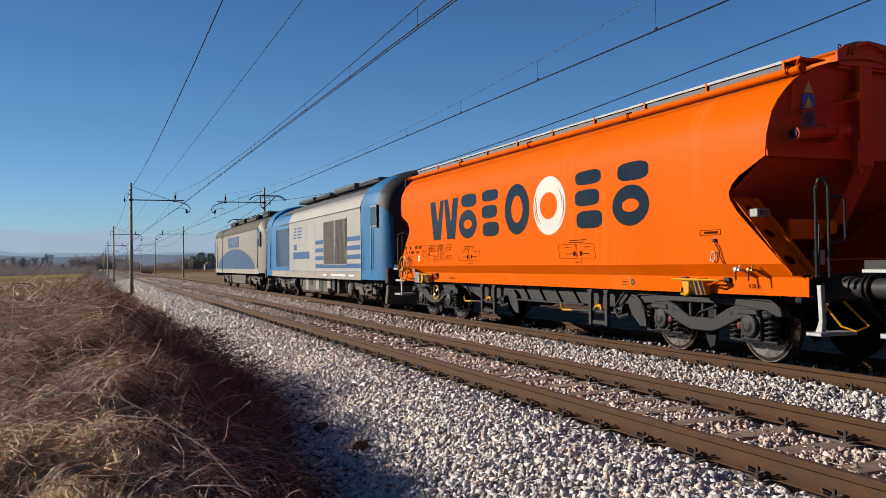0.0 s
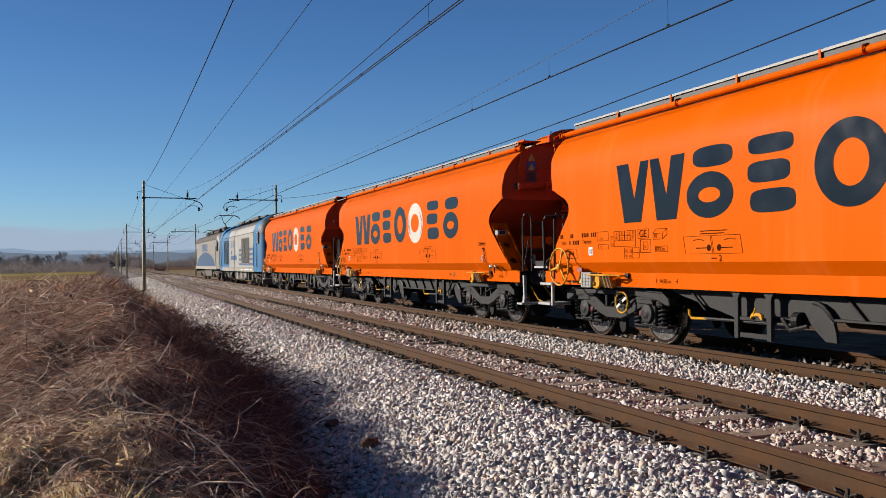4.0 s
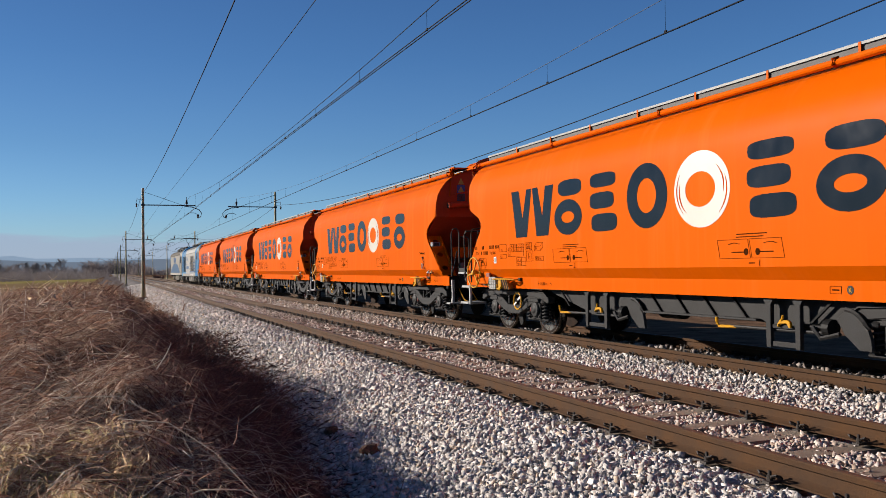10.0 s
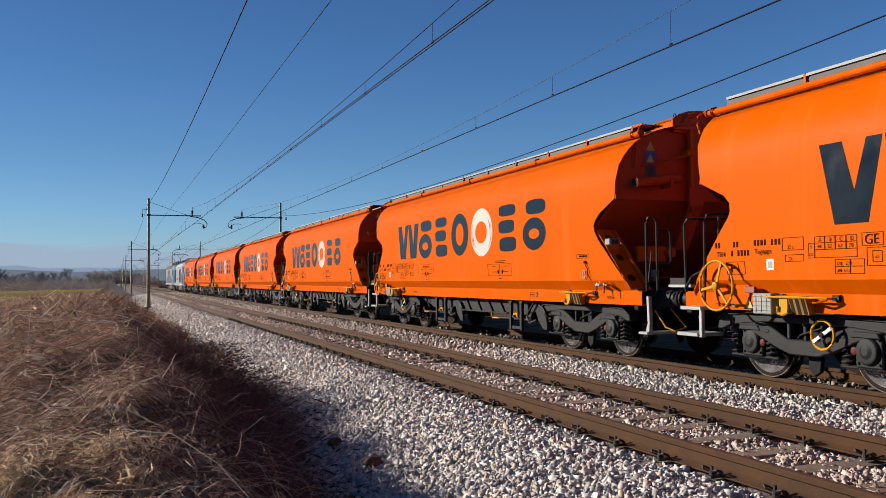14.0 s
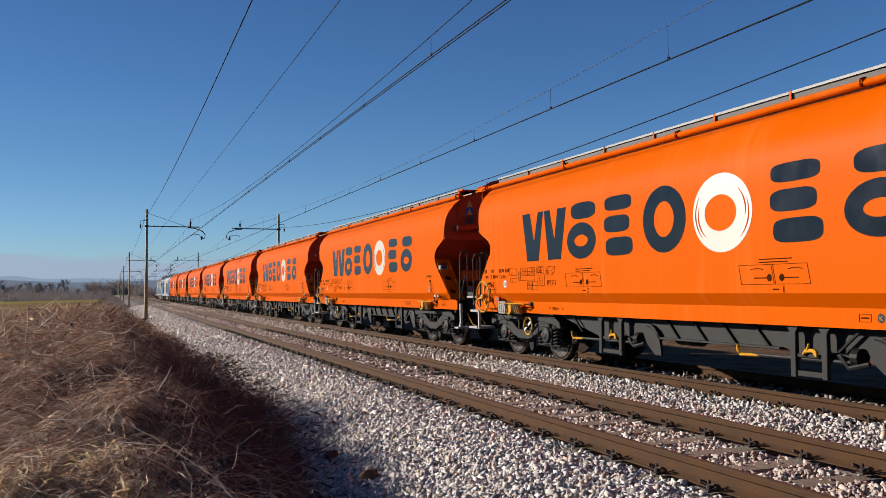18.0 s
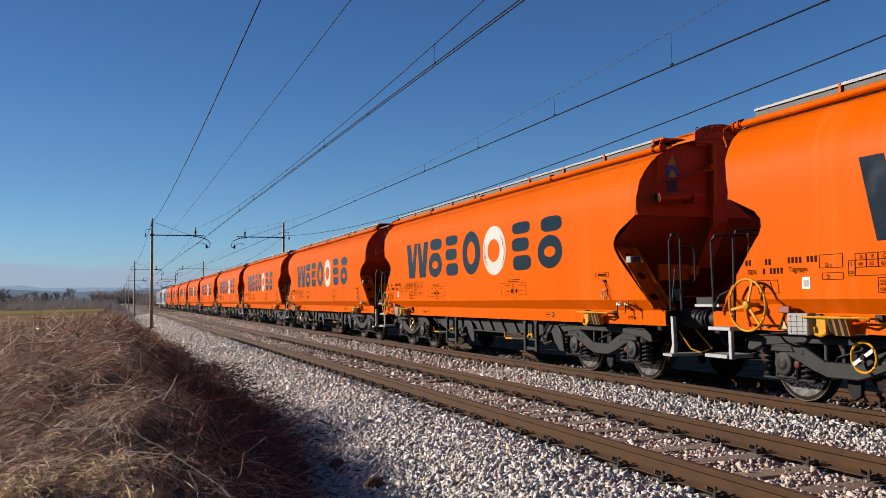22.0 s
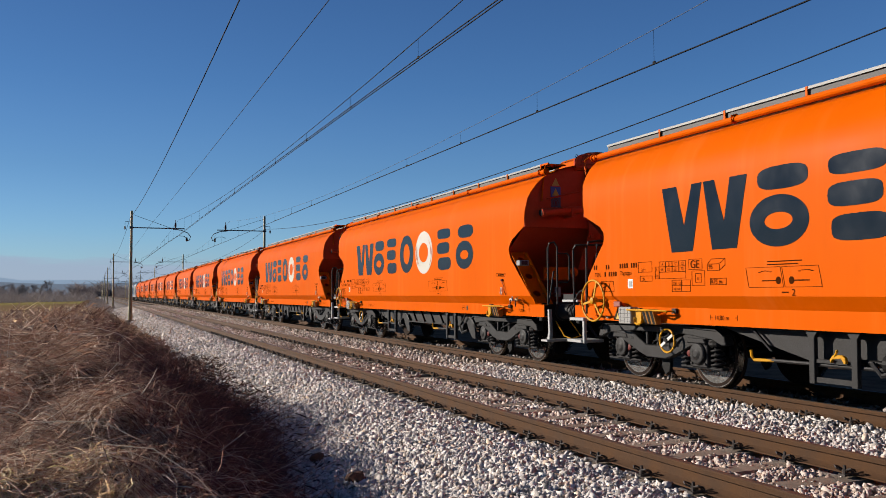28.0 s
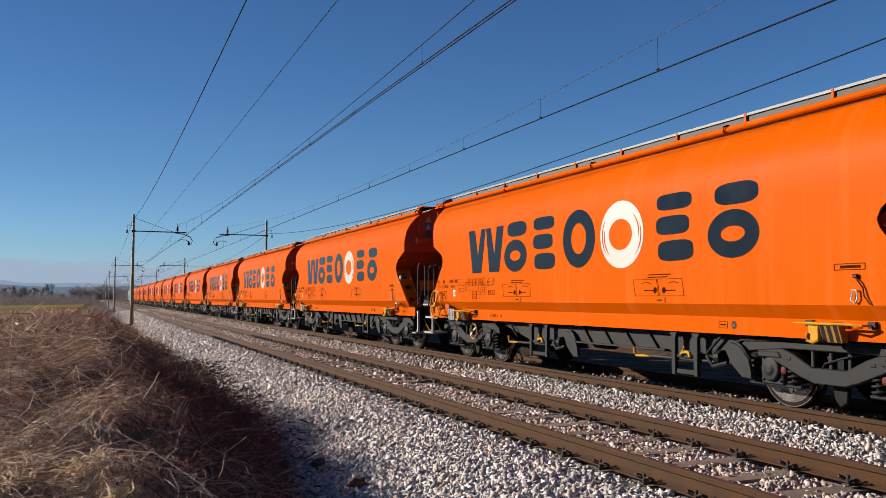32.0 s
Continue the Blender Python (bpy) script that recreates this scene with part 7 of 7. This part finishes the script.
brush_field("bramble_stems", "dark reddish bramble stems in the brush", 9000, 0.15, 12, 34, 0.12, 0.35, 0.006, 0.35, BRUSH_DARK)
brush_field("cut_brush", "dry brown brush and weeds across the field", 30000, -34, 32, 100, 0.18, 0.4, 0.014, 0.5, BRUSH_FAR, tight=0.2, flat=True)
brush_field("straw_grass", "pale straw-coloured grass tufts", 60000, -2.6, 3.8, 6.4, 0.07, 0.22, 0.0034, 0.45, STRAW, per=30, tight=0.14, flat=True, over=-0.1)
brush_field("straw_grass", "pale straw-coloured grass across the field", 26000, -45, 14, 130, 0.12, 0.3, 0.010, 0.7, STRAW, inset=2.4, per=30, flat=True)

brush_field("bramble_stems", "reddish bramble stems at the foot of the brush, darkened for the slope's shade", 15000, 0.4, 3.6, 13.0, 0.10, 0.40, 0.003, 0.35, BRUSH_DARK, inset=-0.2, per=30, tight=0.15)
brush_field("cut_brush", "thin dry stems arching over the edge of the stones", 1100, 0.3, 3.2, 10.0, 0.2, 0.55, 0.0022, 0.5, BRUSH, inset=-0.1, per=5)

brush_field("cut_brush", "dry brown stalks on the bank behind the brush", 7000, -4.6, 0.2, 3.2, 0.05, 0.2, 0.0036, 0.3, BRUSH, per=12, tight=0.12, flat=True)


def tuft(x, y, n, r, h, material):
    a, q = rng.uniform(0, 6.28, n), rng.uniform(0, 1, n) ** 0.5 * r
    rx, ry = x + np.cos(a) * q, y + np.sin(a) * q
    root = np.stack([rx, ry, np.array([soil_z(i, j) for i, j in zip(rx, ry)]) - 0.01], 1)
    d = np.stack([np.cos(a) * rng.uniform(0.1, 0.8, n), np.sin(a) * rng.uniform(0.1, 0.8, n), np.ones(n)], 1) + rng.normal(size=(n, 3)) * 0.2
    tip = root + d * h * rng.uniform(0.4, 1.1, n)[:, None]
    mid = (root + tip) / 2
    mid[:, 2] += 0.12 * h
    return blades(root, tip, mid, 0.0026 if r < 1 else 0.03, True)


for x, y, n, r, h, lab in ((-0.05, 5.35, 420, 0.22, 0.22, "tuft of pale green and straw grass"), (-0.85, 5.9, 380, 0.30, 0.24, "tuft of straw grass"), (-1.35, 6.6, 420, 0.35, 0.3, "tuft of straw grass"), (0.2, 4.7, 260, 0.2, 0.18, "tuft of pale green and straw grass")):
    v, f = tuft(x, y, n, r, h, STRAW)
    tagged(new("grass_tuft", fast_mesh("grass_tuft", v, f, STRAW)), lab, "grass", "grass tufts", "stuff")

# a small house and evergreens beyond the far field, a heap of cut wood by the lane
WHITEWASH = mat("whitewashed_wall", (0.46, 0.45, 0.44), 0.9, var=0.1, scale=1, spec=0.0)
ROOFTILE = mat("grey_brown_roof_tiles", (0.30, 0.2, 0.16), 0.9, var=0.15, scale=2)
DARKPANE = mat("dark_window", (0.03, 0.03, 0.035), 0.3)
house = thing("house", "small white house with a grey-brown roof under evergreens", "house")
house.location = (75.0, 636, ground_z(75.0))
part("wall", Shape().prism([(-2.6, -0.3), (2.6, -0.3), (2.6, 3.2), (0, 5.2), (-2.6, 3.2)], -3.5, 3.5, "y"), WHITEWASH, house)
for s_ in (-1, 1):
    part("roof", Shape().prism([(s_ * 3.0, 2.95), (0, 5.27), (0, 5.45), (s_ * 3.0, 3.13)], -3.9, 3.9, "y"), ROOFTILE, house)
    win = part("window", Shape().box(s_ * 1.2 - 0.45, s_ * 1.2 + 0.45, -3.56, -3.45, 1.0, 2.3), DARKPANE, house, bevel=0.02)
part("chimney", Shape().box(0.9, 1.5, 0.5, 1.1, 4.2, 6.0), ROOFTILE, house, bevel=0.03)
# needle greens lightened in colour for the haze in front of them
NEEDLES = island_mat("evergreen_needles", [(0.105, 0.128, 0.09), (0.15, 0.173, 0.12), (0.083, 0.098, 0.075)], 0.9, 0, through_light=0.15)
for x, y, h in ((66.0, 648, 10.0), (72.0, 655, 13.0), (79.0, 652, 12.0), (85.0, 648, 10.0), (61.0, 655, 8.0), (69.0, 644, 7.0), (90.0, 655, 12.0)):
    ev = thing("evergreen_tree", "dark evergreen tree behind the white house", "tree", "evergreens behind the house")
    ev.location = (x, y, ground_z(x))
    part("trunk", Shape().tube([(0, 0, -0.2), (0.1, 0, h * 0.5), (0, 0, h * 0.95)], h * 0.02, 6, r2=h * 0.004), TREE_BARK, ev)
    n = 420
    zz = rng.uniform(0.12, 0.97, n) * h
    rr = 0.30 * h * np.sqrt(np.clip(1 - (zz / h - 0.35) ** 2 / 0.42, 0.02, 1)) * rng.uniform(0.3, 1.05, n)
    aa = rng.uniform(0, 6.28, n)
    root = np.stack([np.cos(aa) * rr, np.sin(aa) * rr, zz], 1)
    tip = root + np.stack([np.cos(aa), np.sin(aa), rng.normal(0.2, 0.5, n)], 1) * 0.09 * h
    v, f = blades(root, tip, (root + tip) / 2, 0.022 * h)
    part("crown", fast_mesh("crown", v, f, NEEDLES), NEEDLES, ev)
v, f = tuft(12.3, 238, 300, 1.1, 1.3, BRUSH_DARK)
tagged(new("wood_heap", fast_mesh("wood_heap", v, f, BRUSH_DARK)), "dark heap of cut branches beside the lane", "wood heap", kind="stuff")

# dead leaves and crumbs of bark blown onto the stones along the edge; their dark colour also deepens the bank's shadow
LITTER = island_mat("dark_leaf_litter", [(0.05, 0.028, 0.02), (0.11, 0.06, 0.04), (0.035, 0.02, 0.015), (0.17, 0.10, 0.065)], 0.85, 0)
n = 14000
ly = rng.uniform(3.2 ** 0.5, 24 ** 0.5, n) ** 2
lx = np.array([brush_edge(v) for v in ly]) - 0.25 + np.abs(rng.normal(0, 0.33, n))
lz = np.interp(lx, [p[0] for p in prof], [p[1] for p in prof]) + rng.uniform(0.0, 0.06, n)
lz = np.maximum(lz, np.array([soil_z(a, b) for a, b in zip(lx, ly)]) + 0.01)
root = np.stack([lx, ly, lz], 1)
aa = rng.uniform(0, 6.28, n)
tip = root + np.stack([np.cos(aa), np.sin(aa), rng.normal(0, 0.3, n)], 1) * (rng.uniform(0.03, 0.11, n) * (1 + 0.05 * ly))[:, None]
v, f = blades(root, tip, (root + tip) / 2 + rng.normal(size=(n, 3)) * 0.006, rng.uniform(0.004, 0.014, n), True)
tagged(new("leaf_litter", fast_mesh("leaf_litter", v, f, LITTER)), "dark dead leaves and twigs along the edge of the stones", "litter", kind="stuff")

# a white-painted stone slab lying between the tracks
tagged(new("marker_stone", Shape().prism([(-0.28, -0.05), (0.28, -0.05), (0.24, 0.10), (-0.1, 0.16), (-0.25, 0.08)], -0.55, 0.6, "y").mesh("marker_stone", WHITEWASH)), "white-painted marker stone lying between the tracks", "marker stone").location = (6.0, 72.0, -0.2)

# single long sticks that stand out
for name, pts, r0 in (("cut_cane", [(0.05, 6.0, 0.34), (0.35, 5.75, 0.33), (0.60, 5.45, 0.18), (0.82, 5.1, -0.06), (0.95, 4.85, -0.28)], 0.007), ("cut_cane", [(0.2, 5.9, 0.30), (0.48, 5.62, 0.22), (0.72, 5.45, 0.05), (1.0, 5.3, -0.12)], 0.005),
                      ("cut_cane", [(0.9, 6.6, -0.10), (1.15, 6.35, -0.06), (1.45, 6.2, -0.16), (1.62, 6.15, -0.28)], 0.004), ("broken_stick", [(0.98, 7.35, 0.0), (1.10, 7.2, 0.12), (1.16, 7.12, 0.19)], 0.012), ("broken_stick", [(0.36, 7.4, 0.50), (0.44, 7.45, 0.62), (0.48, 7.5, 0.70)], 0.011),
                      ("broken_stick", [(0.12, 7.5, 0.46), (0.30, 7.4, 0.52), (0.42, 7.3, 0.60)], 0.010), ("broken_stick", [(-0.4, 6.8, 0.40), (0.05, 6.5, 0.42), (0.32, 6.2, 0.30)], 0.008), ("cut_cane", [(0.45, 5.9, 0.2), (0.50, 5.75, 0.1), (0.48, 5.6, -0.1)], 0.005)):
    thing(name, "bleached cut cane lying over the brush" if name == "cut_cane" else "broken pale stick standing out of the brush", "stick", "sticks in the brush", Shape().tube(pts, r0 * 0.45, 6, r2=r0 * 0.2), BLEACHED, smooth=True)

# ---- sleepers and clips ----
SLEEPER = Shape().prism([(-0.145, -0.40), (0.145, -0.40), (0.135, -0.215), (0.115, -0.195), (-0.115, -0.195), (-0.135, -0.215)], -1.28, 1.28, "x").mesh("sleeper", CONCRETE)
clip = Shape()
for q in (-1, 1):
    clip.tube([(0.03, q * 0.012, 0.02), (0.075, q * 0.03, 0.035), (0.10, q * 0.055, 0.05), (0.085, q * 0.085, 0.062), (0.045, q * 0.085, 0.05), (0.015, q * 0.07, 0.03)], 0.0085, 6)
clip.lathe((0.062, 0, -0.01), (0, 0, 1), [(0, 0.022), (0.05, 0.022), (0.052, 0.014), (0.085, 0.013), (0.088, 0.006)], 8)
clip.box(0.0, 0.10, -0.035, 0.035, -0.012, 0.006)
CLIPMESH = clip.mesh("rail_clip", CLIP)
for tr, ci, c, rails in ((track_near, 0, NEAR_C, RAILS[:2]), (track_far, 1, FAR_C, RAILS[2:])):
    for k in range(-6, 120):
        y = FIRST_SLEEPER[ci] + k * STEP
        sl = part("sleeper", SLEEPER, CONCRETE, tr)
        sl.location = (c, y, 0)
        if y < 34:
            for rx in rails:
                for s in (-1, 1):
                    cl = part("rail_clip", CLIPMESH, CLIP, sl)
                    cl.matrix_local = Matrix.Translation((rx - c + s * 0.068, 0, -0.165)) @ Matrix.Diagonal((0.95, 0.95, 0.95, 1)) @ Matrix.Rotation(0 if s > 0 else math.pi, 4, "Z")

# ---- ballast stones ----
STONES = island_mat("crushed_stone", [(0.418, 0.377, 0.354), (0.626, 0.568, 0.528), (0.29, 0.261, 0.244), (0.545, 0.487, 0.441), (0.766, 0.708, 0.661), (0.36, 0.319, 0.296), (0.603, 0.452, 0.325), (0.673, 0.615, 0.574), (0.499, 0.458, 0.435), (0.232, 0.209, 0.197)], 0.85, 0.25, 90)
STONES_RUST = island_mat("rust_stained_stone", [(0.432, 0.324, 0.259), (0.583, 0.497, 0.443), (0.324, 0.227, 0.167), (0.626, 0.562, 0.518), (0.475, 0.367, 0.308), (0.259, 0.167, 0.119)], 0.85, 0.25, 90)
# stones under the train, browned and darkened to deepen its shade
SHADED_STONES = island_mat("shade_darkened_stone", [(0.24, 0.19, 0.16), (0.36, 0.32, 0.30), (0.16, 0.12, 0.10)], 0.8, 0.4, 90)
bed_x, bed_z = [p[0] for p in prof], [p[1] for p in prof]
# a split stone: a skewed block of eight corners, twelve faces
CHIP = np.array([(x, y, z) for z in (-0.72, 0.72) for x, y in ((-0.95, -0.8), (0.95, -0.8), (0.95, 0.8), (-0.95, 0.8))])
CHIP[4:, :2] *= 0.66
CHIP_F = np.array([(0, 2, 1), (0, 3, 2), (4, 5, 6), (4, 6, 7), (0, 1, 5), (0, 5, 4), (1, 2, 6), (1, 6, 5), (2, 3, 7), (2, 7, 6), (3, 0, 4), (3, 4, 7)])


def stones(name, label, x, y, size, lift, material):
    n = len(x)
    z = np.interp(x, bed_x, bed_z) + lift
    c = CHIP[None] + rng.normal(size=(n, 8, 3)) * 0.36
    c *= (size * 0.60)[:, None, None] * rng.uniform(0.36, 1.2, (n, 1, 3))
    q = rng.normal(size=(n, 4))
    q /= np.linalg.norm(q, axis=1, keepdims=True)
    w, a, b, d = q.T
    rot = np.stack([1 - 2 * (b * b + d * d), 2 * (a * b - w * d), 2 * (a * d + w * b), 2 * (a * b + w * d), 1 - 2 * (a * a + d * d), 2 * (b * d - w * a), 2 * (a * d - w * b), 2 * (b * d + w * a), 1 - 2 * (a * a + b * b)], 1).reshape(n, 3, 3)
    v = np.einsum("nij,nkj->nki", rot, c) + np.stack([x, y, z], 1)[:, None]
    f = (np.arange(n)[:, None, None] * 8 + CHIP_F[None]).reshape(-1, 3)
    return tagged(new(name, fast_mesh(name, v.reshape(-1, 3), f, material)), label, "ballast", kind="stuff")


def scatter(n, x0, x1, y0, y1, power=1.0):
    return rng.uniform(x0, x1, n), y0 + (y1 - y0) * rng.uniform(0, 1, n) ** power


def clear_of_track(x, y, keep):
    ok = np.ones(len(x), bool)
    for rx in RAILS:
        ok &= np.abs(x - rx) > 0.115
    for ci, c in ((0, NEAR_C), (1, FAR_C)):
        on = (np.abs((y - FIRST_SLEEPER[ci] + STEP / 2) % STEP - STEP / 2) < 0.13) & (np.abs(x - c) < 1.28)
        seat = np.minimum(np.abs(x - c + 0.7535), np.abs(x - c - 0.7535)) < 0.42
        ok &= ~(on & seat & (rng.uniform(size=len(x)) > keep)) & ~(on & ~seat & (rng.uniform(size=len(x)) > keep * 2.2))
    return ok


def edge_ok(x, y):
    return x > np.array([brush_edge(v) for v in y]) - 0.08 + rng.normal(size=len(x)) * 0.18


for n, x0, x1, y0, y1, smin, smax, lift in ((34000, 0.9, 4.15, 3.0, 9.5, 0.026, 0.062, 0.02), (9000, 0.9, 4.15, -6.0, 3.0, 0.03, 0.06, 0.02), (9000, 0.9, 4.15, 3.0, 9.5, 0.025, 0.055, 0.04), (19000, 0.9, 4.15, 9.5, 14.0, 0.026, 0.06, 0.022), (14000, 1.3, 4.15, 14.0, 26.0, 0.034, 0.068, 0.025), (9000, 1.5, 4.1, 26.0, 52.0, 0.05, 0.09, 0.03), (7000, 1.6, 4.1, 52.0, 110.0, 0.08, 0.13, 0.03)):
    x, y = scatter(n, x0, x1, y0, y1)
    k = edge_ok(x, y) & clear_of_track(x, y, 0.25)
    x, y = x[k], y[k]
    stones("ballast_stones", "loose light grey crushed stones on the bank", x, y, rng.uniform(smin, smax, len(x)), lift * rng.uniform(0.2, 1.3, len(x)), STONES)
for n, x0, x1, y0, y1, smin, smax in ((15000, 4.3, 6.4, 3.4, 14.0, 0.025, 0.058), (15000, 6.2, 7.95, 4.0, 16.0, 0.028, 0.06), (7000, 4.3, 7.95, 14.0, 30.0, 0.04, 0.075), (3000, 8.0, 10.4, 5.0, 24.0, 0.05, 0.085), (6000, 4.3, 7.9, 30.0, 60.0, 0.06, 0.10), (6000, 4.3, 7.9, 60.0, 120.0, 0.09, 0.14)):
    x, y = scatter(n, x0, x1, y0, y1)
    k = clear_of_track(x, y, 0.2)
    x, y = x[k], y[k]
    stones("ballast_stones", "rust-tinted crushed stones between the rails", x, y, rng.uniform(smin, smax, len(x)), 0.03 * rng.uniform(0.0, 1.2, len(x)), STONES_RUST if x1 < 6.5 or y0 > 13.5 and x0 < 7.9 else SHADED_STONES if x0 > 7.9 else STONES)
CLOD = mat("brown_clod", (0.19, 0.085, 0.04), 0.9, var=0.25, scale=20, bump=0.6, bscale=60)
for x, y, s in ((2.25, 7.6, 0.10), (2.18, 8.75, 0.09)):
    ico = Shape()
    bm_ = bmesh.new()
    bmesh.ops.create_icosphere(bm_, subdivisions=2, radius=s)
    for v in bm_.verts:
        v.co *= 1 + 0.5 * noise.noise(v.co * 14)
        v.co.z *= 0.7
    me_ = bpy.data.meshes.new("earth_clod")
    bm_.to_mesh(me_)
    bm_.free()
    me_.materials.append(CLOD)
    ob = tagged(new("earth_clod", me_), "brown lump of earth lying on the ballast", "clod", "clods")
    ob.location = (x, y, float(np.interp(x, bed_x, bed_z)) + 0.06)

# ---- the train's run: seconds, place of the first wagon's middle along the track ----
RUN = [(0, 14.26), (2, 25.49), (4, 36.69), (6, 47.88), (8, 59.0), (10, 70.15), (12, 81.31), (14, 92.41), (16, 103.49), (18, 114.56), (20, 125.62), (22, 136.65), (24, 147.64), (26, 158.6), (28, 169.5), (30, 180.34), (32, 191.15)]


def run_at(t):
    """Smooth reading of the run between its rows."""
    i = min(max(int(t // 2), 1), len(RUN) - 3)
    p = [RUN[i + k] for k in (-1, 0, 1, 2)]
    return sum(y * math.prod((t - q[0]) / (u - q[0]) for q in p if q[0] != u) for u, y in p)


def roll_wheels(vehicle, radius):
    """Each wheelset turns as far as the train has run; rows less than a quarter turn apart."""
    for part_ in vehicle.children:
        if part_.name.split(".")[0] == "wheelset":
            base = part_.location.copy()
            dt = 1.35 * radius / 5.7
            n = int(32 / dt) + 1
            rows = []
            for i in range(n + 1):
                t = 32 * i / n
                a = -(run_at(t) - RUN[0][1]) / radius
                rows.append((t, Matrix.Translation(base) @ Matrix.Rotation(a, 4, "X")))
            walk(part_, rows)


def motions():
    train = [(w, -k * PITCH) for k, w in enumerate(wagons)] + [(diesel, 16.95), (electric, 35.2)]
    for vehicle, off in train:
        walk(vehicle, [(t, pose(FAR_C, y + off, 0)) for t, y in RUN])
        roll_wheels(vehicle, 0.54 if vehicle in (diesel, electric) else 0.46)


motions()
